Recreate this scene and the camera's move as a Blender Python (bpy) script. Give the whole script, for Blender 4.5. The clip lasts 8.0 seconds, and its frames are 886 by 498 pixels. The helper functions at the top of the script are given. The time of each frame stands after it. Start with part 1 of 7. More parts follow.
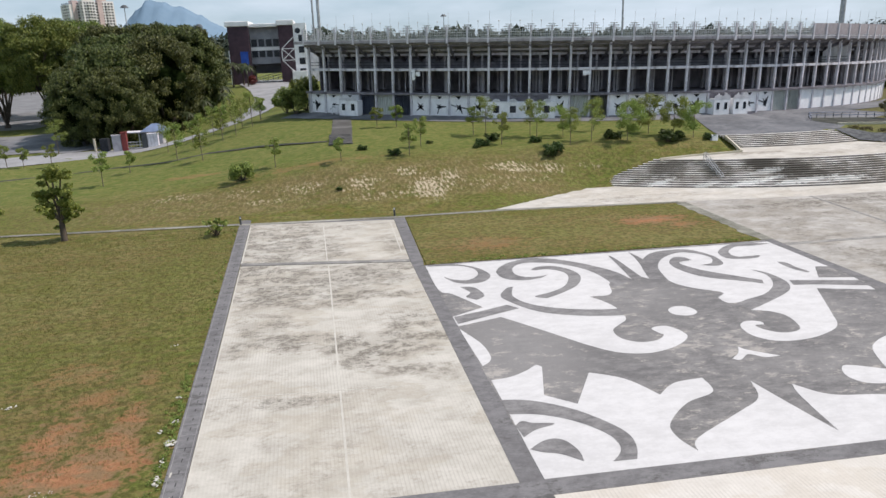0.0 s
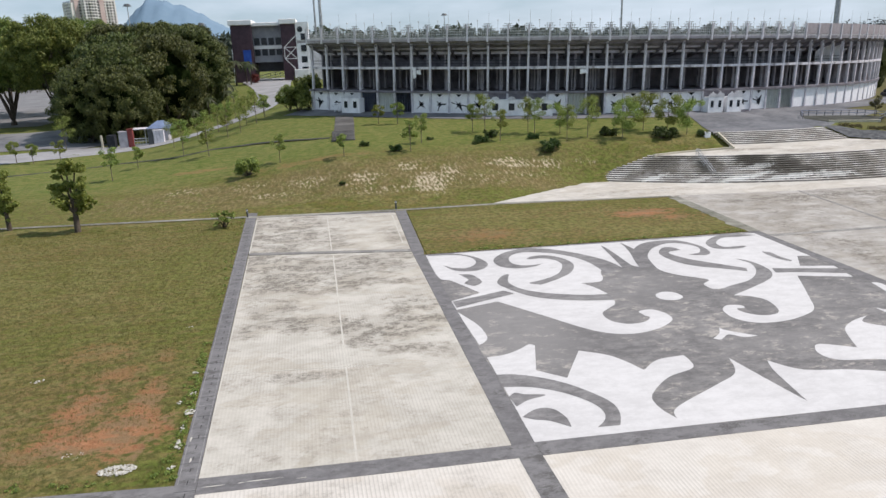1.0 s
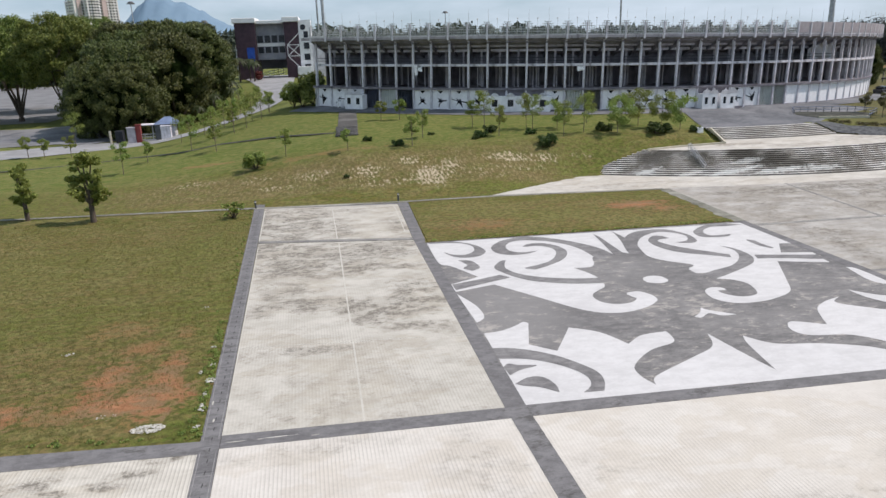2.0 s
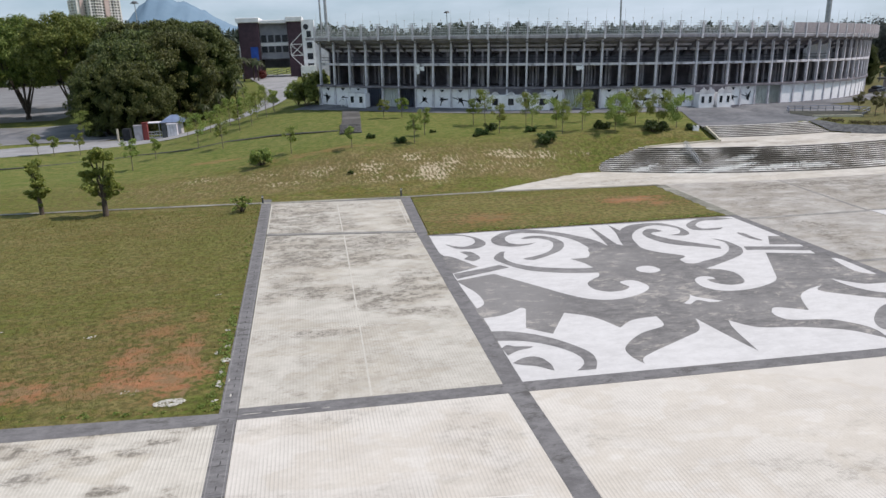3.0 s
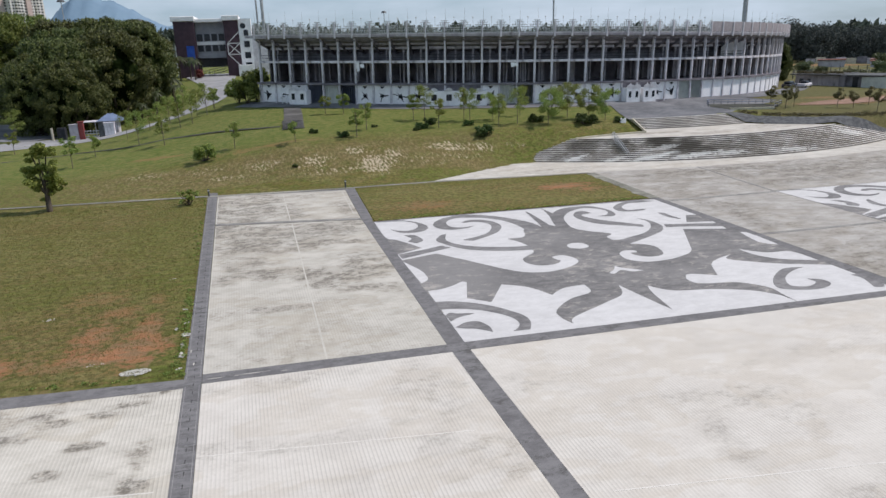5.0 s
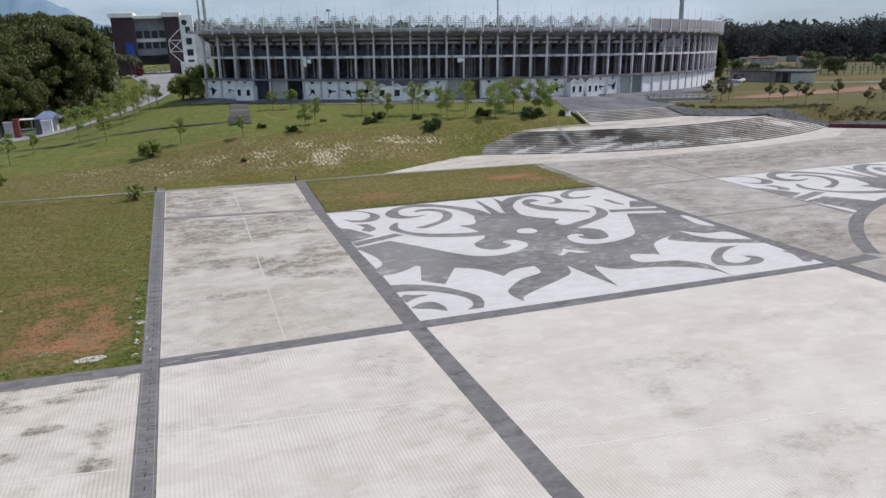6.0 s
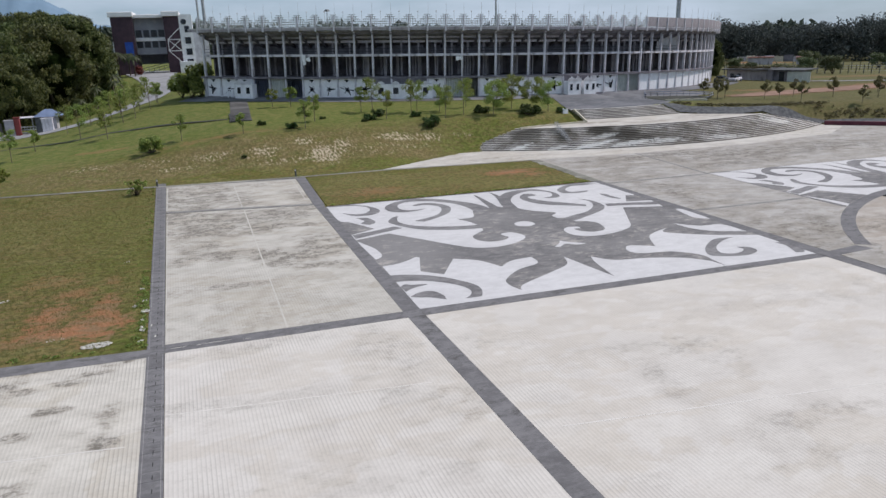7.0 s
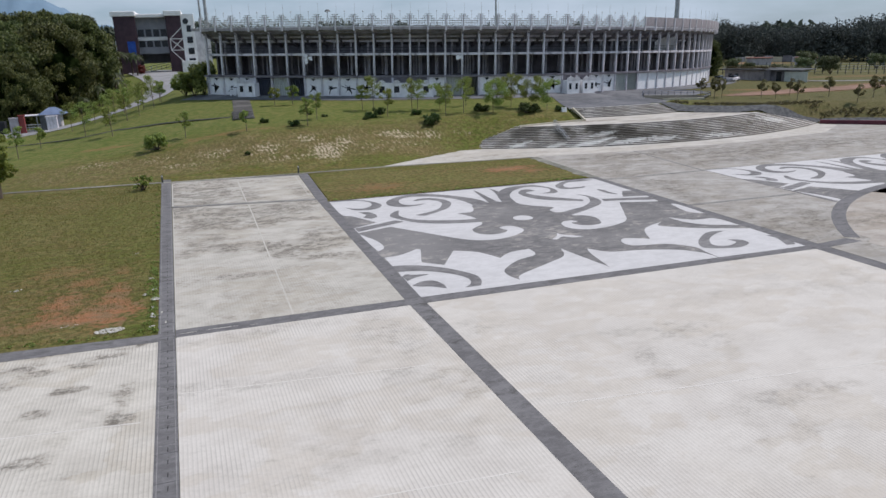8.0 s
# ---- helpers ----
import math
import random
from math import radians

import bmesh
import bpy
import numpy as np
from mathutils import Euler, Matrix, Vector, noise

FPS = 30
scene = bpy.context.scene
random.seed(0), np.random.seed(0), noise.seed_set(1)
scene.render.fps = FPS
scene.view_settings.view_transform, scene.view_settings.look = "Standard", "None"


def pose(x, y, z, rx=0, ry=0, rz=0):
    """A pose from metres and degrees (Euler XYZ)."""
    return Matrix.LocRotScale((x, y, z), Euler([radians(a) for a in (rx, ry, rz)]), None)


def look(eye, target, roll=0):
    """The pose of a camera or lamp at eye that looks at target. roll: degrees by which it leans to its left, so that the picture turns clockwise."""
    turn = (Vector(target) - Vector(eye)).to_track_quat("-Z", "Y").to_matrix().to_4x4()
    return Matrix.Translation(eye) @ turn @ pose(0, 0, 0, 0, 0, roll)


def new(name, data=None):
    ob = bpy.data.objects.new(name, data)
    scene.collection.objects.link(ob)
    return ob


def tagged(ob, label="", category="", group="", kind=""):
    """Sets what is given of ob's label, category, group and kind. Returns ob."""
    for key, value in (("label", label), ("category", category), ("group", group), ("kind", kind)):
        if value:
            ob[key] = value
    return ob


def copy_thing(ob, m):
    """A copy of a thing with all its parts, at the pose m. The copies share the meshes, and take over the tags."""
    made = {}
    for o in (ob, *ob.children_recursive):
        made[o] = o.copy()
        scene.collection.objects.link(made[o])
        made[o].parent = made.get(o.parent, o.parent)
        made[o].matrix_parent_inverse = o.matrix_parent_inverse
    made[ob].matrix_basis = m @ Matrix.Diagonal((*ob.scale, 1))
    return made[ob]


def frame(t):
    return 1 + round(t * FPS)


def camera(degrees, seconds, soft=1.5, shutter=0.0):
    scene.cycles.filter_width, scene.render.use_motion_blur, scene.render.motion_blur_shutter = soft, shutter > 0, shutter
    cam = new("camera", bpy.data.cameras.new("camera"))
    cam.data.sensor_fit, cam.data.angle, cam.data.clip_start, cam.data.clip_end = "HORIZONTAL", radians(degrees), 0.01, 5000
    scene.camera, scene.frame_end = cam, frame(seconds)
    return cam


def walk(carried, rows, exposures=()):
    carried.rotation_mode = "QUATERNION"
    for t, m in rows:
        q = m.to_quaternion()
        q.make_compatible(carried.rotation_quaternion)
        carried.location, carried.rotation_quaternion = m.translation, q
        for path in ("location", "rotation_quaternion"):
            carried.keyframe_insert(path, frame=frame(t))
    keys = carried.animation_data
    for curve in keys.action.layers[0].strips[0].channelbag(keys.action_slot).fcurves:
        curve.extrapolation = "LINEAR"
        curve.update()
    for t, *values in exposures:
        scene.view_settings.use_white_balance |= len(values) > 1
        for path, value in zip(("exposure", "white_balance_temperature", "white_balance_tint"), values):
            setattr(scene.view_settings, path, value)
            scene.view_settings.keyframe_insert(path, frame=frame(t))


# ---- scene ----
cam = camera(64.8, 8.0)
PATH = [
    (0, (-5.604, -21.355, 15.297), (-5.323, -19.455, 14.742), -2.1),
    (0.5, (-5.735, -22.323, 15.293), (-5.454, -20.422, 14.739), -2.1),
    (1, (-5.928, -23.744, 15.289), (-5.648, -21.844, 14.731), -2.0),
    (1.5, (-6.139, -25.261, 15.327), (-5.861, -23.362, 14.764), -2.0),
    (3, (-6.711, -28.754, 15.341), (-6.437, -26.855, 14.776), -1.9),
    (3.5, (-6.975, -29.667, 15.307), (-6.702, -27.768, 14.741), -1.9),
    (4, (-7.209, -30.509, 15.284), (-6.936, -28.611, 14.717), -1.9),
    (4.5, (-7.347, -31.265, 15.205), (-7.07, -29.367, 14.64), -1.9),
    (5, (-7.472, -32.115, 14.933), (-7.037, -30.248, 14.364), -1.9),
    (5.2, (-7.628, -32.423, 14.833), (-7.124, -30.574, 14.259), -1.8),
    (6.5, (-8.225, -33.55, 13.987), (-7.646, -31.724, 13.414), -1.8),
    (7, (-8.386, -34.042, 13.904), (-7.807, -32.216, 13.332), -1.8),
    (7.5, (-8.636, -34.679, 13.825), (-8.057, -32.852, 13.253), -1.7),
    (8, (-8.867, -35.372, 13.729), (-8.287, -33.545, 13.158), -1.7),
]
EXPOSURE = [(0.0, 0.29, 6800, 18), (1.5, 0.23, 6750, 18), (3.5, 0.12, 6650, 18), (5.0, 0.04, 6580, 18), (6.5, -0.05, 6500, 19), (8.0, -0.12, 6450, 19)]
walk(cam, [(t, look(eye, target, roll)) for t, eye, target, roll in PATH], EXPOSURE)

# ---- daylight ----
SUN_UP, SUN_TURN = 54.0, -4.0       # height over the horizon; degrees from +x towards +y
world = bpy.data.worlds.new("sky")
scene.world = world
world.use_nodes = True
wn, wl = world.node_tree.nodes, world.node_tree.links
wn.clear()
w_out, w_bg, w_sky = wn.new("ShaderNodeOutputWorld"), wn.new("ShaderNodeBackground"), wn.new("ShaderNodeTexSky")
w_sky.sky_type, w_sky.sun_disc = "NISHITA", False
w_sky.sun_elevation, w_sky.sun_rotation = radians(SUN_UP), radians(90 - SUN_TURN)
w_sky.air_density, w_sky.dust_density, w_sky.ozone_density = 1.0, 0.7, 1.6
w_tc, w_map, w_noise, w_ramp, w_mix = (wn.new("ShaderNodeTexCoord"), wn.new("ShaderNodeMapping"), wn.new("ShaderNodeTexNoise"),
                                       wn.new("ShaderNodeValToRGB"), wn.new("ShaderNodeMix"))
w_map.inputs["Scale"].default_value = (2.2, 2.2, 9.0)
w_noise.inputs["Scale"].default_value, w_noise.inputs["Detail"].default_value, w_noise.inputs["Roughness"].default_value = 1.6, 7, 0.58
w_ramp.color_ramp.elements[0].position, w_ramp.color_ramp.elements[1].position = 0.36, 0.70
w_mix.data_type = "RGBA"
w_mix.inputs["B"].default_value = (7.2, 8.9, 10.2, 1)
wl.new(w_tc.outputs["Generated"], w_map.inputs["Vector"])
wl.new(w_map.outputs["Vector"], w_noise.inputs["Vector"])
wl.new(w_noise.outputs["Fac"], w_ramp.inputs["Fac"])
wl.new(w_ramp.outputs["Color"], w_mix.inputs["Factor"])
w_haze = wn.new("ShaderNodeMix")
w_haze.data_type = "RGBA"
w_haze.inputs["Factor"].default_value = 0.6
w_haze.inputs["B"].default_value = (4.3, 6.9, 8.9, 1)
wl.new(w_sky.outputs["Color"], w_haze.inputs["A"])
wl.new(w_haze.outputs["Result"], w_mix.inputs["A"])
wl.new(w_mix.outputs["Result"], w_bg.inputs["Color"])
wl.new(w_bg.outputs["Background"], w_out.inputs["Surface"])
w_bg.inputs["Strength"].default_value = 0.075
sun_data = bpy.data.lights.new("sun", "SUN")
sun_data.energy, sun_data.angle, sun_data.color = 3.6, radians(0.6), (1.0, 0.96, 0.90)
sun = new("sun", sun_data)
sun_way = Vector((math.cos(radians(SUN_UP)) * math.cos(radians(SUN_TURN)), math.cos(radians(SUN_UP)) * math.sin(radians(SUN_TURN)), math.sin(radians(SUN_UP))))
sun.matrix_world = look(sun_way * 300, (0, 0, 0))


# ---- materials ----
def material(name, rough=0.8, metal=0.0):
    m = bpy.data.materials.new(name)
    m.use_nodes = True
    n = m.node_tree.nodes
    b = n["Principled BSDF"]
    b.inputs["Roughness"].default_value, b.inputs["Metallic"].default_value = rough, metal
    b.inputs["Specular IOR Level"].default_value = 0.3
    return m, n, m.node_tree.links, b


def add_math(n, l, op, a, b=None, clamp=False):
    k = n.new("ShaderNodeMath")
    k.operation, k.use_clamp = op, clamp
    for socket, v in zip(k.inputs, (a, b)):
        if v is None:
            continue
        if isinstance(v, (int, float)):
            socket.default_value = v
        else:
            l.new(v, socket)
    return k.outputs[0]


def add_noise(n, l, where, scale, detail=5, stretch=(1, 1, 1), rough=0.55, shift=(0, 0, 0)):
    mp, nz = n.new("ShaderNodeMapping"), n.new("ShaderNodeTexNoise")
    mp.inputs["Scale"].default_value, mp.inputs["Location"].default_value = stretch, shift
    nz.inputs["Scale"].default_value, nz.inputs["Detail"].default_value, nz.inputs["Roughness"].default_value = scale, detail, rough
    l.new(where, mp.inputs["Vector"])
    l.new(mp.outputs["Vector"], nz.inputs["Vector"])
    return nz.outputs["Fac"]


def add_step(n, l, v, lo, hi):
    k = n.new("ShaderNodeMapRange")
    k.interpolation_type = "SMOOTHSTEP"
    l.new(v, k.inputs["Value"])
    k.inputs["From Min"].default_value, k.inputs["From Max"].default_value = lo, hi
    return k.outputs["Result"]


def add_mix(n, l, fac, a, b):
    k = n.new("ShaderNodeMix")
    k.data_type = "RGBA"
    for socket, v in ((k.inputs["Factor"], fac), (k.inputs["A"], a), (k.inputs["B"], b)):
        if isinstance(v, tuple):
            socket.default_value = (*v, 1)
        elif isinstance(v, (int, float)):
            socket.default_value = v
        else:
            l.new(v, socket)
    return k.outputs["Result"]


def add_bump(n, l, b, height, strength, distance):
    k = n.new("ShaderNodeBump")
    k.inputs["Strength"].default_value, k.inputs["Distance"].default_value = strength, distance
    l.new(height, k.inputs["Height"])
    l.new(k.outputs["Normal"], b.inputs["Normal"])


def world_place(n):
    return n.new("ShaderNodeNewGeometry").outputs["Position"]


def object_place(n):
    return n.new("ShaderNodeTexCoord").outputs["Object"]


def plain(name, dark, light, scale=1.5, rough=0.8, bump=0.15, metal=0.0, detail=6, vary=0.0, stretch=(1, 1, 1), dirt=None, dirt_amount=0.5):
    """A painted, cast or stained surface: two tones at two scales, fine relief, and if wanted streaks of dirt."""
    m, n, l, b = material(name, rough, metal)
    p = object_place(n)
    big, fine = add_noise(n, l, p, scale, detail, stretch), add_noise(n, l, p, scale * 9, 4, stretch)
    k = add_math(n, l, "ADD", add_math(n, l, "MULTIPLY", big, 0.7), add_math(n, l, "MULTIPLY", fine, 0.3))
    c = add_mix(n, l, add_step(n, l, k, 0.35, 0.65), dark, light)
    if dirt:
        streak = add_noise(n, l, p, scale * 1.7, 7, (1.6, 1.6, 0.3), 0.65, (3, 1, 7))
        c = add_mix(n, l, add_math(n, l, "MULTIPLY", add_step(n, l, streak, 0.5, 0.72), dirt_amount), c, dirt)
    if vary:
        r = n.new("ShaderNodeObjectInfo").outputs["Random"]
        hsv = n.new("ShaderNodeHueSaturation")
        l.new(c, hsv.inputs["Color"])
        l.new(add_math(n, l, "ADD", add_math(n, l, "MULTIPLY", r, vary), 1 - vary / 2), hsv.inputs["Value"])
        c = hsv.outputs["Color"]
    l.new(c, b.inputs["Base Color"])
    if bump:
        add_bump(n, l, b, fine, bump, 0.02)
    return m


def add_zones(n, l, p, spots, ragged, soft=1.0):
    """Largest of some soft, ragged ellipses on the ground: (x, y, half width, half depth, amount)."""
    best = None
    for x, y, rx, ry, amount in spots:
        mp, q = n.new("ShaderNodeMapping"), n.new("ShaderNodeVectorMath")
        mp.inputs["Scale"].default_value, mp.inputs["Location"].default_value = (1 / rx, 1 / ry, 0), (-x / rx, -y / ry, 0)
        q.operation = "LENGTH"
        l.new(p, mp.inputs["Vector"])
        l.new(mp.outputs["Vector"], q.inputs[0])
        one = add_math(n, l, "MULTIPLY", add_math(n, l, "SUBTRACT", 1.0, add_step(n, l, add_math(n, l, "ADD", q.outputs["Value"], ragged), 1.0 - 0.5 * soft, 1.0 + 0.5 * soft)), amount)
        best = one if best is None else add_math(n, l, "MAXIMUM", best, one)
    return best


def weathered_slab(name, base, pale, zones, ribs=1.0, shift=(0, 0, 0), warm=0.25, streaks=1.0, clean=0.0, solid=0.0, salts=None):
    """Broom-ribbed pale concrete with broken black streaks of algae, thick in some zones, and beige water marks."""
    m, n, l, b = material(name, 0.85)
    p = world_place(n)
    sep = n.new("ShaderNodeSeparateXYZ")
    l.new(p, sep.inputs["Vector"])
    big, mid, fine = add_noise(n, l, p, 0.13, 5, shift=shift, rough=0.6), add_noise(n, l, p, 0.6, 9, (0.7, 1, 1), 0.66, shift), add_noise(n, l, p, 7.0, 6, rough=0.7)
    c = add_mix(n, l, add_step(n, l, mid, 0.36, 0.64), base, pale)
    # beige water marks with hard edges on one side
    mark = add_noise(n, l, p, 0.30, 7, (0.8, 1.2, 1), 0.55, tuple(v + 5 for v in shift))
    edge = add_math(n, l, "MULTIPLY", add_step(n, l, mark, 0.50, 0.545), add_math(n, l, "SUBTRACT", 1.0, add_step(n, l, mark, 0.55, 0.68)))
    c = add_mix(n, l, add_math(n, l, "MULTIPLY", edge, warm), c, (base[0] * 0.80, base[1] * 0.72, base[2] * 0.60))
    c = add_mix(n, l, add_math(n, l, "MULTIPLY", add_step(n, l, big, 0.5, 0.68), warm * 0.8), c, (base[0] * 0.98, base[1] * 0.94, base[2] * 0.86))
    # algae: long broken streaks and sharp crumbs
    long_s = add_noise(n, l, p, 0.9, 14, (0.50, 0.85, 1), 0.80, shift)
    crumb = add_noise(n, l, p, 1.9, 14, (0.75, 1.0, 1), 0.86, tuple(v + 21 for v in shift))
    s = add_math(n, l, "ADD", add_math(n, l, "MULTIPLY", long_s, 0.5), add_math(n, l, "ADD", add_math(n, l, "MULTIPLY", crumb, 0.34), add_math(n, l, "MULTIPLY", big, 0.16)))
    z = add_zones(n, l, p, zones, add_math(n, l, "MULTIPLY", add_math(n, l, "SUBTRACT", mid, 0.5), 2.2), 1.3) if zones else add_math(n, l, "MULTIPLY", big, 0.0)
    s = add_math(n, l, "ADD", s, add_math(n, l, "SUBTRACT", add_math(n, l, "MULTIPLY", z, 0.135), clean))
    thread, speck = add_noise(n, l, p, 1.0, 12, (0.60, 0.85, 1), 0.78, (6, 2, 0)), add_noise(n, l, p, 3.4, 12, (0.8, 0.9, 1), 0.84, (1, 12, 0))
    broken = add_math(n, l, "MULTIPLY", add_step(n, l, thread, 0.455, 0.525), add_math(n, l, "ADD", add_math(n, l, "MULTIPLY", add_step(n, l, speck, 0.46, 0.525), 0.8), 0.2))
    bald = add_step(n, l, add_noise(n, l, p, 0.55, 10, (0.75, 1.0, 1), 0.68, tuple(v + 33 for v in shift)), 0.515, 0.55)
    wet = add_math(n, l, "MULTIPLY", add_step(n, l, s, 0.43, 0.60), add_math(n, l, "SUBTRACT", 1.0, add_math(n, l, "MULTIPLY", bald, 0.75)))
    grey = add_math(n, l, "MULTIPLY", add_math(n, l, "MULTIPLY", wet, add_math(n, l, "ADD", add_math(n, l, "MULTIPLY", broken, 0.62), 0.38)), 0.78 * streaks)
    black = add_math(n, l, "MULTIPLY", add_math(n, l, "MULTIPLY", add_step(n, l, s, 0.52, 0.64), add_math(n, l, "MAXIMUM", broken, add_math(n, l, "MULTIPLY", z, solid))), (0.62 if solid == 0 else 0.85) * min(1.1, streaks))
    c = add_mix(n, l, grey, c, (0.215, 0.190, 0.155))
    c = add_mix(n, l, black, c, (0.088, 0.078, 0.064))
    c = add_mix(n, l, add_math(n, l, "MULTIPLY", add_step(n, l, fine, 0.50, 0.70), 0.24), c, (base[0] * 0.55, base[1] * 0.53, base[2] * 0.50))
    if salts:
        white = add_zones(n, l, p, salts, add_math(n, l, "MULTIPLY", add_math(n, l, "SUBTRACT", crumb, 0.5), 7.0), 0.6)
        c = add_mix(n, l, white, c, (0.70, 0.69, 0.66))
    x = add_math(n, l, "ADD", sep.outputs["X"], add_math(n, l, "MULTIPLY", sep.outputs["Y"], 0.04))
    wave = add_math(n, l, "SINE", add_math(n, l, "MULTIPLY", x, 2 * math.pi / 0.155))
    worn = add_step(n, l, add_noise(n, l, p, 0.22, 6, shift=tuple(v + 3 for v in shift)), 0.40, 0.62)
    groove = add_math(n, l, "MULTIPLY", add_step(n, l, wave, 0.35, 0.95), add_math(n, l, "ADD", add_math(n, l, "MULTIPLY", worn, 0.18 * ribs), 0.05 * ribs))
    c = add_mix(n, l, groove, c, tuple(v * 0.5 for v in base))
    l.new(c, b.inputs["Base Color"])
    h = add_math(n, l, "ADD", add_math(n, l, "MULTIPLY", wave, 0.4 * ribs), add_math(n, l, "MULTIPLY", fine, 0.6))
    add_bump(n, l, b, h, 0.25, 0.012)
    return m


def ground_paint(name, dark, light, wear, amount, lo=0.52, hi=0.62, dust=None):
    """Paint on rough concrete: mottled, with fine crumbs worn off."""
    m, n, l, b = material(name, 0.85)
    p = world_place(n)
    big, mid, fine = add_noise(n, l, p, 0.16, 5, rough=0.6), add_noise(n, l, p, 1.4, 12, (0.62, 1.1, 1), 0.78), add_noise(n, l, p, 6.0, 8, rough=0.78)
    k = add_math(n, l, "ADD", add_math(n, l, "MULTIPLY", mid, 0.6), add_math(n, l, "ADD", add_math(n, l, "MULTIPLY", big, 0.25), add_math(n, l, "MULTIPLY", fine, 0.15)))
    c = add_mix(n, l, add_step(n, l, k, 0.40, 0.60), dark, light)
    if dust:
        c = add_mix(n, l, add_math(n, l, "MULTIPLY", add_zones(n, l, p, dust, add_math(n, l, "MULTIPLY", add_math(n, l, "SUBTRACT", mid, 0.5), 4.5), 1.3), 0.55), c, tuple(v * 1.12 for v in light))
    crumb = add_noise(n, l, p, 1.5, 14, (0.55, 1.0, 1), 0.80, (9, 4, 0))
    w = add_math(n, l, "ADD", add_math(n, l, "MULTIPLY", crumb, 0.75), add_math(n, l, "MULTIPLY", big, 0.25))
    c = add_mix(n, l, add_math(n, l, "MULTIPLY", add_step(n, l, w, lo, hi), amount), c, wear)
    c = add_mix(n, l, add_math(n, l, "MULTIPLY", add_step(n, l, fine, 0.55, 0.75), 0.18), c, tuple(v * 0.6 for v in dark))
    l.new(c, b.inputs["Base Color"])
    add_bump(n, l, b, fine, 0.3, 0.015)
    return m


def ribbed_concrete(name, base, pale, stain, stain_lo, stain_hi, ribs=1.0, shift=(0, 0, 0), old_from=None):
    """Broom-ribbed pale concrete, with black algae in streaks across it."""
    m, n, l, b = material(name, 0.85)
    p = world_place(n)
    big, mid, fine = add_noise(n, l, p, 0.10, 4, shift=shift), add_noise(n, l, p, 0.55, 8, shift=shift), add_noise(n, l, p, 6.0, 5)
    streak = add_noise(n, l, p, 0.70, 13, (0.36, 1.0, 1), 0.74, shift)
    blotch = add_noise(n, l, p, 0.34, 12, (0.75, 1.0, 1), 0.70, tuple(v + 17 for v in shift))
    sep = n.new("ShaderNodeSeparateXYZ")
    l.new(p, sep.inputs["Vector"])
    c = add_mix(n, l, add_step(n, l, mid, 0.32, 0.68), base, pale)
    c = add_mix(n, l, add_math(n, l, "MULTIPLY", add_step(n, l, fine, 0.5, 0.75), 0.22), c, tuple(v * 0.72 for v in base))
    s = add_math(n, l, "ADD", add_math(n, l, "MULTIPLY", streak, 0.36), add_math(n, l, "ADD", add_math(n, l, "MULTIPLY", blotch, 0.38), add_math(n, l, "MULTIPLY", big, 0.26)))
    if old_from is not None:
        age = add_step(n, l, add_math(n, l, "ADD", sep.outputs["Y"], add_math(n, l, "MULTIPLY", mid, 9)), old_from, old_from + 9)
        s = add_math(n, l, "SUBTRACT", s, add_math(n, l, "MULTIPLY", add_math(n, l, "SUBTRACT", 1.0, age), 0.085))
    faint = add_math(n, l, "MULTIPLY", add_step(n, l, s, stain_lo - 0.06, stain_hi), 0.45)
    s = add_math(n, l, "MULTIPLY", add_step(n, l, s, stain_lo, stain_hi), add_math(n, l, "ADD", add_math(n, l, "MULTIPLY", add_step(n, l, fine, 0.3, 0.7), 0.9), 0.2), True)
    c = add_mix(n, l, faint, c, tuple(0.55 * v + 0.2 * w for v, w in zip(base, stain)))
    c = add_mix(n, l, add_math(n, l, "MULTIPLY", s, 0.85), c, stain)
    x = add_math(n, l, "ADD", sep.outputs["X"], add_math(n, l, "MULTIPLY", sep.outputs["Y"], 0.04))
    wave = add_math(n, l, "SINE", add_math(n, l, "MULTIPLY", x, 2 * math.pi / 0.155))
    groove = add_step(n, l, wave, 0.35, 0.95)
    c = add_mix(n, l, add_math(n, l, "MULTIPLY", groove, 0.21 * ribs), c, tuple(v * 0.5 for v in base))
    l.new(c, b.inputs["Base Color"])
    h = add_math(n, l, "ADD", add_math(n, l, "MULTIPLY", wave, 0.4 * ribs), add_math(n, l, "MULTIPLY", fine, 0.6))
    add_bump(n, l, b, h, 0.25, 0.012)
    return m


def leaves_material(name, dark, light, thin=0.35, rough=0.5):
    m, n, l, b = material(name, rough)
    r = n.new("ShaderNodeNewGeometry").outputs["Random Per Island"]
    o = n.new("ShaderNodeObjectInfo").outputs["Random"]
    c = add_mix(n, l, r, dark, light)
    hsv = n.new("ShaderNodeHueSaturation")
    l.new(c, hsv.inputs["Color"])
    l.new(add_math(n, l, "ADD", add_math(n, l, "MULTIPLY", o, 0.04), 0.48), hsv.inputs["Hue"])
    l.new(add_math(n, l, "ADD", add_math(n, l, "MULTIPLY", o, 0.3), 0.85), hsv.inputs["Value"])
    l.new(hsv.outputs["Color"], b.inputs["Base Color"])
    tr, mx = n.new("ShaderNodeBsdfTranslucent"), n.new("ShaderNodeMixShader")
    l.new(hsv.outputs["Color"], tr.inputs["Color"])
    mx.inputs["Fac"].default_value = thin
    l.new(b.outputs["BSDF"], mx.inputs[1])
    l.new(tr.outputs["BSDF"], mx.inputs[2])
    l.new(mx.outputs["Shader"], n["Material Output"].inputs["Surface"])
    return m


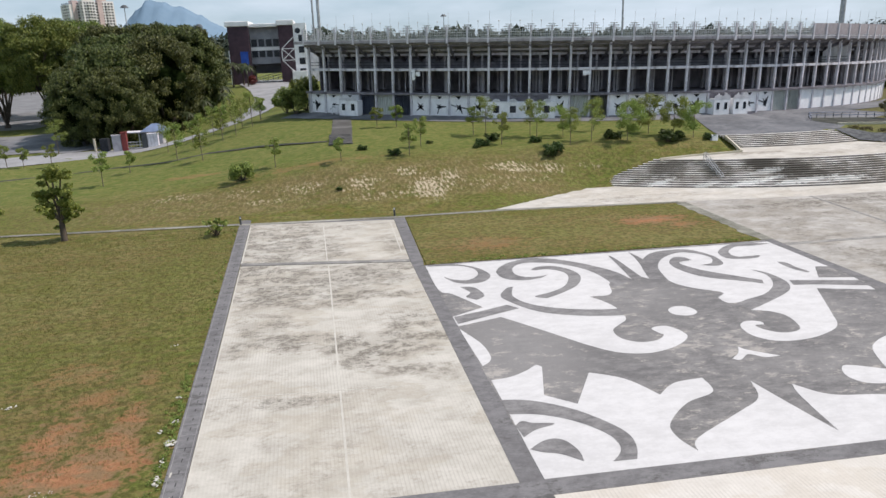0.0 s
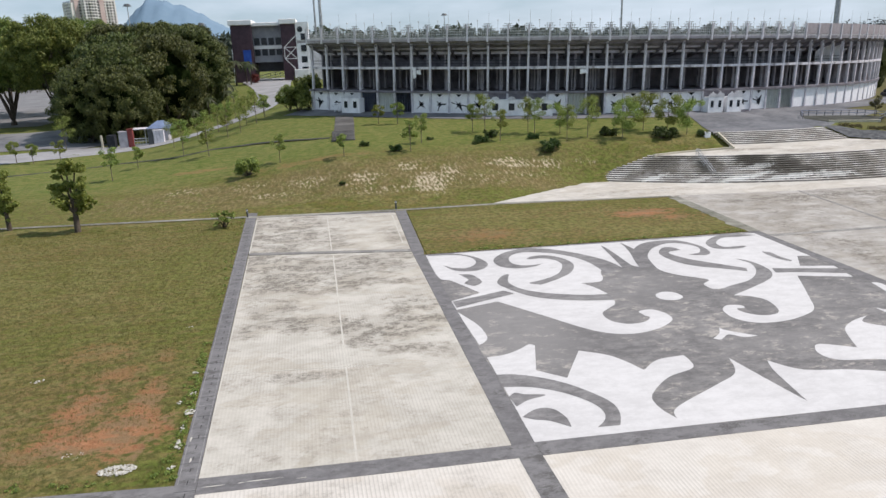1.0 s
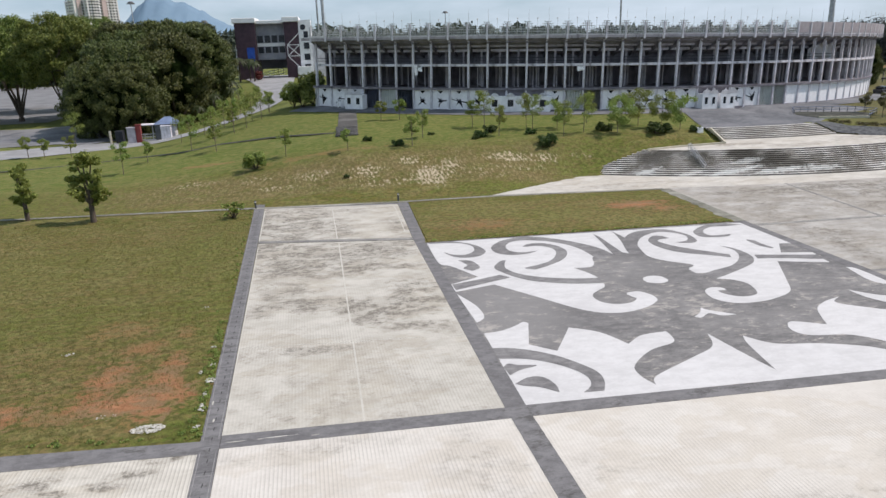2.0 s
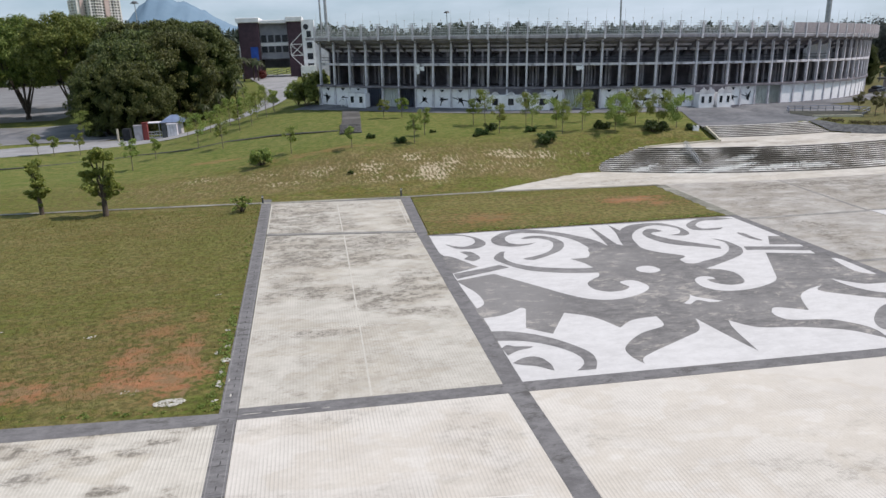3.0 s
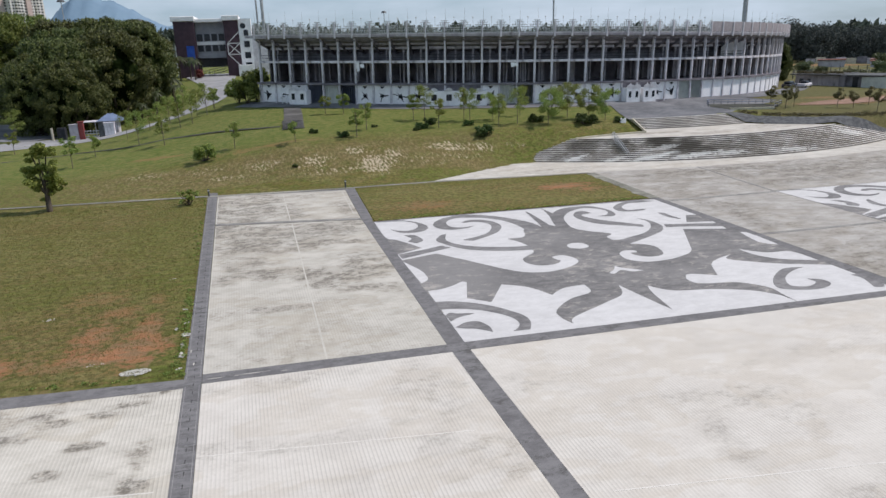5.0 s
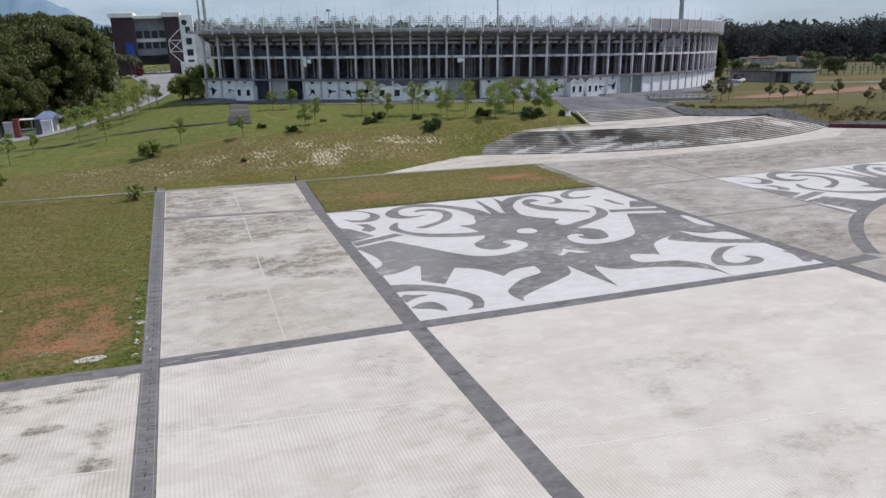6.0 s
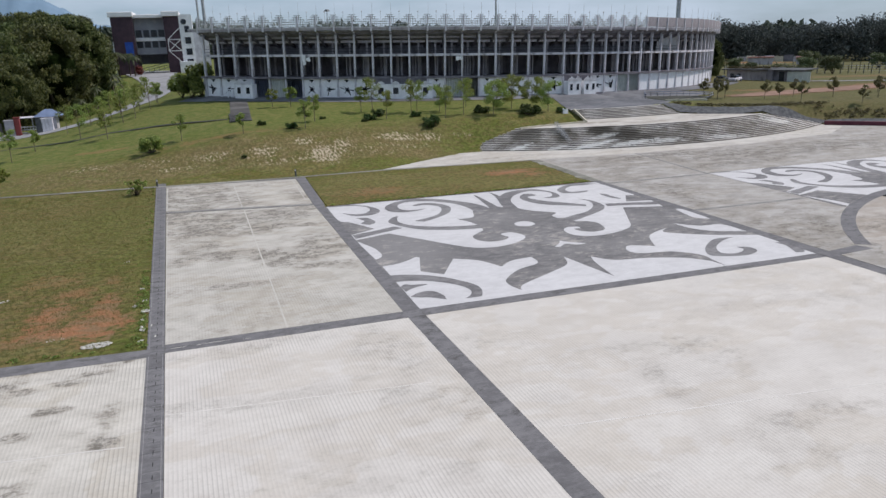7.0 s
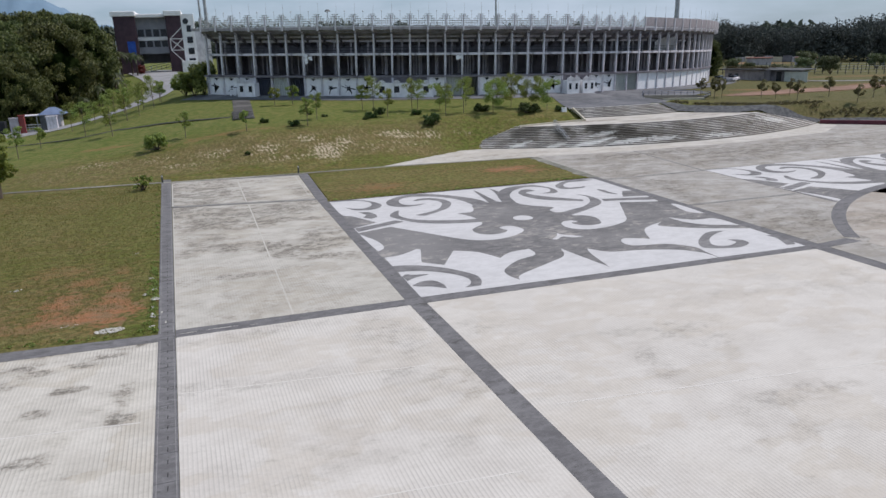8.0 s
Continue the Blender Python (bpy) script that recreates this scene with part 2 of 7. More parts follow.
def grass_material():
    m, n, l, b = material("grass", 0.9)
    p = world_place(n)
    big, mid, fine = add_noise(n, l, p, 0.07, 5), add_noise(n, l, p, 0.6, 10, rough=0.72), add_noise(n, l, p, 3.0, 8, (0.8, 0.8, 1), rough=0.75)
    sep = n.new("ShaderNodeSeparateXYZ")
    l.new(p, sep.inputs["Vector"])
    dry = add_math(n, l, "ADD", add_math(n, l, "MULTIPLY", big, 0.5), add_math(n, l, "MULTIPLY", mid, 0.5))
    lush = add_step(n, l, add_math(n, l, "ADD", sep.outputs["Y"], add_math(n, l, "MULTIPLY", mid, 8)), 58, 68)
    c_low = add_mix(n, l, add_step(n, l, dry, 0.42, 0.58), (0.128, 0.120, 0.028), (0.190, 0.154, 0.058))
    c_high = add_mix(n, l, add_step(n, l, dry, 0.42, 0.60), (0.100, 0.146, 0.032), (0.160, 0.170, 0.054))
    c = add_mix(n, l, lush, c_low, c_high)
    # clumps of greener and of straw-coloured grass
    clump, straw = add_noise(n, l, p, 0.9, 9, (0.6, 1.1, 1), 0.70, (2, 8, 0)), add_noise(n, l, p, 0.42, 9, (0.5, 1.2, 1), 0.72, (13, 5, 0))
    c = add_mix(n, l, add_math(n, l, "MULTIPLY", add_step(n, l, clump, 0.47, 0.545), 0.6), c, (0.092, 0.130, 0.026))
    c = add_mix(n, l, add_math(n, l, "MULTIPLY", add_step(n, l, straw, 0.485, 0.56), 0.62), c, (0.215, 0.188, 0.080))
    rusty, tuft = add_noise(n, l, p, 1.7, 10, (0.6, 1.1, 1), 0.74, (31, 2, 0)), add_noise(n, l, p, 2.6, 9, rough=0.76, shift=(3, 40, 0))
    soft_edge = add_math(n, l, "MULTIPLY", add_math(n, l, "SUBTRACT", mid, 0.5), 2.4)
    # lush green along the band and under the bank, brown and thin round the bare earth
    green = add_zones(n, l, p, ((-13.7, 4.0, 1.3, 8.0, 1.0), (-15.2, 17.0, 1.6, 9.0, 0.7), (-17.5, 30.0, 3.0, 9.0, 0.6), (-24.0, 15.5, 5.0, 4.0, 0.45), (-30.0, 26.0, 6.0, 5.0, 0.4), (14.0, 45.5, 7.0, 2.0, 0.8),
                                (23.0, 52.5, 6.0, 3.5, 0.9), (-40.0, 52.0, 14.0, 5.0, 0.8), (9.0, 64.0, 22.0, 6.0, 0.5), (11.0, 34.5, 5.0, 2.2, 0.5), (-28.0, 3.4, 8.0, 1.3, 0.5)), soft_edge, 1.4)
    c = add_mix(n, l, green, c, add_mix(n, l, add_step(n, l, clump, 0.40, 0.60), (0.098, 0.126, 0.025), (0.148, 0.160, 0.040)))
    pale_grass = add_zones(n, l, p, ((10.0, 35.0, 8.0, 4.0, 0.6), (18.0, 30.5, 6.0, 2.5, 0.55), (-27.0, 28.0, 9.0, 8.0, 0.35), (-18.0, 24.0, 4.0, 7.0, 0.3), (-36.0, 36.0, 9.0, 6.0, 0.35)), soft_edge, 1.5)
    c = add_mix(n, l, add_math(n, l, "MULTIPLY", pale_grass, add_step(n, l, clump, 0.36, 0.56)), c, (0.235, 0.205, 0.085))
    thin = add_zones(n, l, p, ((-19.5, 8.0, 7.0, 5.0, 0.75), (-28.0, 7.0, 6.0, 3.5, 0.6), (-25.0, 35.5, 9.0, 2.6, 0.5), (-22.0, 21.0, 5.0, 3.0, 0.35), (-36.0, 16.0, 6.0, 4.0, 0.4), (4.5, 31.5, 4.5, 3.2, 0.9), (22.0, 33.5, 4.5, 2.6, 0.8), (14.5, 37.0, 6.0, 2.0, 0.6), (13.0, 29.6, 4.0, 1.6, 0.5)), soft_edge, 1.4)
    c = add_mix(n, l, add_math(n, l, "MULTIPLY", thin, add_step(n, l, rusty, 0.40, 0.58)), c, (0.195, 0.132, 0.062))
    c = add_mix(n, l, add_math(n, l, "MULTIPLY", add_step(n, l, rusty, 0.505, 0.55), 0.5), c, (0.182, 0.125, 0.058))
    c = add_mix(n, l, add_math(n, l, "MULTIPLY", add_step(n, l, tuft, 0.545, 0.575), 0.5), c, (0.050, 0.066, 0.015))
    field = add_math(n, l, "MULTIPLY", add_step(n, l, sep.outputs["X"], 56, 70), 0.72)
    c = add_mix(n, l, field, c, (0.125, 0.108, 0.055))
    c = add_mix(n, l, add_math(n, l, "MULTIPLY", add_step(n, l, fine, 0.45, 0.58), 0.66), c, (0.060, 0.062, 0.017))
    # mown, watered grass on the upper lawn
    mown = add_mix(n, l, add_step(n, l, rusty, 0.455, 0.54), (0.082, 0.116, 0.024), (0.176, 0.182, 0.056))
    mown_here = add_math(n, l, "MULTIPLY", lush, add_math(n, l, "SUBTRACT", 0.62, add_math(n, l, "MULTIPLY", field, 0.86)))
    c = add_mix(n, l, add_math(n, l, "MAXIMUM", mown_here, 0.0), c, mown)
    shade = n.new("ShaderNodeHueSaturation")
    shade.inputs["Value"].default_value = 0.95
    l.new(c, shade.inputs["Color"])
    c = shade.outputs["Color"]
    # bare red earth: (x, y, half width, half depth)
    spots = ((-15.7, 4.6, 1.7, 1.9, 1.0), (-17.2, 3.9, 2.0, 1.0, 1.0), (-18.2, 6.6, 0.9, 2.0, 0.9), (-15.4, 7.2, 0.7, 1.9, 0.85), (-22.4, 4.0, 2.0, 0.9, 0.9), (-25.0, 5.0, 1.6, 0.8, 0.7), (-19.5, 13.6, 1.3, 1.2, 0.45),
             (-15.6, 12.2, 0.5, 1.0, 0.45), (-17.6, 10.4, 1.2, 1.0, 0.5), (-20.0, 3.4, 2.0, 0.6, 0.6), (21.4, 35.2, 2.6, 1.3, 1.0), (23.6, 32.8, 1.6, 0.8, 0.7), (6.0, 31.5, 2.6, 1.6, 0.45), (-22.5, 63.5, 3.6, 0.8, 0.5), (-8.0, 58.5, 6.0, 0.8, 0.38),
             (84.0, 68.0, 7.0, 2.0, 0.75), (97.0, 72.0, 9.0, 2.4, 0.85), (112.0, 75.6, 12.0, 3.0, 0.85), (132.0, 80.0, 16.0, 3.6, 0.75), (90.0, 76.5, 6.0, 1.6, 0.5), (222.0, 230.0, 18.0, 12.0, 0.9), (180.0, 108.0, 60.0, 3.5, 0.45))
    ragged = add_math(n, l, "ADD", add_math(n, l, "MULTIPLY", add_math(n, l, "SUBTRACT", mid, 0.5), 3.0), add_math(n, l, "MULTIPLY", add_math(n, l, "SUBTRACT", fine, 0.5), 3.6))
    bare = add_math(n, l, "MULTIPLY", add_zones(n, l, p, spots, ragged, 0.9), 0.9)
    earth = add_mix(n, l, add_step(n, l, fine, 0.3, 0.7), (0.21, 0.090, 0.045), (0.41, 0.200, 0.108))
    earth = add_mix(n, l, add_math(n, l, "MULTIPLY", add_step(n, l, clump, 0.44, 0.56), 0.75), earth, (0.20, 0.142, 0.082))
    c = add_mix(n, l, bare, c, earth)
    # worn turf squares on the bank: pale earth between the tufts
    x_in = add_math(n, l, "MULTIPLY", add_step(n, l, sep.outputs["X"], -45, -20), add_math(n, l, "SUBTRACT", 1.0, add_step(n, l, sep.outputs["X"], 14, 24)))
    y_in = add_math(n, l, "MULTIPLY", add_step(n, l, sep.outputs["Y"], 46.5, 49), add_math(n, l, "SUBTRACT", 1.0, add_step(n, l, sep.outputs["Y"], 54, 58)))
    brown = add_math(n, l, "MULTIPLY", add_math(n, l, "MULTIPLY", x_in, y_in), add_math(n, l, "MULTIPLY", add_step(n, l, mid, 0.34, 0.60), 0.62))
    c = add_mix(n, l, brown, c, (0.150, 0.112, 0.052))
    wob = add_math(n, l, "MULTIPLY", add_noise(n, l, p, 1.1, 4, shift=(5, 5, 0)), 1.3)
    across = add_math(n, l, "SINE", add_math(n, l, "MULTIPLY", add_math(n, l, "ADD", add_math(n, l, "ADD", sep.outputs["X"], add_math(n, l, "MULTIPLY", sep.outputs["Y"], 0.30)), wob), 2 * math.pi / 0.50))
    down = add_math(n, l, "SINE", add_math(n, l, "MULTIPLY", add_math(n, l, "ADD", add_math(n, l, "ADD", sep.outputs["Y"], add_math(n, l, "MULTIPLY", sep.outputs["X"], 0.06)), wob), 2 * math.pi / 0.95))
    turfs = add_math(n, l, "ADD", add_math(n, l, "MULTIPLY", across, 0.42), add_math(n, l, "MULTIPLY", down, 0.26))
    scratch = add_noise(n, l, p, 2.9, 10, (1.25, 0.50, 0.5), 0.76, (8, 3, 0))
    turfs = add_math(n, l, "ADD", turfs, add_math(n, l, "MULTIPLY", add_math(n, l, "SUBTRACT", scratch, 0.5), 9.0))
    pale = add_zones(n, l, p, ((3.8, 49.8, 1.9, 2.4, 1.0), (1.6, 53.2, 1.2, 1.2, 0.8), (6.4, 51.6, 1.4, 1.4, 0.8), (-3.4, 51.3, 2.0, 1.5, 0.8), (-9.2, 52.4, 2.6, 1.4, 0.55), (13.6, 53.3, 2.8, 1.1, 0.85), (18.0, 53.0, 1.8, 0.9, 0.65),
                               (-13.4, 50.4, 2.4, 0.7, 0.6), (-22.6, 55.2, 3.0, 1.3, 0.45), (-16.0, 53.6, 3.0, 1.3, 0.4), (9.5, 49.4, 3.4, 1.3, 0.4), (-2.0, 48.6, 4.0, 1.0, 0.45), (14.0, 51.2, 3.4, 1.0, 0.4), (22.5, 53.4, 1.6, 0.7, 0.4)),
                     add_math(n, l, "MULTIPLY", add_math(n, l, "SUBTRACT", mid, 0.5), 2.6), 1.5)
    rough_bank = add_math(n, l, "MULTIPLY", add_math(n, l, "MULTIPLY", x_in, y_in), add_math(n, l, "SUBTRACT", 1.0, add_step(n, l, scratch, 0.40, 0.50)))
    c = add_mix(n, l, add_math(n, l, "MULTIPLY", rough_bank, 0.55), c, (0.062, 0.062, 0.022))
    c = add_mix(n, l, add_math(n, l, "MULTIPLY", add_math(n, l, "MULTIPLY", add_math(n, l, "MULTIPLY", x_in, y_in), add_step(n, l, scratch, 0.53, 0.58)), 0.42), c, (0.28, 0.225, 0.14))
    worn = add_math(n, l, "MULTIPLY", add_step(n, l, add_math(n, l, "ADD", turfs, add_math(n, l, "MULTIPLY", pale, 1.5)), 0.75, 2.1), add_step(n, l, pale, 0.02, 0.55))
    c = add_mix(n, l, add_math(n, l, "MULTIPLY", worn, 0.9), c, (0.44, 0.37, 0.27))
    l.new(c, b.inputs["Base Color"])
    add_bump(n, l, b, add_math(n, l, "ADD", fine, mid), 0.9, 0.10)
    b.inputs["Specular IOR Level"].default_value = 0.1
    return m


GRASS = grass_material()
OLD_ZONES = ((-11.0, 36.5, 3.2, 5.0, 2.1), (-12.7, 33.0, 1.6, 8.0, 2.4), (-7.6, 34.0, 2.2, 3.0, 1.1), (-4.6, 40.8, 4.2, 0.8, 0.7), (-1.6, 33.5, 0.8, 3.0, 0.8), (-6.5, 26.0, 7.5, 2.2, 1.55), (-10.5, 27.0, 3.0, 2.0, 1.7),
             (-8.0, 22.3, 6.0, 1.8, 1.1), (-3.6, 21.8, 3.0, 1.2, 0.95), (-4.0, 13.6, 2.8, 1.5, 1.75), (-5.0, 11.6, 1.4, 1.0, 1.4), (-8.9, 14.8, 3.2, 1.2, 1.1), (-1.9, 16.6, 2.0, 1.6, 1.0), (-2.4, 10.6, 1.8, 1.2, 0.9),
             (-9.0, 8.0, 2.4, 0.5, 0.9), (-10.6, 18.0, 1.6, 1.6, 0.9))
SIDE_ZONES = ((-14.1, -1.1, 0.7, 0.35, 1.5), (-15.1, -1.9, 0.8, 0.3, 1.4), (-16.0, -2.5, 0.9, 0.3, 1.3), (-17.8, -2.7, 1.0, 0.35, 1.6), (-18.8, -2.0, 1.2, 0.5, 1.4), (-15.95, -5.0, 0.7, 0.3, 1.4), (-17.0, -6.8, 0.5, 0.3, 1.5),
              (-13.7, -8.5, 0.45, 0.5, 1.3), (-13.7, -6.4, 0.4, 1.2, 0.8), (-17.6, -0.6, 2.2, 0.3, 1.2), (-16.5, -10.6, 0.8, 0.5, 1.2), (-20.5, -3.5, 1.6, 0.6, 1.5), (-22.0, -1.5, 2.0, 0.7, 1.4), (-19.5, -7.0, 1.0, 0.6, 1.2),
              (-24.0, -6.0, 3.0, 1.2, 1.2), (-30.0, -4.0, 4.0, 2.0, 1.2))
NEW_ZONES = ((-9.0, -1.7, 4.9, 0.6, 0.8), (-10.8, -7.0, 2.0, 0.7, 0.8), (-8.0, -7.5, 3.6, 0.7, 0.7), (-2.2, -3.4, 1.1, 1.7, 1.0), (-1.5, -5.0, 1.3, 2.0, 0.95), (-2.6, -8.2, 1.0, 2.2, 0.9), (-0.5, -10.2, 1.3, 1.7, 0.8), (2.5, -5.4, 2.2, 1.0, 0.6),
             (11.0, -8.9, 2.2, 0.7, 1.0), (11.7, -10.6, 1.0, 1.4, 1.0), (8.3, -11.6, 0.7, 2.2, 0.9), (8.4, -8.4, 1.4, 0.7, 0.8), (11.7, -16.2, 2.8, 0.8, 0.9), (9.2, -18.0, 2.2, 0.7, 0.7), (22.0, -6.0, 8.4, 1.4, 0.5), (-5.0, -14.0, 4.2, 1.4, 0.6))
SLAB_OLD = weathered_slab("weathered_concrete", (0.400, 0.378, 0.332), (0.492, 0.469, 0.420), OLD_ZONES, clean=0.020, streaks=1.0)
SLAB_NEW = weathered_slab("pale_concrete", (0.515, 0.484, 0.440), (0.568, 0.539, 0.494), NEW_ZONES, 1.7, (40, 15, 0), 0.24, 0.38, 0.042)
SLAB_SIDE = weathered_slab("blotched_concrete", (0.465, 0.437, 0.385), (0.55, 0.522, 0.465), SIDE_ZONES, 2.1, (11, 3, 0), 0.3, 1.05, 0.045)
FAR_ZONES = ((42.0, 37.0, 10.0, 1.6, 1.3), (34.0, 33.0, 5.0, 5.0, 0.5), (52.0, 33.0, 9.0, 3.0, 1.2), (31.0, 22.0, 2.0, 8.0, 0.6), (62.0, 34.0, 9.0, 3.0, 1.2), (47.0, 29.0, 7.0, 1.2, 0.9), (33, 4, 4, 6, 0.6), (72, 30, 6, 9, 0.6))
SLAB_FAR = weathered_slab("greyed_concrete", (0.30, 0.285, 0.262), (0.405, 0.388, 0.36), FAR_ZONES, 0.3, (70, 8, 0), 0.3, 1.05)
SLAB_WEDGE = weathered_slab("white_concrete", (0.43, 0.405, 0.365), (0.53, 0.505, 0.46), ((42.0, 52.6, 2.6, 1.0, 1.0), (48.5, 49.9, 3.0, 0.9, 0.7), (24, 44, 6, 1, 0.5), (60, 52, 6, 2, 0.5)), 0.0, (9, 80, 0), 0.3, 0.9, 0.02)
SLAB_RING = weathered_slab("warm_ring_concrete", (0.335, 0.303, 0.268), (0.42, 0.385, 0.345), ((38.0, 3.0, 4.0, 1.0, 1.0), (44.0, 5.0, 5.0, 1.2, 0.8)), 0.0, (5, 50, 0), 0.4, 0.9, 0.02)
BAND = ground_paint("dark_grey_paving", (0.110, 0.106, 0.108), (0.185, 0.180, 0.182), (0.060, 0.057, 0.052), 0.7, 0.52, 0.60)
JOINT_BAND = ground_paint("worn_joint_band", (0.150, 0.145, 0.138), (0.250, 0.242, 0.230), (0.37, 0.35, 0.315), 0.75, 0.50, 0.60)
EDGING = plain("grey_edging_mortar", (0.19, 0.185, 0.185), (0.28, 0.275, 0.27), 1.5, 0.85, 0.2)
SLOT = plain("drain_slot_dark", (0.03, 0.03, 0.03), (0.045, 0.045, 0.045), 3, 0.9, 0)
LIGHT_JOINT = plain("pale_joint_line", (0.54, 0.515, 0.475), (0.61, 0.585, 0.545), 1.2, 0.85, 0.1)
PALE_JOINT = plain("pale_joint_filler", (0.41, 0.39, 0.345), (0.50, 0.48, 0.43), 1.2, 0.8, 0.1)
FIELD = ground_paint("worn_dark_grey_paint", (0.112, 0.108, 0.108), (0.212, 0.205, 0.200), (0.36, 0.335, 0.305), 0.8, 0.52, 0.585, ((3.2, 11.8, 2.6, 4.5, 1.0), (12.0, 17.0, 3.0, 2.5, 0.6), (20.5, 13.0, 2.5, 3.0, 0.4), (9.5, 10.5, 2.0, 1.6, 0.5), (16.5, 6.6, 3.0, 1.0, 0.5)))
DARK_PAINT = ground_paint("dark_grey_paint", (0.120, 0.115, 0.116), (0.235, 0.229, 0.226), (0.30, 0.29, 0.28), 0.4, 0.54, 0.64)
WHITE_PAINT = ground_paint("white_ground_paint", (0.465, 0.457, 0.453), (0.555, 0.547, 0.543), (0.30, 0.29, 0.275), 0.5, 0.55, 0.68)
ASPHALT = plain("old_asphalt", (0.085, 0.089, 0.098), (0.185, 0.189, 0.20), 0.16, 0.9, 0.4, detail=9)
ROAD = plain("pale_road_surface", (0.21, 0.21, 0.215), (0.30, 0.30, 0.305), 0.3, 0.9, 0.3, detail=8)
CAR_PARK = plain("grey_car_park_surface", (0.135, 0.135, 0.138), (0.20, 0.20, 0.203), 0.15, 0.9, 0.3, detail=8)
GRAVEL = plain("grey_gravel", (0.055, 0.058, 0.062), (0.125, 0.128, 0.13), 2.0, 0.95, 0.6)
STAIR_ZONES = ((40.2, 48.0, 1.9, 1.9, 1.5), (42.4, 46.6, 2.6, 1.3, 1.5), (44.6, 45.2, 2.0, 0.8, 1.2), (31.0, 50.6, 4.0, 1.8, 0.9), (35.0, 48.6, 2.4, 1.6, 0.8), (50.0, 45.0, 6.0, 2.2, 0.7), (64.0, 46.0, 9.0, 2.4, 0.5),
               (42.0, 52.6, 2.6, 1.0, 0.9), (48.5, 49.9, 2.6, 0.9, 0.6))
SALTS = ((28.7, 48.6, 1.5, 0.35, 0.9), (37.6, 45.6, 3.0, 0.35, 0.9), (33.0, 46.6, 1.4, 0.3, 0.7), (43.0, 44.6, 3.0, 0.35, 0.8), (47.6, 44.1, 2.0, 0.4, 0.7), (57.0, 43.9, 2.2, 0.4, 0.6), (69.0, 48.2, 2.4, 0.6, 0.6), (40.0, 46.8, 1.6, 0.4, 0.6))
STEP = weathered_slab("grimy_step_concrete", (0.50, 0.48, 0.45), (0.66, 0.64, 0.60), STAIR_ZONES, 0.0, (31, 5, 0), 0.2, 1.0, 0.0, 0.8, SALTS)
# Riser shade is put into a darker base; zones add mould and salts.
RISER = weathered_slab("shaded_mouldy_riser_concrete", (0.13, 0.125, 0.12), (0.25, 0.24, 0.23), STAIR_ZONES, 0.0, (31, 5, 0), 0.2, 1.1, 0.0, 0.8, SALTS)
RAMP = ribbed_concrete("old_grey_concrete", (0.075, 0.073, 0.07), (0.15, 0.145, 0.138), (0.06, 0.056, 0.052), 0.47, 0.58, 0.0, (3, 22, 0))
# Near-black tone standing for shade in the drain and the ramp.
DRAIN = plain("shade_dark_concrete", (0.025, 0.027, 0.022), (0.06, 0.062, 0.05), 0.8, 0.9, 0.3)
PATH_GREY = ribbed_concrete("grey_path_concrete", (0.21, 0.205, 0.17), (0.33, 0.32, 0.28), (0.07, 0.07, 0.05), 0.46, 0.58, 0.0, (7, 41, 0))
# Soffit shade is put into this darker grey; the streaks are dirt.
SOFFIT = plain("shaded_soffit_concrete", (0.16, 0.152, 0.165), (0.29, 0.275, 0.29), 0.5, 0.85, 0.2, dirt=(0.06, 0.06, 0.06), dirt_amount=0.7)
KERB = plain("pale_kerb_concrete", (0.42, 0.385, 0.30), (0.54, 0.50, 0.41), 1.0, 0.8, 0.2)
MAROON = plain("maroon_painted_concrete", (0.075, 0.018, 0.030), (0.12, 0.032, 0.045), 0.8, 0.7, 0.1)
CONCRETE = plain("grey_cast_concrete", (0.46, 0.445, 0.485), (0.69, 0.675, 0.715), 0.7, 0.8, 0.2, vary=0.12, dirt=(0.13, 0.12, 0.12), dirt_amount=0.6)
# Darker copies of the cast concrete: arcade shade in the base tone.
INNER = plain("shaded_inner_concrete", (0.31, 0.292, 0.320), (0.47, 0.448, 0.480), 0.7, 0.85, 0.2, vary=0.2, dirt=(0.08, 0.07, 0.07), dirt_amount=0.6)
CONCRETE_DARK = plain("shade_dark_stained_concrete", (0.125, 0.116, 0.135), (0.23, 0.218, 0.242), 0.6, 0.85, 0.2, dirt=(0.04, 0.04, 0.04), dirt_amount=0.6)
WHITE_WALL = plain("white_wall_paint", (0.70, 0.705, 0.73), (0.87, 0.87, 0.885), 0.6, 0.7, 0.1, vary=0.06, dirt=(0.42, 0.42, 0.43), dirt_amount=0.45)
BLACK_PAINT = plain("black_wall_paint", (0.012, 0.014, 0.018), (0.03, 0.032, 0.04), 2, 0.7, 0)
BLUE_SHUTTER = plain("blue_steel_shutter", (0.20, 0.24, 0.34), (0.26, 0.30, 0.41), 1.2, 0.5, 0.1)
GREY_SHUTTER = plain("grey_green_steel_shutter", (0.46, 0.49, 0.47), (0.56, 0.59, 0.56), 1.2, 0.5, 0.1)
RAIL = plain("weathered_white_railing", (0.34, 0.35, 0.35), (0.55, 0.56, 0.56), 1.5, 0.6, 0, metal=0.2)
STEEL = plain("galvanised_steel", (0.30, 0.31, 0.32), (0.45, 0.46, 0.47), 1.5, 0.45, 0.05, metal=0.6)
DARK_STEEL = plain("dark_painted_steel", (0.045, 0.05, 0.055), (0.09, 0.095, 0.10), 1.5, 0.5, 0.05)
PANEL = plain("brownish_parapet_board", (0.27, 0.245, 0.262), (0.40, 0.37, 0.385), 0.8, 0.7, 0.1, vary=0.1)
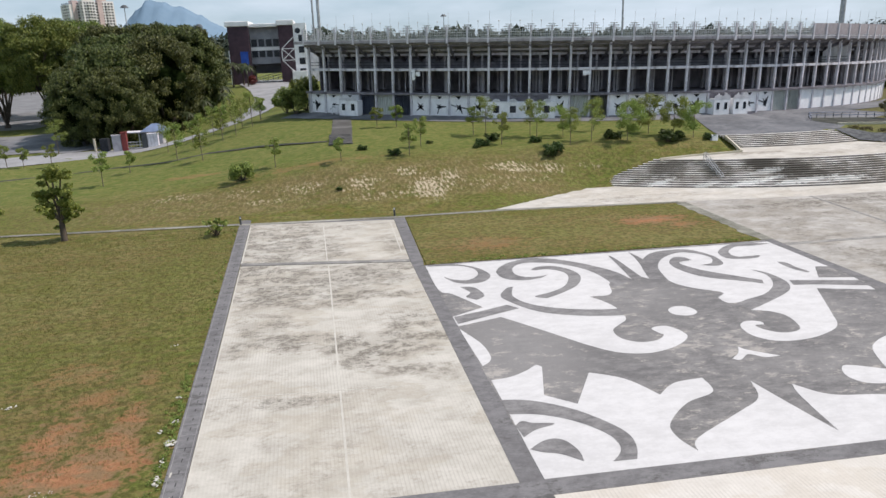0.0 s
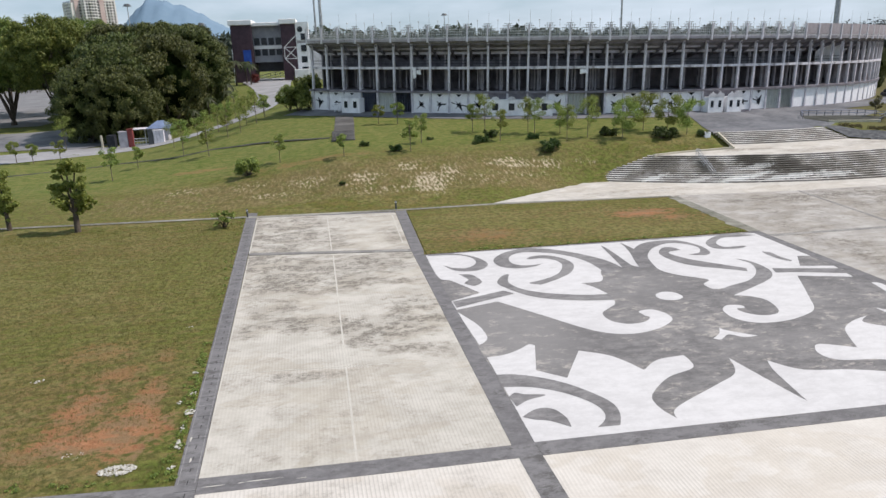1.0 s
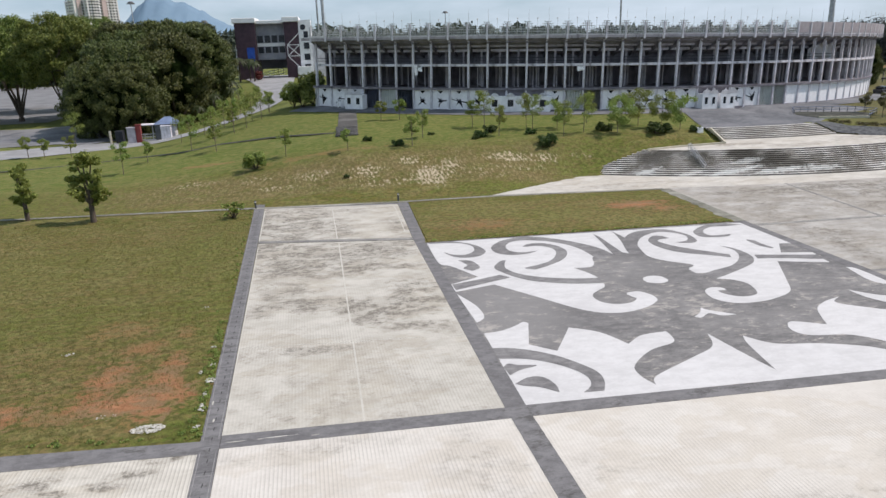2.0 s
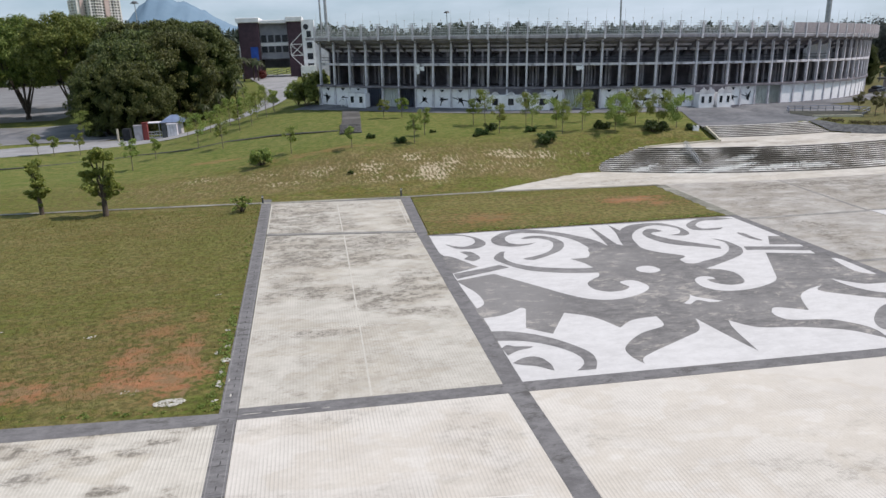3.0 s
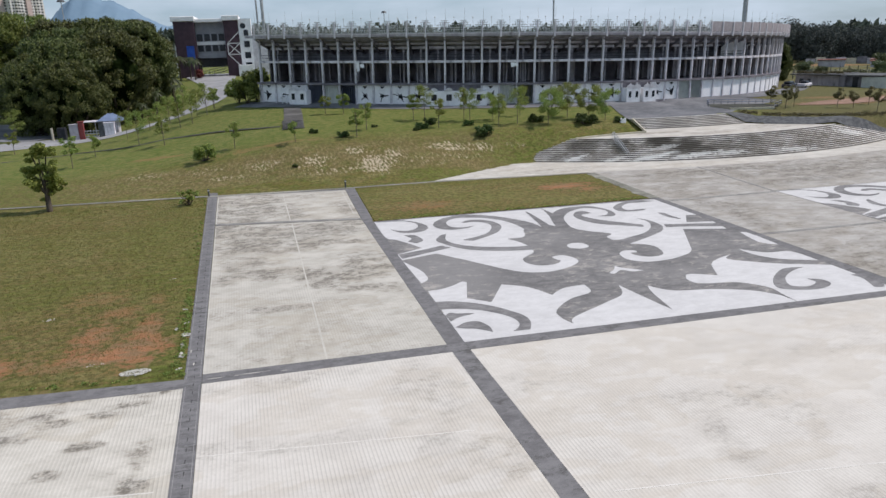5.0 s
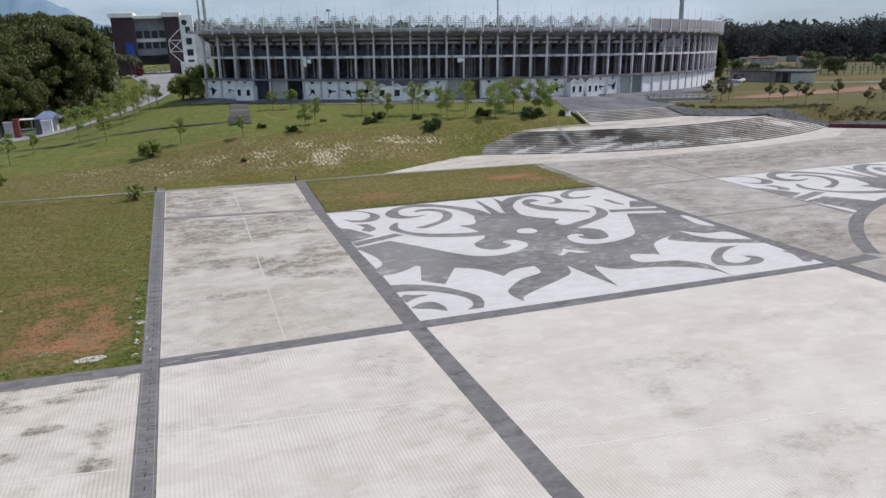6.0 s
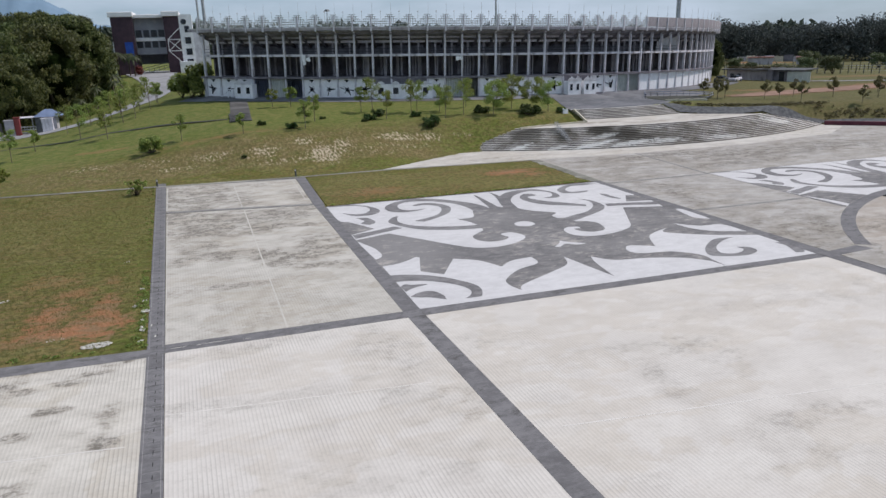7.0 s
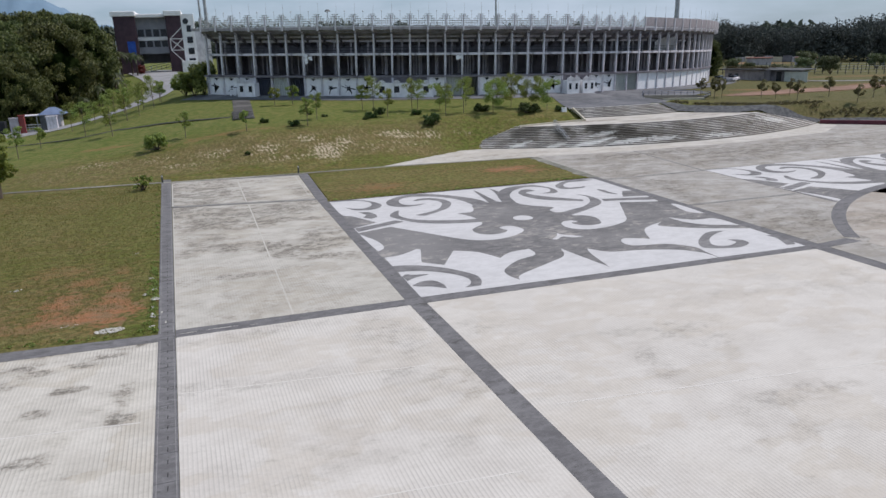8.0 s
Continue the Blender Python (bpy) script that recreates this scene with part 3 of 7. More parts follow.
GLASS = plain("dark_window_glass", (0.012, 0.015, 0.022), (0.03, 0.035, 0.045), 1.0, 0.12, 0)
PURPLE = plain("purple_brown_tile", (0.045, 0.026, 0.036), (0.075, 0.042, 0.055), 0.8, 0.6, 0.1)
OFFICE = plain("light_grey_render", (0.22, 0.23, 0.26), (0.30, 0.31, 0.34), 0.6, 0.75, 0.1, dirt=(0.25, 0.25, 0.26), dirt_amount=0.3)
ROOF_WHITE = plain("white_roof_paint", (0.68, 0.68, 0.68), (0.80, 0.80, 0.80), 0.6, 0.6, 0.05)
BLUE_CLOTH = plain("blue_banner_cloth", (0.015, 0.06, 0.30), (0.03, 0.10, 0.42), 0.8, 0.7, 0.05)
BLUE_ROOF = plain("blue_grey_metal_roof", (0.12, 0.16, 0.25), (0.17, 0.22, 0.33), 1.0, 0.45, 0.05)
RED_WALL = plain("red_brick_paint", (0.17, 0.035, 0.035), (0.25, 0.06, 0.055), 1.5, 0.7, 0.2)
BARK = plain("grey_brown_bark", (0.055, 0.043, 0.033), (0.12, 0.095, 0.075), 4, 0.95, 0.6, stretch=(1, 1, 0.3))
TRUNK_PALE = plain("pale_sapling_bark", (0.11, 0.09, 0.065), (0.19, 0.16, 0.12), 5, 0.9, 0.4)
BIG_LEAF = leaves_material("big_tree_leaves", (0.012, 0.026, 0.007), (0.158, 0.178, 0.048), 0.12)
LIGHT_LEAF = leaves_material("light_tree_leaves", (0.048, 0.078, 0.016), (0.225, 0.250, 0.056), 0.25)
SAP_LEAF = leaves_material("sapling_leaves", (0.100, 0.150, 0.034), (0.350, 0.405, 0.110), 0.5)
BUSH_LEAF = leaves_material("bush_leaves", (0.024, 0.046, 0.012), (0.095, 0.140, 0.036))
# Leaf tones shifted to blue-grey to carry the distance haze.
FOREST_LEAF = leaves_material("haze_grey_forest_leaves", (0.044, 0.052, 0.052), (0.082, 0.092, 0.080), 0.15, 1.0)
PALM_LEAF = leaves_material("palm_leaves", (0.020, 0.032, 0.012), (0.060, 0.075, 0.026))
# Far haze is mixed into these pale grey-green leaf tones.
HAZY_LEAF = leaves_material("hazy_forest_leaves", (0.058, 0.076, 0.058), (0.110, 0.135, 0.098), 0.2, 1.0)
KNOB_LEAF = leaves_material("broad_tuft_leaves", (0.110, 0.165, 0.030), (0.400, 0.450, 0.125), 0.55)
WEED_LEAF = leaves_material("weed_leaves", (0.055, 0.056, 0.022), (0.160, 0.135, 0.062))
DRY_LEAF = leaves_material("dry_sapling_leaves", (0.095, 0.098, 0.040), (0.220, 0.200, 0.092), 0.5)
# Near-black without sheen: stands for the shade inside tree crowns.
CROWN_SHADE = plain("crown_shade_dark", (0.004, 0.008, 0.002), (0.014, 0.022, 0.007), 1.6, 1.0, 0.8)
CROWN_SHADE.node_tree.nodes["Principled BSDF"].inputs["Specular IOR Level"].default_value = 0.0
FIELD_LEAF = leaves_material("field_bush_leaves", (0.060, 0.080, 0.036), (0.150, 0.172, 0.076), 0.3)
RED_LEAF = leaves_material("red_shrub_leaves", (0.10, 0.02, 0.02), (0.20, 0.05, 0.04))
TURF = leaves_material("turf_blades", (0.115, 0.125, 0.030), (0.225, 0.195, 0.070), 0.45, 0.8)
# Distance haze is put into this blue base colour.
MOUNTAIN = plain("haze_blue_mountain", (0.135, 0.212, 0.288), (0.155, 0.236, 0.312), 0.004, 1.0, 0)
LITTER = plain("pale_litter", (0.40, 0.385, 0.34), (0.56, 0.54, 0.49), 4, 0.8, 0.2)
APARTMENT = plain("cream_apartment_paint", (0.62, 0.60, 0.585), (0.74, 0.72, 0.70), 0.05, 0.8, 0)
APARTMENT_RED = plain("rose_apartment_paint", (0.42, 0.33, 0.31), (0.52, 0.42, 0.40), 0.05, 0.8, 0)
CAR_PAINT = plain("dark_car_paint", (0.03, 0.03, 0.035), (0.05, 0.05, 0.055), 1.0, 0.25, 0, metal=0.3)
RED_EARTH = plain("pinkish_red_earth", (0.17, 0.105, 0.070), (0.29, 0.175, 0.130), 0.25, 0.95, 0.2, detail=10)
RUST_ROOF = plain("rust_red_roof", (0.17, 0.075, 0.06), (0.28, 0.13, 0.10), 0.8, 0.8, 0.1)


# ---- building blocks ----
def thing(name, label, category, group="", kind="", at=(0, 0, 0), turn=(0, 0, 0)):
    ob = new(name)
    ob.empty_display_size = 0.2
    ob.matrix_basis = pose(*at, *turn)
    return tagged(ob, label, category, group, kind)


def mesh_of(name, bm, mat, smooth=False):
    me = bpy.data.meshes.new(name)
    bm.normal_update()
    bm.to_mesh(me)
    bm.free()
    me.materials.append(mat)
    if smooth:
        me.polygons.foreach_set("use_smooth", [True] * len(me.polygons))
    return me


def mesh_from(name, verts, faces, mat, smooth=False):
    me = bpy.data.meshes.new(name)
    me.from_pydata(verts, [], faces)
    me.materials.append(mat)
    if smooth:
        me.polygons.foreach_set("use_smooth", [True] * len(me.polygons))
    me.update()
    return me


def part(name, bm, mat, parent, label="", m=None, smooth=False):
    """One mesh object under a thing or a part; bm is a bmesh or a finished mesh."""
    me = bm if isinstance(bm, bpy.types.Mesh) else mesh_of(name, bm, mat, smooth)
    ob = new(name, me)
    ob.parent = parent
    if m is not None:
        ob.matrix_basis = m
    return tagged(ob, label)


def box(bm, x, y, z, sx, sy, sz, turn=0.0, bevel=0.0):
    """A box with its middle at x, y and its foot at z."""
    m = Matrix.Translation((x, y, z + sz / 2)) @ Matrix.Rotation(turn, 4, "Z") @ Matrix.Diagonal((sx, sy, sz, 1))
    made = bmesh.ops.create_cube(bm, size=1, matrix=m)
    if bevel:
        edges = list({e for v in made["verts"] for e in v.link_edges})
        bmesh.ops.bevel(bm, geom=edges, offset=bevel, segments=1, affect="EDGES")
    return bm


def boxed(*args, **kw):
    return box(bmesh.new(), *args, **kw)


def tube(bm, a, b, ra, rb=None, sides=8, caps=True):
    a, b = Vector(a), Vector(b)
    rb = ra if rb is None else rb
    d = b - a
    m = Matrix.Translation((a + b) / 2) @ d.to_track_quat("Z", "Y").to_matrix().to_4x4()
    bmesh.ops.create_cone(bm, cap_ends=caps, segments=sides, radius1=ra, radius2=rb, depth=d.length, matrix=m)
    return bm


def bar(bm, a, b, w, h=None):
    """A square bar from a to b."""
    a, b = Vector(a), Vector(b)
    d = b - a
    m = Matrix.Translation((a + b) / 2) @ d.to_track_quat("Z", "Y").to_matrix().to_4x4() @ Matrix.Diagonal((w, h or w, d.length, 1))
    bmesh.ops.create_cube(bm, size=1, matrix=m)
    return bm


def prism(bm, outline, z0, z1):
    """A flat piece with the given outline (counter-clockwise), from z0 up to z1."""
    low, high = [bm.verts.new((x, y, z0)) for x, y in outline], [bm.verts.new((x, y, z1)) for x, y in outline]
    bm.faces.new(high)
    bm.faces.new(low[::-1])
    k = len(outline)
    for i in range(k):
        bm.faces.new((low[i], low[(i + 1) % k], high[(i + 1) % k], high[i]))
    return bm


def smooth_loop(points, steps=5):
    """A closed soft curve through the points; a point given twice is a sharp corner."""
    out, k = [], len(points)
    for i in range(k):
        p0, p1, p2, p3 = (Vector(points[(i + j) % k]) for j in (-1, 0, 1, 2))
        if (p1 - p2).length < 1e-6:
            continue
        for s in range(steps):
            t = s / steps
            q = 0.5 * (2 * p1 + (p2 - p0) * t + (2 * p0 - 5 * p1 + 4 * p2 - p3) * t * t + (3 * p1 - 3 * p2 + p3 - p0) * t ** 3)
            out.append((q.x, q.y))
    return out


def flat_shape(points, z, steps=5, shift=(0, 0)):
    """A thin painted shape, filled inside its outline."""
    from_outline = smooth_loop(points, steps)
    bm = bmesh.new()
    vs = [bm.verts.new((x + shift[0], y + shift[1], z)) for x, y in from_outline]
    es = [bm.edges.new((vs[i], vs[(i + 1) % len(vs)])) for i in range(len(vs))]
    bmesh.ops.triangle_fill(bm, edges=es, use_beauty=True)
    bm.normal_update()
    for f in bm.faces:
        if f.normal.z < 0:
            f.normal_flip()
    return bm


# ---- the lie of the land ----
def sm(a, b, v):
    k = min(1.0, max(0.0, (v - a) / (b - a)))
    return k * k * (3 - 2 * k)


def line(v, *knots):
    """Piecewise straight line through (v, value) knots."""
    if v <= knots[0][0]:
        return knots[0][1]
    for (a, p), (b, q) in zip(knots, knots[1:]):
        if v <= b:
            return p + (q - p) * (v - a) / (b - a)
    return knots[-1][1]


ARC = (52.0, 100.0)                  # centre of the curved stairs
STAD = (43.2, 155.4, 79.2)          # centre and radius of the stadium's outer wall


def wall_y(x):
    u = min(abs(x - STAD[0]), 62.0)
    return STAD[1] - math.sqrt(STAD[2] ** 2 - u * u)


def stair_z(r):
    return line(r, (41.0, 3.5), (44.0, 2.3), (52.3, 2.3), (57.0, 0.0))


def stair_left(r):
    return line(r, (41.0, -14.2), (44.0, -12.2), (46.6, -13.1), (52.3, -24.7), (54.8, -28.7), (57.0, -31.6))


def stair_right(r):
    return line(r, (41.0, 6.6), (44.5, 8.6), (46, 10), (52.3, 16.8), (57, 30))


def plateau(x, y):
    """Height of the lawn above the bank, of the forecourt and of the land round the road."""
    top = line(x, (-40, 66), (-20, 64), (-12, 61), (-5, 57), (5, 58.4), (15, 59), (20, 56), (36, 57), (60, 57.4))
    zt = line(x, (-45, 0.4), (-30, 1.2), (-20, 2.0), (-12, 2.9), (-5, 3.5), (5, 3.8), (36, 3.8), (44, 3.5), (75, 3.0), (110, 2.2))
    if x > -9:
        zb, wy = 4.14 - 0.024 * (x - 62.4), wall_y(x)
        z = zt + (zb - zt) * min(1, max(0, (y - top) / (wy - top)))
    else:
        g = 0.4 + 5.5 * sm(-42, -9, x)
        z = zt + (g - zt) * min(1, max(0, (y - top) / (98 - top)))
    hill = sm(-75, -40, x) * (1 - sm(20, 60, x))
    return z + (7.6 - z) * sm(112, 178, y) * hill


def foot(x):
    return line(x, (-60, 49.7), (0, 44.2), (9.2, 43.2), (21, 50.2), (34, 53.0), (44, 53.9))


def land(x, y):
    """Height of the ground, stairs left out (it dips a little under them)."""
    f = foot(x)
    r = math.hypot(x - ARC[0], y - ARC[1])
    if x <= 40.6 and y >= f:
        top = line(x, (-40, 66), (-20, 64), (-12, 61), (-5, 57), (5, 58.4), (15, 59), (20, 56), (36, 57), (60, 57.4))
        z0 = 2.3 * sm(21, 32, x)
        k = min(1.0, max(0.0, (y - f) / max(0.6, top - f)))
        k = k * 0.55 + 0.45 * k * k * (3 - 2 * k)
        return z0 + (plateau(x, y) - z0) * k
    if x > 19:
        ang = math.degrees(math.atan2(x - ARC[0], ARC[1] - y))
        edge = stair_right(r)
        if r > 57.2 or y > ARC[1]:
            if y > ARC[1]:
                return plateau(x, y)
            return plateau(x, y) * sm(0, 9, (x - 79) * 0.64 + (y - 49) * 0.77)
        if ang > edge and x > 42:
            s = stair_z(r)
            return s + (plateau(x, y) - s) * sm(0, 4, (ang - edge) * r * 0.01745)
        if r > 41.0:
            return max(0.0, stair_z(r) - 0.45)
        return 3.5 + (plateau(x, y) - 3.5) * sm(0, 12, 41.0 - r)
    return 0.0


def drape(x, y, lift=0.02):
    return (x, y, land(x, y) + lift)


def strip_mesh(name, rows, mat, lift=0.02, across=3, step=1.5):
    """A ribbon on the ground: rows of (x, y, half width) along its middle line."""
    pts = []
    for (x0, y0, w0), (x1, y1, w1) in zip(rows, rows[1:]):
        k = max(1, int(math.hypot(x1 - x0, y1 - y0) / step))
        pts += [(x0 + (x1 - x0) * i / k, y0 + (y1 - y0) * i / k, w0 + (w1 - w0) * i / k) for i in range(k)]
    pts.append(rows[-1])
    verts, faces = [], []
    for i, (x, y, w) in enumerate(pts):
        a, b = pts[max(0, i - 1)], pts[min(len(pts) - 1, i + 1)]
        d = Vector((b[0] - a[0], b[1] - a[1])).normalized()
        for j in range(across + 1):
            u = w * (2 * j / across - 1)
            verts.append(drape(x + d.y * u, y - d.x * u, lift))
    for i in range(len(pts) - 1):
        for j in range(across):
            a = i * (across + 1) + j
            faces.append((a, a + across + 1, a + across + 2, a + 1))
    faces = [f[::-1] for f in faces]
    return mesh_from(name, verts, faces, mat, True)


def structure(name, me, label, category):
    return tagged(new(name, me), label, category, kind="structure")


# ---- ground, one sheet to the horizon ----
def axis(lo, hi, step, far):
    inner = list(np.arange(lo, hi + 0.01, step))
    out, s = [], step
    v = hi
    while v < far:
        s *= 1.35
        v += s
        out.append(v)
    back, s, v = [], step, lo
    while v > -far:
        s *= 1.35
        v -= s
        back.append(v)
    return back[::-1] + inner + out


gx, gy = axis(-64, 112, 1.0, 4600), axis(-20, 112, 1.0, 4600)
verts = []
for y in gy:
    for x in gx:
        z = land(x, y) - 0.03
        if y > 24 and x < 110:
            bumpy = sm(5, 11, math.hypot(x - STAD[0], y - STAD[1]) - STAD[2]) * (1 - sm(22, 34, x))
            z += bumpy * (0.05 * noise.noise((x * 0.35, y * 0.35, 0)) * sm(46, 52, y) + 0.16 * noise.noise((x * 0.11, y * 0.11, 3)) * sm(48, 56, y))
        verts.append((x, y, z))
nx = len(gx)
faces = [(j * nx + i, j * nx + i + 1, (j + 1) * nx + i + 1, (j + 1) * nx + i) for j in range(len(gy) - 1) for i in range(nx - 1)]
structure("ground", mesh_from("ground", verts, faces, GRASS, True), "mown grass, olive and dry in places, with bare red earth", "ground")


# ---- plaza: ribbed concrete slabs and dark bands ----
def left_in(y):
    return -11.96 - 0.047 * y


def left_out(y):
    return -12.78 - (0.051 if y > 0 else 0.046) * y


def right_a(y):
    return 0.06 - (0.028 if y > 0 else 0.05) * y


def right_b(y):
    return 1.0 - (0.034 if y > 0 else 0.05) * y


def near_top(x):
    return 0.03 - 0.018 * x


def near_low(x):
    return -0.90 - 0.011 * x


def second_low(x):
    return 28.25 - 0.185 * (x + 0.9)


def second_top(x):
    return second_low(x) + 0.75


def far_low(x):
    return 42.5 - 0.135 * x - 0.55


SIDE_TOP, SIDE_LOW = 3.7, 1.2        # the side band where it leaves the view

plaza = thing("plaza", "broad concrete plaza of pale ribbed slabs", "pavement", kind="structure")


def slab(name, outline, mat, label, top=0.0):
    return part(name, prism(bmesh.new(), outline, -0.16, top), mat, plaza, label)


slab("slab", [(left_in(0.2), near_top(-12)), (right_a(0), near_top(0)), (right_a(28), second_low(-0.9)), (left_in(30), second_low(-13.3))],
     SLAB_OLD, "ribbed concrete slab streaked with black algae")
slab("slab", [(left_in(31), second_top(-13.4)), (right_a(29), second_top(-0.9)), (-0.75, far_low(-0.75)), (left_in(43.5), far_low(-14))],
     SLAB_OLD, "ribbed concrete slab streaked with black algae")
slab("slab", [(left_in(-0.8), near_low(-12)), (left_in(-60), -60), (right_a(-60), -60), (right_a(-1), near_low(0))], SLAB_NEW, "clean pale ribbed concrete slab")
slab("slab", [(-70, SIDE_LOW), (-70, -60), (left_out(-60), -60), (left_out(-0.9), -0.95)], SLAB_SIDE, "pale ribbed concrete slab with dark blotches")
slab("slab", [(right_b(-1), near_low(1)), (right_b(-60), -60), (31.0, -60), (27.9, near_low(27.9))], SLAB_NEW, "clean pale ribbed concrete slab")
slab("slab", [(28.7, near_low(28.7)), (31.8, -60), (110, -60), (110, 20), (88, 41.5), (80.2, 50.6)]
     + [(ARC[0] + 56.9 * math.sin(radians(a)), ARC[1] - 56.9 * math.cos(radians(a))) for a in range(29, -31, -2)]
     + [(20.9, 50.3), (9.3, 43.1), (27.2, 40.6), (27.4, 26.2)], SLAB_FAR, "greyed concrete paving with faint dark streaks")
# white foot of the stairs
slab("apron", [(9.3, 43.3), (26.6, 41.2), (40, 39.6), (56, 39.2), (72, 41.4), (79.6, 46.5)]
     + [(ARC[0] + 56.85 * math.sin(radians(a)), ARC[1] - 56.85 * math.cos(radians(a))) for a in range(29, -31, -2)] + [(21.0, 50.4)],
     SLAB_WEDGE, "white concrete apron below the stairs", 0.006)


def band(name, outline, label="dark grey paved band", top=0.010):
    return part(name, prism(bmesh.new(), outline, -0.12, top), JOINT_BAND if label.startswith("thin") else BAND, plaza, label)


band("band", [(-70, SIDE_TOP), (-70, SIDE_LOW), (left_out(-0.9), -1.0), (left_out(0), -0.05)])
band("band", [(left_in(0.2), near_top(-12)), (left_in(-0.8), near_low(-12)), (right_a(-1), near_low(0)), (right_a(0), near_top(0))])
band("band", [(right_b(0), near_top(1)), (right_b(-1), near_low(1)), (27.75, near_low(27.75)), (27.6, near_top(27.6))])
band("band", [(right_a(26.5), 27.0), (right_a(0), 0.0), (right_a(-60), -60), (right_b(-60), -60), (right_b(0), 0.0), (right_b(26.5), 27.0)])
band("band", [(right_a(28), 28.6), (right_a(27), 27.02), (right_b(27), 27.02), (0.2, 28.4), (0.32, 42.6), (-0.72, 42.7)])
band("band", [(left_in(30), second_low(-13.3) + 0.1), (right_a(28), second_low(-0.9) + 0.1), (right_a(29), second_top(-0.9)), (left_in(31), second_top(-13.4))], "thin dark joint band")
band("band", [(left_in(43.5), far_low(-14)), (-0.75, far_low(-0.75)), (-0.75, far_low(-0.75) + 0.5), (left_in(44), far_low(-14) + 0.5)])
band("band", [(27.6, near_low(27.6)), (30.9, -60), (31.7, -60), (28.6, near_low(28.6)), (27.5, 26.6), (26.75, 26.6)])
# broken pale edge between lawn and paving
edge_rnd = random.Random(6)
edge_in = [(26.45 + edge_rnd.uniform(-0.25, 0.25), 26.6 + i * 0.7) for i in range(21)]
edge_out = [(27.55, 40.6), (27.6, 26.6)]
part("rough_edge", prism(bmesh.new(), edge_out + edge_in, -0.1, 0.028), PATH_GREY, plaza, "broken pale concrete edge")
band("band", [(27.55, 24.9), (39.3, 24.7), (39.3, 25.15), (27.5, 25.45)], "thin dark joint band")
band("band", [(28.1, 12.25), (38.9, 12.1), (38.9, 12.5), (28.1, 12.7)], "thin dark joint band")
band("band", [(38.9, 25.2), (39.25, 25.2), (40.2, 39.6), (39.9, 39.6)], "thin dark joint band", 0.008)
band("band", [(28.6, near_low(28.6)), (31.7, -1.0), (31.3, 0.0), (28.55, -0.35)])
# ring round the middle of the plaza
RING = (54.0, -13.9, 26.6)
ring = [(RING[0] + RING[2] * math.cos(radians(a)), RING[1] + RING[2] * math.sin(radians(a))) for a in range(148, 19, -4)]
ring_in = [(RING[0] + (RING[2] - 1.0) * math.cos(radians(a)), RING[1] + (RING[2] - 1.0) * math.sin(radians(a))) for a in range(148, 19, -4)]
slab("ring_floor", ([(RING[0] - 21.2, -0.75)] + [(RING[0] + (RING[2] - 1.0) * math.cos(radians(a)), RING[1] + (RING[2] - 1.0) * math.sin(radians(a))) for a in range(146, 19, -4)] + [(100, -20), (100, -50), (34.0, -50), (31.8, -1.4)])[::-1], SLAB_RING, "warm beige paving inside the ring", 0.008)
band("ring_band", (ring + ring_in[::-1])[::-1], "dark grey paved ring", 0.012)
# left band: loose pavers with a drain slot line
for i in range(57):
    y0 = -60 + i * 1.86
    y1 = y0 + 1.84
    part("paver", prism(bmesh.new(), [(left_out(y1), y1), (left_out(y0), y0), (left_in(y0) - 0.015, y0), (left_in(y1) - 0.015, y1)], -0.10, 0.012), BAND, plaza)
slot_mesh = mesh_of("drain_slot", boxed(0, 0, 0, 0.035, 0.26, 0.006), SLOT)
for i in range(86):
    y = -27 + i * 0.82
    if y < 43:
        part("drain_slot", slot_mesh, SLOT, plaza, m=pose((left_out(y) + left_in(y)) / 2 + 0.04, y, 0.0125))
# thin mortar edging along both sides of the left band, and across it now and then
for side, off in ((left_out, 0.10), (left_in, -0.10)):
    for y0, y1 in ((-60, -0.9), (0.0, 43.2)):
        part("edging", prism(bmesh.new(), [(side(y1) + off - 0.013, y1), (side(y0) + off - 0.013, y0), (side(y0) + off + 0.013, y0), (side(y1) + off + 0.013, y1)], 0.0, 0.016), EDGING, plaza, "thin mortar edging")
for y in (-22.4, -16.9, -11.1, -9.0, -7.5, -4.8, -2.6, 6.1, 15.4, 24.8, 33.0):
    part("edging", boxed((left_out(y) + left_in(y)) / 2, y, 0.0, left_in(y) - left_out(y) - 0.2, 0.03, 0.016), EDGING, plaza, "thin mortar edging")
# pale filled joints
joint = [((-6.05, 0.2), (-6.8, 28.9), 0.045), ((-6.9, 30.2), (-7.3, 42.6), 0.045), ((-12.2, 9.2), (-0.25, 8.3), 0.022),
         ((-11.94, 0.6), (-13.27, 29.6), 0.025), ((-13.36, 31.2), (-13.87, 42.6), 0.05), ((-13.4, 42.35), (-1.1, 41.2), 0.05), ((-1.15, 41.0), (-1.15, 31.0), 0.04),
         ]
light_joint = [((-11.5, -7.1), (-0.8, -8.3), 0.03), ((2.6, -13.4), (16.2, -15.0), 0.03), ((16.2, -15.0), (29.0, -15.6), 0.03), ((-11.2, -16.2), (-0.4, -17.0), 0.03), ((-12.9, -9.0), (-24.0, -7.6), 0.03)]
for a, b, w in light_joint:
    d = Vector((b[0] - a[0], b[1] - a[1])).normalized() * w
    part("filled_joint", prism(bmesh.new(), [(a[0] + d.y, a[1] - d.x), (b[0] + d.y, b[1] - d.x), (b[0] - d.y, b[1] + d.x), (a[0] - d.y, a[1] + d.x)], -0.02, 0.005),
         LIGHT_JOINT, plaza, "faint pale joint line")
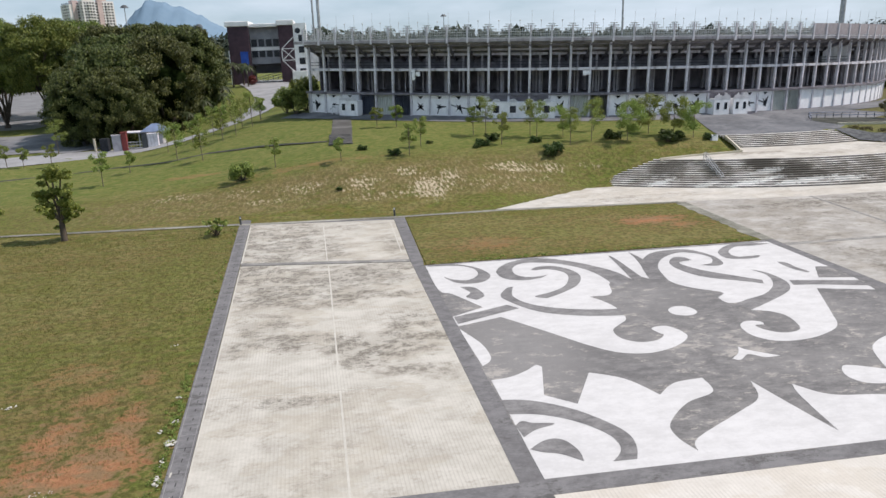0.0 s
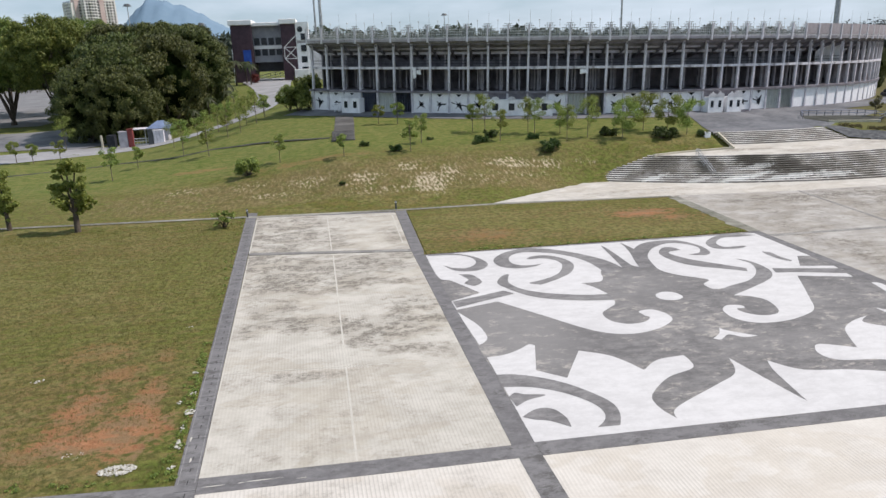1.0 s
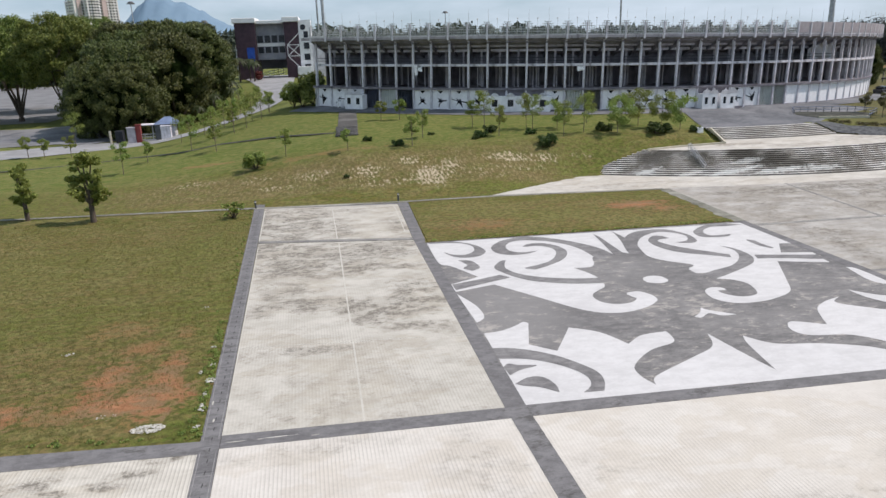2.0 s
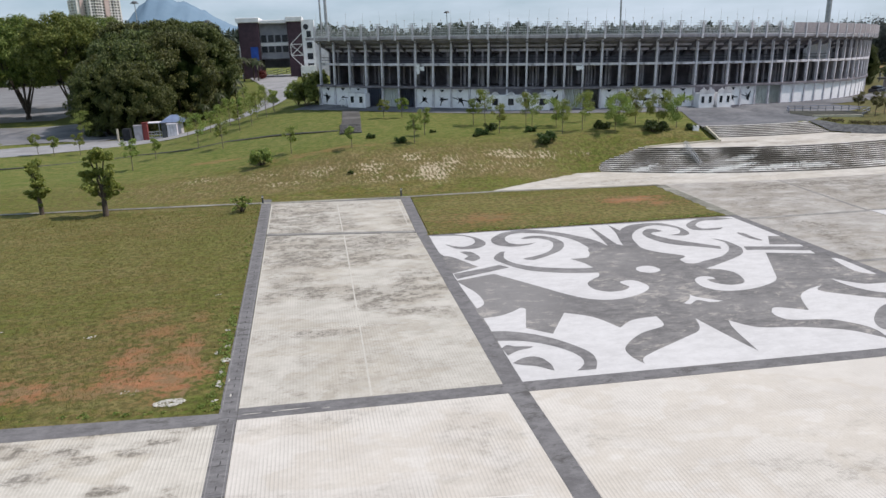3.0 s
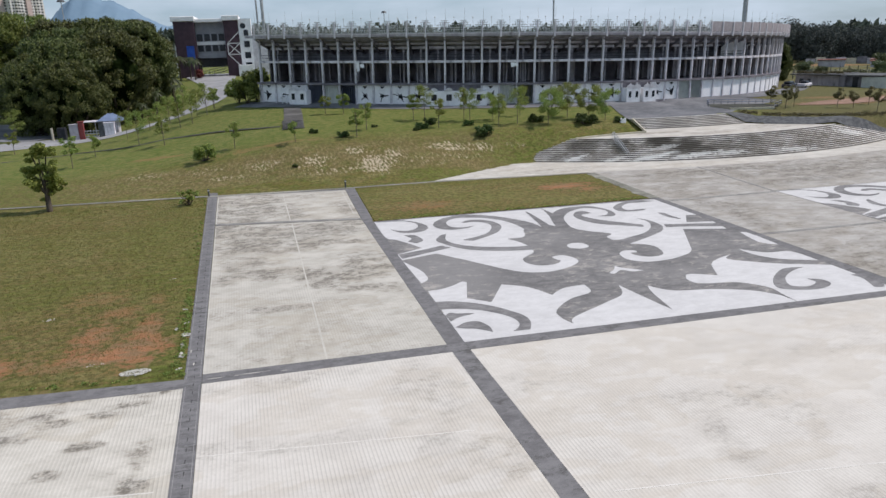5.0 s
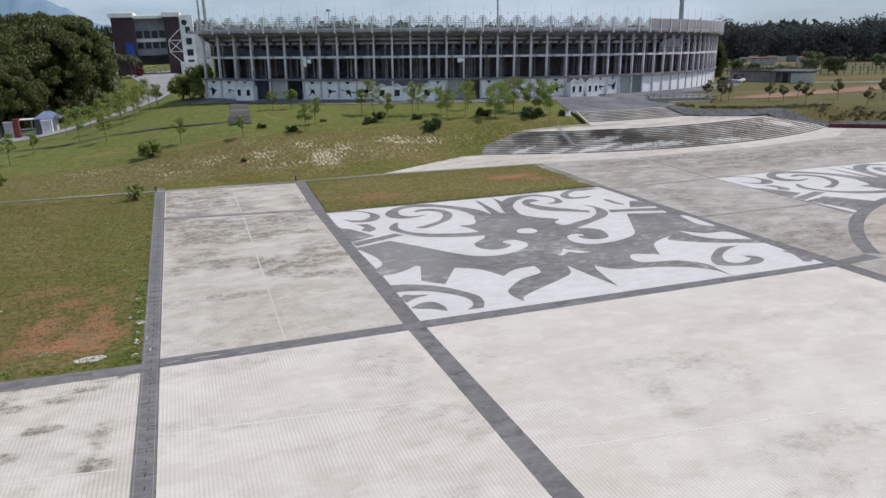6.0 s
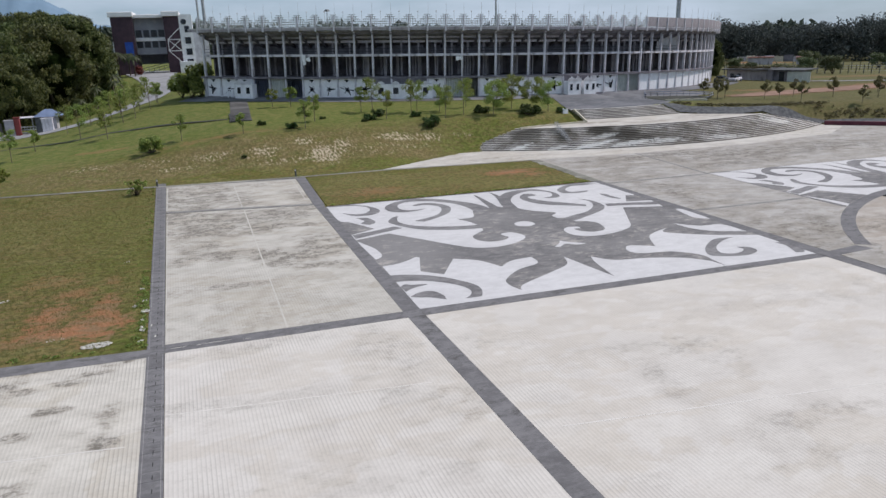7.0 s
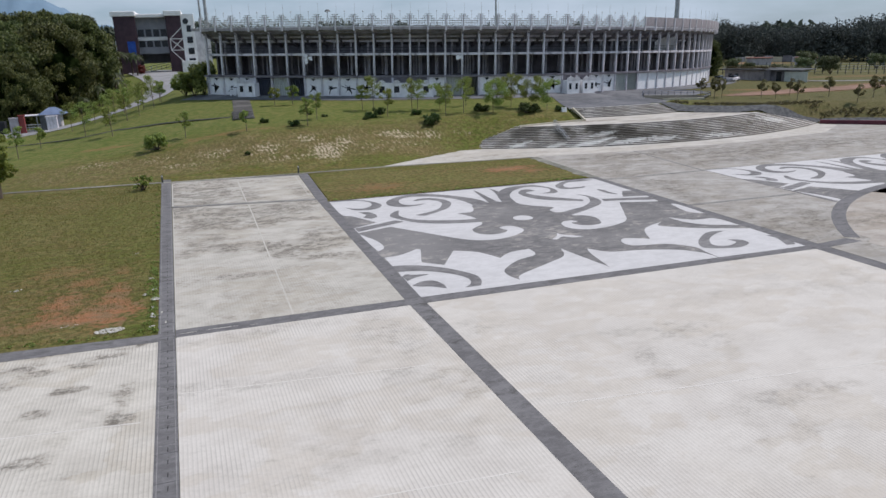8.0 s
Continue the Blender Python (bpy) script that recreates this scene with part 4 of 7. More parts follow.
for a, b, w in joint:
    d = Vector((b[0] - a[0], b[1] - a[1])).normalized() * w
    part("filled_joint", prism(bmesh.new(), [(a[0] + d.y, a[1] - d.x), (b[0] + d.y, b[1] - d.x), (b[0] - d.y, b[1] + d.x), (a[0] - d.y, a[1] + d.x)], -0.02, 0.006),
         PALE_JOINT, plaza, "pale filled joint")
# pale spilt mortar on the bands: ragged thin crusts
def crust(x, y, w, d, seed, turn=0.0):
    rnd = random.Random(seed)
    k = 22
    pts = []
    for i in range(k):
        a = 2 * math.pi * i / k
        q = rnd.uniform(0.55, 1.1)
        pts.append((x + w * q * math.cos(a) * math.cos(turn) - d * q * math.sin(a) * math.sin(turn), y + w * q * math.cos(a) * math.sin(turn) + d * q * math.sin(a) * math.cos(turn)))
    part("mortar_patch", prism(bmesh.new(), pts, 0.0, 0.018), PALE_JOINT, plaza, "spilt pale mortar")


for k, (x, y, w, d) in enumerate(((-11.35, -0.36, 0.42, 0.03), (-10.35, -0.36, 0.14, 0.03), (-9.6, -0.33, 0.75, 0.03), (-8.1, -0.50, 0.2, 0.02), (-12.5, 1.6, 0.05, 0.16), (-12.78, 3.2, 0.04, 0.22))):
    crust(x, y, w, d, k)

# ---- the painted panels: white and dark scrollwork on a dark field ----
# outlines in metres from the panel's near left corner; a doubled point is a sharp corner
WHITE_SCROLL = [(0.2, 26.9), (0.2, 26.9), (15.5, 26.45), (15.5, 26.45), (15.3, 24.4), (14.4, 20.1), (14.4, 20.1), (13.9, 20.7), (13.2, 20.2), (13.2, 20.2), (11.6, 20.1),
                (11.05, 18.5), (10.5, 17.85), (9.35, 17.9), (9.35, 17.9), (9.9, 16.8), (10.2, 15.5), (10.05, 13.9), (9.4, 13.25), (8.7, 12.5), (8.7, 11.4), (9.4, 10.7),
                (10.4, 10.7), (11.05, 11.25), (10.9, 11.65), (10.85, 12.3), (11.7, 12.4), (12.2, 11.6), (12.1, 10.65), (10.95, 9.75), (9.45, 9.3), (8.0, 9.65), (6.8, 10.8),
                (5.2, 13.1), (3.2, 15.9), (3.2, 15.9), (0.5, 15.1), (0.5, 15.1), (0.4, 16.6), (0.4, 16.6), (2.5, 17.7), (2.5, 17.7), (1.1, 20.5), (0.35, 21.5)]
WHITE_RIGHT = [(15.52, 26.43), (15.52, 26.43), (15.9, 23.0), (15.4, 19.5), (16.1, 17.9), (17.5, 16.55), (16.8, 15.8), (16.85, 14.9), (17.5, 14.75), (18.5, 15.1), (17.5, 13.45),
               (17.5, 13.45), (18.4, 13.0), (18.9, 12.1), (18.6, 10.6), (18.0, 10.1), (17.2, 10.1), (16.55, 10.7), (16.45, 11.35), (16.95, 11.35), (16.95, 11.8), (16.25, 12.0),
               (15.6, 11.4), (15.5, 10.15), (16.3, 9.2), (17.9, 9.05), (19.6, 9.6), (20.7, 10.4), (21.6, 12.1), (23.4, 15.8), (23.4, 15.8), (26.6, 14.75), (26.6, 14.75),
               (27.0, 17.1), (27.0, 17.1), (24.85, 17.6), (24.85, 17.6), (26.1, 19.7), (26.1, 19.7), (27.0, 19.5), (27.0, 19.5), (26.75, 26.1), (26.75, 26.1)]
WHITE_LEAF = [(0.47, 14.8), (0.47, 14.8), (1.25, 12.55), (1.42, 11.1), (1.3, 10.3), (0.78, 9.75), (0.78, 9.75)]
WHITE_ROW = [(0.85, 8.15), (0.85, 8.15), (1.85, 8.3), (2.7, 8.75), (3.35, 9.25), (3.6, 9.0), (3.6, 9.0), (2.85, 6.2), (2.85, 6.2), (4.05, 5.1), (4.05, 5.1), (5.6, 7.9), (5.6, 7.9),
             (7.0, 6.9), (7.9, 5.1), (7.9, 5.1), (9.0, 6.0), (10.5, 6.2), (10.5, 6.2), (10.3, 4.85), (8.7, 4.15), (7.2, 2.7), (7.0, 1.6), (7.3, 0.6), (7.3, 0.6), (7.75, 1.45),
             (10.4, 2.95), (11.9, 3.9), (12.47, 5.4), (12.47, 5.4), (13.06, 2.3), (13.4, 0.75), (13.4, 0.75), (13.75, 3.6), (14.1, 4.75), (14.1, 4.75), (15.1, 3.5), (17.3, 3.0),
             (19.4, 2.1), (20.5, 0.85), (20.5, 0.85), (20.7, -0.3), (20.7, -0.3), (1.0, 0.05), (1.0, 0.05)]
WHITE_CLAW = [(20.73, -0.3), (20.73, -0.3), (20.73, 0.9), (20.75, 2.25), (19.5, 3.6), (17.55, 4.0), (17.0, 4.7), (17.2, 5.5), (17.8, 5.9), (19.25, 5.1), (19.25, 5.1), (20.2, 7.2),
              (21.4, 8.2), (22.7, 8.7), (22.7, 8.7), (21.9, 7.9), (23.2, 6.7), (24.8, 5.7), (27.35, 4.6), (27.35, 4.6), (27.5, -0.42), (27.5, -0.42)]
WHITE_EYE = [(13.0, 14.7), (13.7, 15.05), (14.3, 14.75), (14.4, 13.9), (13.7, 13.5), (12.95, 13.9)]
WHITE_NOSE = [(12.95, 7.75), (12.95, 7.75), (13.6, 8.3), (14.0, 9.0), (14.0, 9.0), (14.25, 8.5), (15.4, 7.55), (15.4, 7.55), (14.6, 7.55), (14.0, 8.05), (13.3, 7.55)]
WHITE_FIN_A = [(26.9, 13.5), (26.9, 13.5), (27.35, 13.1), (27.4, 10.6), (27.35, 9.7), (27.35, 9.7), (26.5, 10.7)]
WHITE_FIN_B = [(24.0, 9.65), (24.0, 9.65), (25.3, 8.3), (27.0, 7.95), (27.3, 5.65), (27.3, 5.65), (25.1, 6.8), (24.2, 8.2)]
DARK_UPPER = [
    [(0.3, 26.95), (0.3, 26.95), (2.2, 26.85), (3.7, 25.6), (4.3, 23.8), (3.8, 22.6), (2.85, 22.2), (1.7, 22.65), (1.1, 24.05), (1.7, 23.3), (2.6, 23.0), (3.45, 23.9), (3.5, 25.2), (2.75, 26.2),
     (1.5, 26.55), (0.3, 26.7), (0.3, 26.7)],
    [(1.8, 21.75), (1.8, 21.75), (2.7, 21.4), (3.05, 19.8), (2.4, 19.05), (2.4, 19.05), (1.85, 19.75), (2.25, 20.5)],
    [(13.2, 20.2), (13.2, 20.2), (12.7, 22.3), (11.2, 24.6), (9.4, 26.25), (7.7, 26.7), (6.0, 25.95), (4.9, 24.4), (5.0, 22.75), (6.05, 22.0), (7.3, 22.1), (8.2, 22.7), (8.2, 22.7), (7.4, 22.5),
     (6.6, 22.6), (6.0, 23.4), (6.2, 24.8), (7.25, 25.7), (9.1, 25.2), (10.5, 23.9), (11.3, 22.3), (11.58, 20.1), (11.3, 19.0), (11.3, 19.0)],
    [(7.3, 24.05), (7.3, 24.05), (8.0, 24.6), (9.1, 24.45), (10.0, 23.3), (10.15, 21.8), (9.4, 20.2), (8.0, 19.0), (6.7, 18.25), (6.7, 18.25), (6.05, 18.75), (7.3, 19.3), (8.5, 20.2), (9.3, 21.8),
     (9.3, 23.0), (8.5, 23.85), (7.6, 23.85)],
    [(10.3, 15.5), (10.3, 15.5), (8.6, 15.75), (6.6, 16.6), (5.3, 17.7), (4.75, 19.2), (5.2, 20.9), (5.2, 20.9), (4.7, 20.7), (4.0, 19.4), (4.3, 18.2), (5.2, 16.6), (6.35, 15.6), (8.2, 14.8), (10.2, 14.4), (10.2, 14.4)],
    [(0.5, 16.55), (0.5, 16.55), (2.4, 17.15), (4.0, 17.75), (4.0, 17.75), (4.6, 17.0), (4.6, 17.0), (2.5, 16.2), (0.55, 15.4), (0.55, 15.4)],
    [(13.75, 25.95), (13.75, 25.95), (13.95, 24.9), (14.0, 20.5), (14.0, 20.5), (13.15, 20.1), (13.15, 20.1), (13.45, 22.7)],
    [(14.3, 20.0), (14.3, 20.0), (15.1, 23.1), (16.6, 25.3), (18.3, 26.0), (20.0, 25.7), (20.9, 23.9), (20.75, 22.1), (20.0, 21.55), (19.0, 22.0), (19.0, 22.0), (20.0, 22.3), (20.55, 23.6), (19.8, 24.85),
     (18.8, 25.15), (17.1, 24.05), (15.9, 22.1), (15.4, 19.6), (15.4, 19.6)],
    [(19.0, 23.2), (19.0, 23.2), (18.7, 24.05), (17.95, 24.1), (17.1, 22.8), (17.2, 21.0), (18.1, 19.4), (19.9, 18.15), (20.85, 17.4), (20.85, 17.4), (21.15, 18.05), (21.15, 18.05), (19.8, 19.5), (18.5, 21.0),
     (17.85, 22.4), (18.0, 23.0)],
    [(21.6, 20.25), (21.6, 20.25), (22.3, 19.35), (22.45, 17.6), (22.0, 16.4), (21.1, 15.5), (19.1, 14.3), (17.5, 13.45), (17.5, 13.45), (17.3, 14.5), (18.5, 15.15), (20.0, 15.8), (21.35, 17.2), (22.0, 18.9)],
    [(26.6, 25.5), (26.6, 25.5), (25.3, 26.2), (23.6, 26.15), (21.8, 24.65), (21.5, 23.1), (22.4, 22.55), (23.6, 22.55), (24.1, 23.0), (23.4, 23.05), (22.4, 23.2), (22.5, 24.4), (23.7, 25.45), (25.1, 25.4)],
    [(24.4, 21.35), (24.4, 21.35), (24.85, 20.9), (24.85, 19.9), (25.1, 18.85), (25.1, 18.85), (24.8, 18.7), (24.4, 19.6), (24.3, 20.8)],
    [(22.75, 17.6), (22.75, 17.6), (22.45, 16.7), (22.45, 16.7), (24.1, 16.35), (26.75, 15.45), (26.75, 15.45), (26.9, 16.5), (26.9, 16.5)],
]
DARK_LOWER = [
    [(0.85, 6.15), (0.85, 6.15), (1.7, 6.0), (2.7, 5.5), (3.8, 4.6), (4.7, 3.4), (5.2, 2.35), (5.15, 1.4), (4.8, 0.55), (4.8, 0.55), (3.85, 0.6), (3.85, 0.6), (4.35, 1.1), (4.55, 1.75), (4.35, 2.55), (3.65, 3.5),
     (2.8, 4.2), (1.9, 4.65), (0.88, 4.85), (0.88, 4.85)],
    [(0.92, 3.9), (0.92, 3.9), (1.27, 4.2), (1.7, 3.95), (2.4, 3.8), (2.5, 3.65), (1.65, 3.4), (1.02, 2.95), (1.02, 2.95)],
    [(1.03, 2.05), (1.03, 2.05), (1.65, 2.5), (2.2, 2.6), (2.6, 2.3), (2.85, 1.55), (2.8, 0.82), (2.8, 0.82), (2.1, 1.48), (1.45, 1.75)],
    [(25.4, 4.75), (25.4, 4.75), (23.9, 4.9), (22.0, 3.4), (21.2, 1.95), (22.0, 1.3), (23.4, 1.0), (24.6, 1.5), (24.7, 2.35), (23.95, 2.8), (23.95, 2.8), (24.0, 2.05), (23.0, 1.6), (22.2, 2.1), (22.9, 3.4), (24.3, 4.4)],
    [(26.95, 2.5), (26.95, 2.5), (27.5, 2.4), (27.45, 0.6), (27.1, 0.1), (27.1, 0.1), (26.55, 0.25), (26.55, 0.25), (27.15, 1.75)],
]


def painted_panel(outline, shift, whites, darks):
    ob = thing("ground_mural", "white and dark grey scrollwork painted on the plaza floor", "mural", kind="structure")
    part("dark_field", prism(bmesh.new(), outline, -0.14, 0.004), FIELD, ob, "worn dark grey painted field")
    for k, shape in enumerate(whites):
        part("white_scroll", flat_shape(shape, 0.008 + 0.0004 * k, shift=shift), WHITE_PAINT, ob, "white painted scroll")
    for k, shape in enumerate(darks):
        part("dark_scroll", flat_shape(shape, 0.013 + 0.0003 * k, shift=shift), DARK_PAINT, ob, "dark grey painted scroll")


painted_panel([(right_b(0), near_top(1)), (27.6, near_top(27.6)), (26.75, 26.55), (right_b(27), 27.15)], (0, 0),
              (WHITE_SCROLL, WHITE_RIGHT, WHITE_LEAF, WHITE_ROW, WHITE_CLAW, WHITE_EYE, WHITE_NOSE, WHITE_FIN_A, WHITE_FIN_B), DARK_UPPER + DARK_LOWER)
far_outline = [(39.2, 25.3), (39.3, 8.4)] + [(RING[0] + (RING[2] + 0.04) * math.cos(radians(a)), RING[1] + (RING[2] + 0.04) * math.sin(radians(a))) for a in range(122, 59, -4)] + [(68.0, 10.0), (66.0, 24.4)]
painted_panel(far_outline, (39.1, -1.75), (WHITE_SCROLL, WHITE_RIGHT, WHITE_LEAF), DARK_UPPER)

# lawn inside the plaza, path along the foot of the bank
lawn = prism(bmesh.new(), [(0.3, 27.2), (26.6, 26.75), (26.5, 40.6), (9.3, 42.4), (0.35, 42.4)], -0.1, 0.02)
structure("lawn", mesh_of("lawn", lawn, GRASS), "patch of short dry grass set into the plaza", "lawn")
structure("border_path", strip_mesh("border_path", [(-75, 49.3, 0.33), (-38, 46.3, 0.33), (-15.3, 44.35, 0.33), (-14.2, 44.1, 0.3), (-0.4, 42.95, 0.3), (9.5, 42.75, 0.32), (27.0, 40.9, 0.25)],
                                    PATH_GREY, 0.028, 2), "narrow grey concrete border path in grass", "path")

# ---- the curved stairs up to the stadium ----
stairs = thing("stairs", "wide curved concrete stairs, grimy with black mould", "stairs", kind="structure")


def arc_step(r_out, r_in, z0, z1, a0, a1, cuts):
    """One curved step; the riser faces outwards."""
    bm = bmesh.new()
    rows = []
    for i in range(cuts + 1):
        a = radians(a0 + (a1 - a0) * i / cuts)
        s, c = math.sin(a), -math.cos(a)
        rows.append([bm.verts.new((ARC[0] + r * s, ARC[1] + r * c, z)) for r, z in ((r_out, z0), (r_out, z1), (r_in, z1), (r_in, z0))])
    for a, b in zip(rows, rows[1:]):
        for k in range(4):
            f = bm.faces.new((a[k], b[k], b[(k + 1) % 4], a[(k + 1) % 4]))
            # Outward faces get the riser material darkened for shade.
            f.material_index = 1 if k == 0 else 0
    bm.faces.new(rows[0])
    bm.faces.new(rows[-1][::-1])
    bmesh.ops.recalc_face_normals(bm, faces=bm.faces)
    return bm


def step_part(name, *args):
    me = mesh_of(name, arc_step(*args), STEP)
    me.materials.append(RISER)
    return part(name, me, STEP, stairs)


for k in range(13):
    r0 = 57.0 - k * 0.3615
    r1 = r0 - 0.38 if k < 12 else 52.2
    step_part("step", r0, r1, -0.2 if k == 0 else 2.3 * k / 13 - 0.05, 2.3 * (k + 1) / 13, stair_left(r0) + 0.1, stair_right(r0) - 0.1, 28)
landing = [(ARC[0] + r * math.sin(radians(a)), ARC[1] - r * math.cos(radians(a)))
           for r, a in [(52.3, -24.7 + 41.5 * i / 24) for i in range(25)] + [(49, 13.2), (46, 10.0)] + [(43.9, 8.2 - 20.6 * i / 14) for i in range(15)] + [(46.6, -13.1), (49.5, -19.2)]]
part("landing", prism(bmesh.new(), landing, 1.6, 2.306), SLAB_WEDGE, stairs, "white concrete landing with dark stains")
for k in range(7):
    r0 = 44.0 - k * 0.43
    step_part("step", r0, r0 - 0.45, 2.3 + 1.2 * k / 7 - 0.05, 2.3 + 1.2 * (k + 1) / 7, stair_left(r0) - 0.1, stair_right(r0), 16)
kerb_bm = bmesh.new()
for (xa, ya, za), (xb, yb, zb) in zip([(30.2, 51.9, 2.36), (34.4, 52.9, 2.36), (41.1, 53.6, 2.40), (41.1, 57.4, 3.75)], [(34.4, 52.9, 2.36), (41.1, 53.6, 2.40), (41.1, 57.4, 3.75)]):
    bar(kerb_bm, (xa, ya, za), (xb, yb, zb), 0.2, 0.3)
part("kerb", kerb_bm, KERB, stairs, "pale concrete kerb between lawn and stairs")


def handrail(a, b, parent):
    """Double stair rail with a bottom bar, a mid bar and a round top bar on each side."""
    bm = bmesh.new()
    a, b = Vector(a), Vector(b)
    side = Vector(((b - a).y, -(b - a).x, 0)).normalized() * 0.17
    for s in (-1, 1):
        for h, r in ((0.2, 0.025), (0.5, 0.025), (0.8, 0.04)):
            tube(bm, a + side * s + Vector((0, 0, h)), b + side * s + Vector((0, 0, h)), r, sides=6)
        for i in range(5):
            p = a.lerp(b, i / 4) + side * s
            tube(bm, p + Vector((0, 0, -0.25)), p + Vector((0, 0, 0.8)), 0.03, sides=6)
    for h in (0.5, 0.8):
        for e in (a, b):
            tube(bm, e - side + Vector((0, 0, h)), e + side + Vector((0, 0, h)), 0.03, sides=6)
    return part("handrail", bm, STEEL, parent, "galvanised double stair handrail")


handrail((35.05, 47.1, 0.25), (34.6, 50.2, 2.3), stairs)

# ---- forecourt, road, paths ----
verts, faces = [], []
for i in range(41):
    a_deg = -14.2 + 58 * i / 40
    a = radians(a_deg)
    s, c = math.sin(a), -math.cos(a)
    r_edge = line(a_deg, (7, 41.0), (20, 36.0), (46, 36.5))
    r = r_edge - 0.1
    while math.hypot(ARC[0] + r * s - STAD[0], ARC[1] + r * c - STAD[1]) > STAD[2] - 0.5 and r > 6:
        r -= 0.2
    for j in range(17):
        q = r_edge + (r - r_edge) * j / 16
        verts.append(drape(ARC[0] + q * s, ARC[1] + q * c, 0.04 if j else -0.02))
faces = [(i * 17 + j, (i + 1) * 17 + j, (i + 1) * 17 + j + 1, i * 17 + j + 1) for i in range(40) for j in range(16)]
structure("forecourt", mesh_from("forecourt", verts, faces, ASPHALT, True), "grey asphalt forecourt before the stadium", "pavement")
verts, faces = [], []
for i in range(91):
    a = radians(-43 + i)
    for j in range(5):
        q = STAD[2] + 4.6 - j * 1.15 - (0.0 if j < 4 else -0.3)
        verts.append(drape(STAD[0] + q * math.sin(a), STAD[1] - q * math.cos(a), 0.045))
faces = [(i * 5 + j, (i + 1) * 5 + j, (i + 1) * 5 + j + 1, i * 5 + j + 1) for i in range(90) for j in range(4)]
structure("perimeter_path", mesh_from("perimeter_path", verts, faces, ASPHALT, True), "grey asphalt path along the stadium wall", "path")
structure("road", strip_mesh("road", [(-120, 84, 5.5), (-80, 89, 5.5), (-56, 96, 6.2), (-45, 100, 5.0), (-38, 101, 4.0), (-31, 101, 4.0), (-25.5, 104, 3.6), (-21.5, 112, 3.3), (-19.5, 125, 3.3), (-18.8, 140, 3.4),
                                      (-20.5, 158, 4.5), (-23, 176, 6.5), (-24, 200, 7)], ROAD, 0.05, 5), "pale grey asphalt road bending uphill", "road")
structure("side_road", strip_mesh("side_road", [(-110, 134, 7), (-84, 129, 7), (-66, 122, 7.5), (-54, 115, 8), (-46, 108, 6)], ASPHALT, 0.045, 5), "grey asphalt side road under the trees", "road")
structure("parking_apron", strip_mesh("parking_apron", [(-150, 128, 20), (-90, 124, 18), (-64, 120, 15), (-50, 117, 10)], CAR_PARK, 0.04, 12, 4), "shaded grey asphalt apron under the trees", "car park")
structure("car_park", strip_mesh("car_park", [(-300, 262, 112), (-120, 262, 112), (-74, 262, 108)], CAR_PARK, 0.06, 24, 9), "pale grey open car park", "car park")
# Flat strip; the trench's shadow is painted as its dark colour.
structure("drain", strip_mesh("drain", [(-75, 73, 0.45), (-50, 77, 0.45), (-43, 79.5, 0.45), (-36, 80, 0.45), (-28, 76.5, 0.45), (-22.8, 77.2, 0.45), (-16, 74.6, 0.4), (-6.6, 69.8, 0.35)], DRAIN, 0.03, 2, 1.0),
          "shallow open drain across the lawn, trench shade painted dark", "drain")
structure("concrete_ramp", strip_mesh("concrete_ramp", [(-5.0, 66.8, 1.5), (-4.6, 76, 1.4), (-4.3, 88, 1.35)], RAMP, 0.06, 3), "weathered grey concrete ramp in the lawn", "path")
ramp = thing("ramp_steps", "low weathered concrete steps on the ramp", "stairs", kind="structure")
for k in range(9):
    y = 67.0 + k * 0.75
    part("step", boxed(-4.9, y, land(-4.9, y) - 0.1, 2.9, 0.42, 0.24, bevel=0.02), RAMP, ramp)
# dark gravel slope between the stairs and the field, and the low wall along the plaza
inner = [(57.0, 59.4), (58.9, 56.0), (61.2, 53.4), (65.2, 50.9), (70.0, 49.8), (76.0, 49.5), (79.6, 49.9), (84.0, 46.2), (90.0, 41.0), (112.0, 22.6)]
outer = [(59.4, 59.6), (60.8, 57.2), (63.0, 55.0), (66.8, 52.4), (70.9, 50.9), (76.6, 50.3), (80.8, 50.4), (85.8, 46.8), (91.9, 41.6), (114.0, 23.4)]
verts, faces = [], []
for (a, b), (c, d) in zip(zip(inner, outer), zip(inner[1:], outer[1:])):
    for i in range(12):
        u = i / 12
        for j in range(7):
            w = j / 6
            x = (a[0] * (1 - u) + c[0] * u) * (1 - w) + (b[0] * (1 - u) + d[0] * u) * w
            y = (a[1] * (1 - u) + c[1] * u) * (1 - w) + (b[1] * (1 - u) + d[1] * u) * w
            low = max(land(x, y), 0.25 * sum(land(x + dx, y + dy) for dx in (-0.5, 0.5) for dy in (-0.5, 0.5)))
            verts.append((x, y, low + 0.16 + 0.05 * noise.noise((x, y, 0))))
faces = [(i * 7 + j, (i + 1) * 7 + j, (i + 1) * 7 + j + 1, i * 7 + j + 1) for i in range(len(verts) // 7 - 1) for j in range(6)]
structure("gravel_bank", mesh_from("gravel_bank", verts, faces, GRAVEL, True), "dark grey gravel slope beside the stairs", "bank")
wall_rows = [(78.9, 49.2), (83.4, 45.4), (89.4, 40.2), (111.4, 21.8)]
maroon = bmesh.new()
for a, b in zip(wall_rows, wall_rows[1:]):
    bar(maroon, (*a, 0.28), (*b, 0.28), 0.5, 0.6)
structure("low_wall", mesh_of("low_wall", maroon, MAROON), "low maroon painted kerb wall", "wall")

# ---- the stadium ----
R = STAD[2]
stadium = thing("stadium", "weathered grey concrete stadium with tall open arcades and white base walls", "stadium",
                at=(STAD[0], STAD[1] - R, 4.55), turn=(0, 1.38, 0))


def closing(deg):
    """How far the wall runs inside the circle towards the far curve."""
    return 2.3 * sm(24, 58, deg)


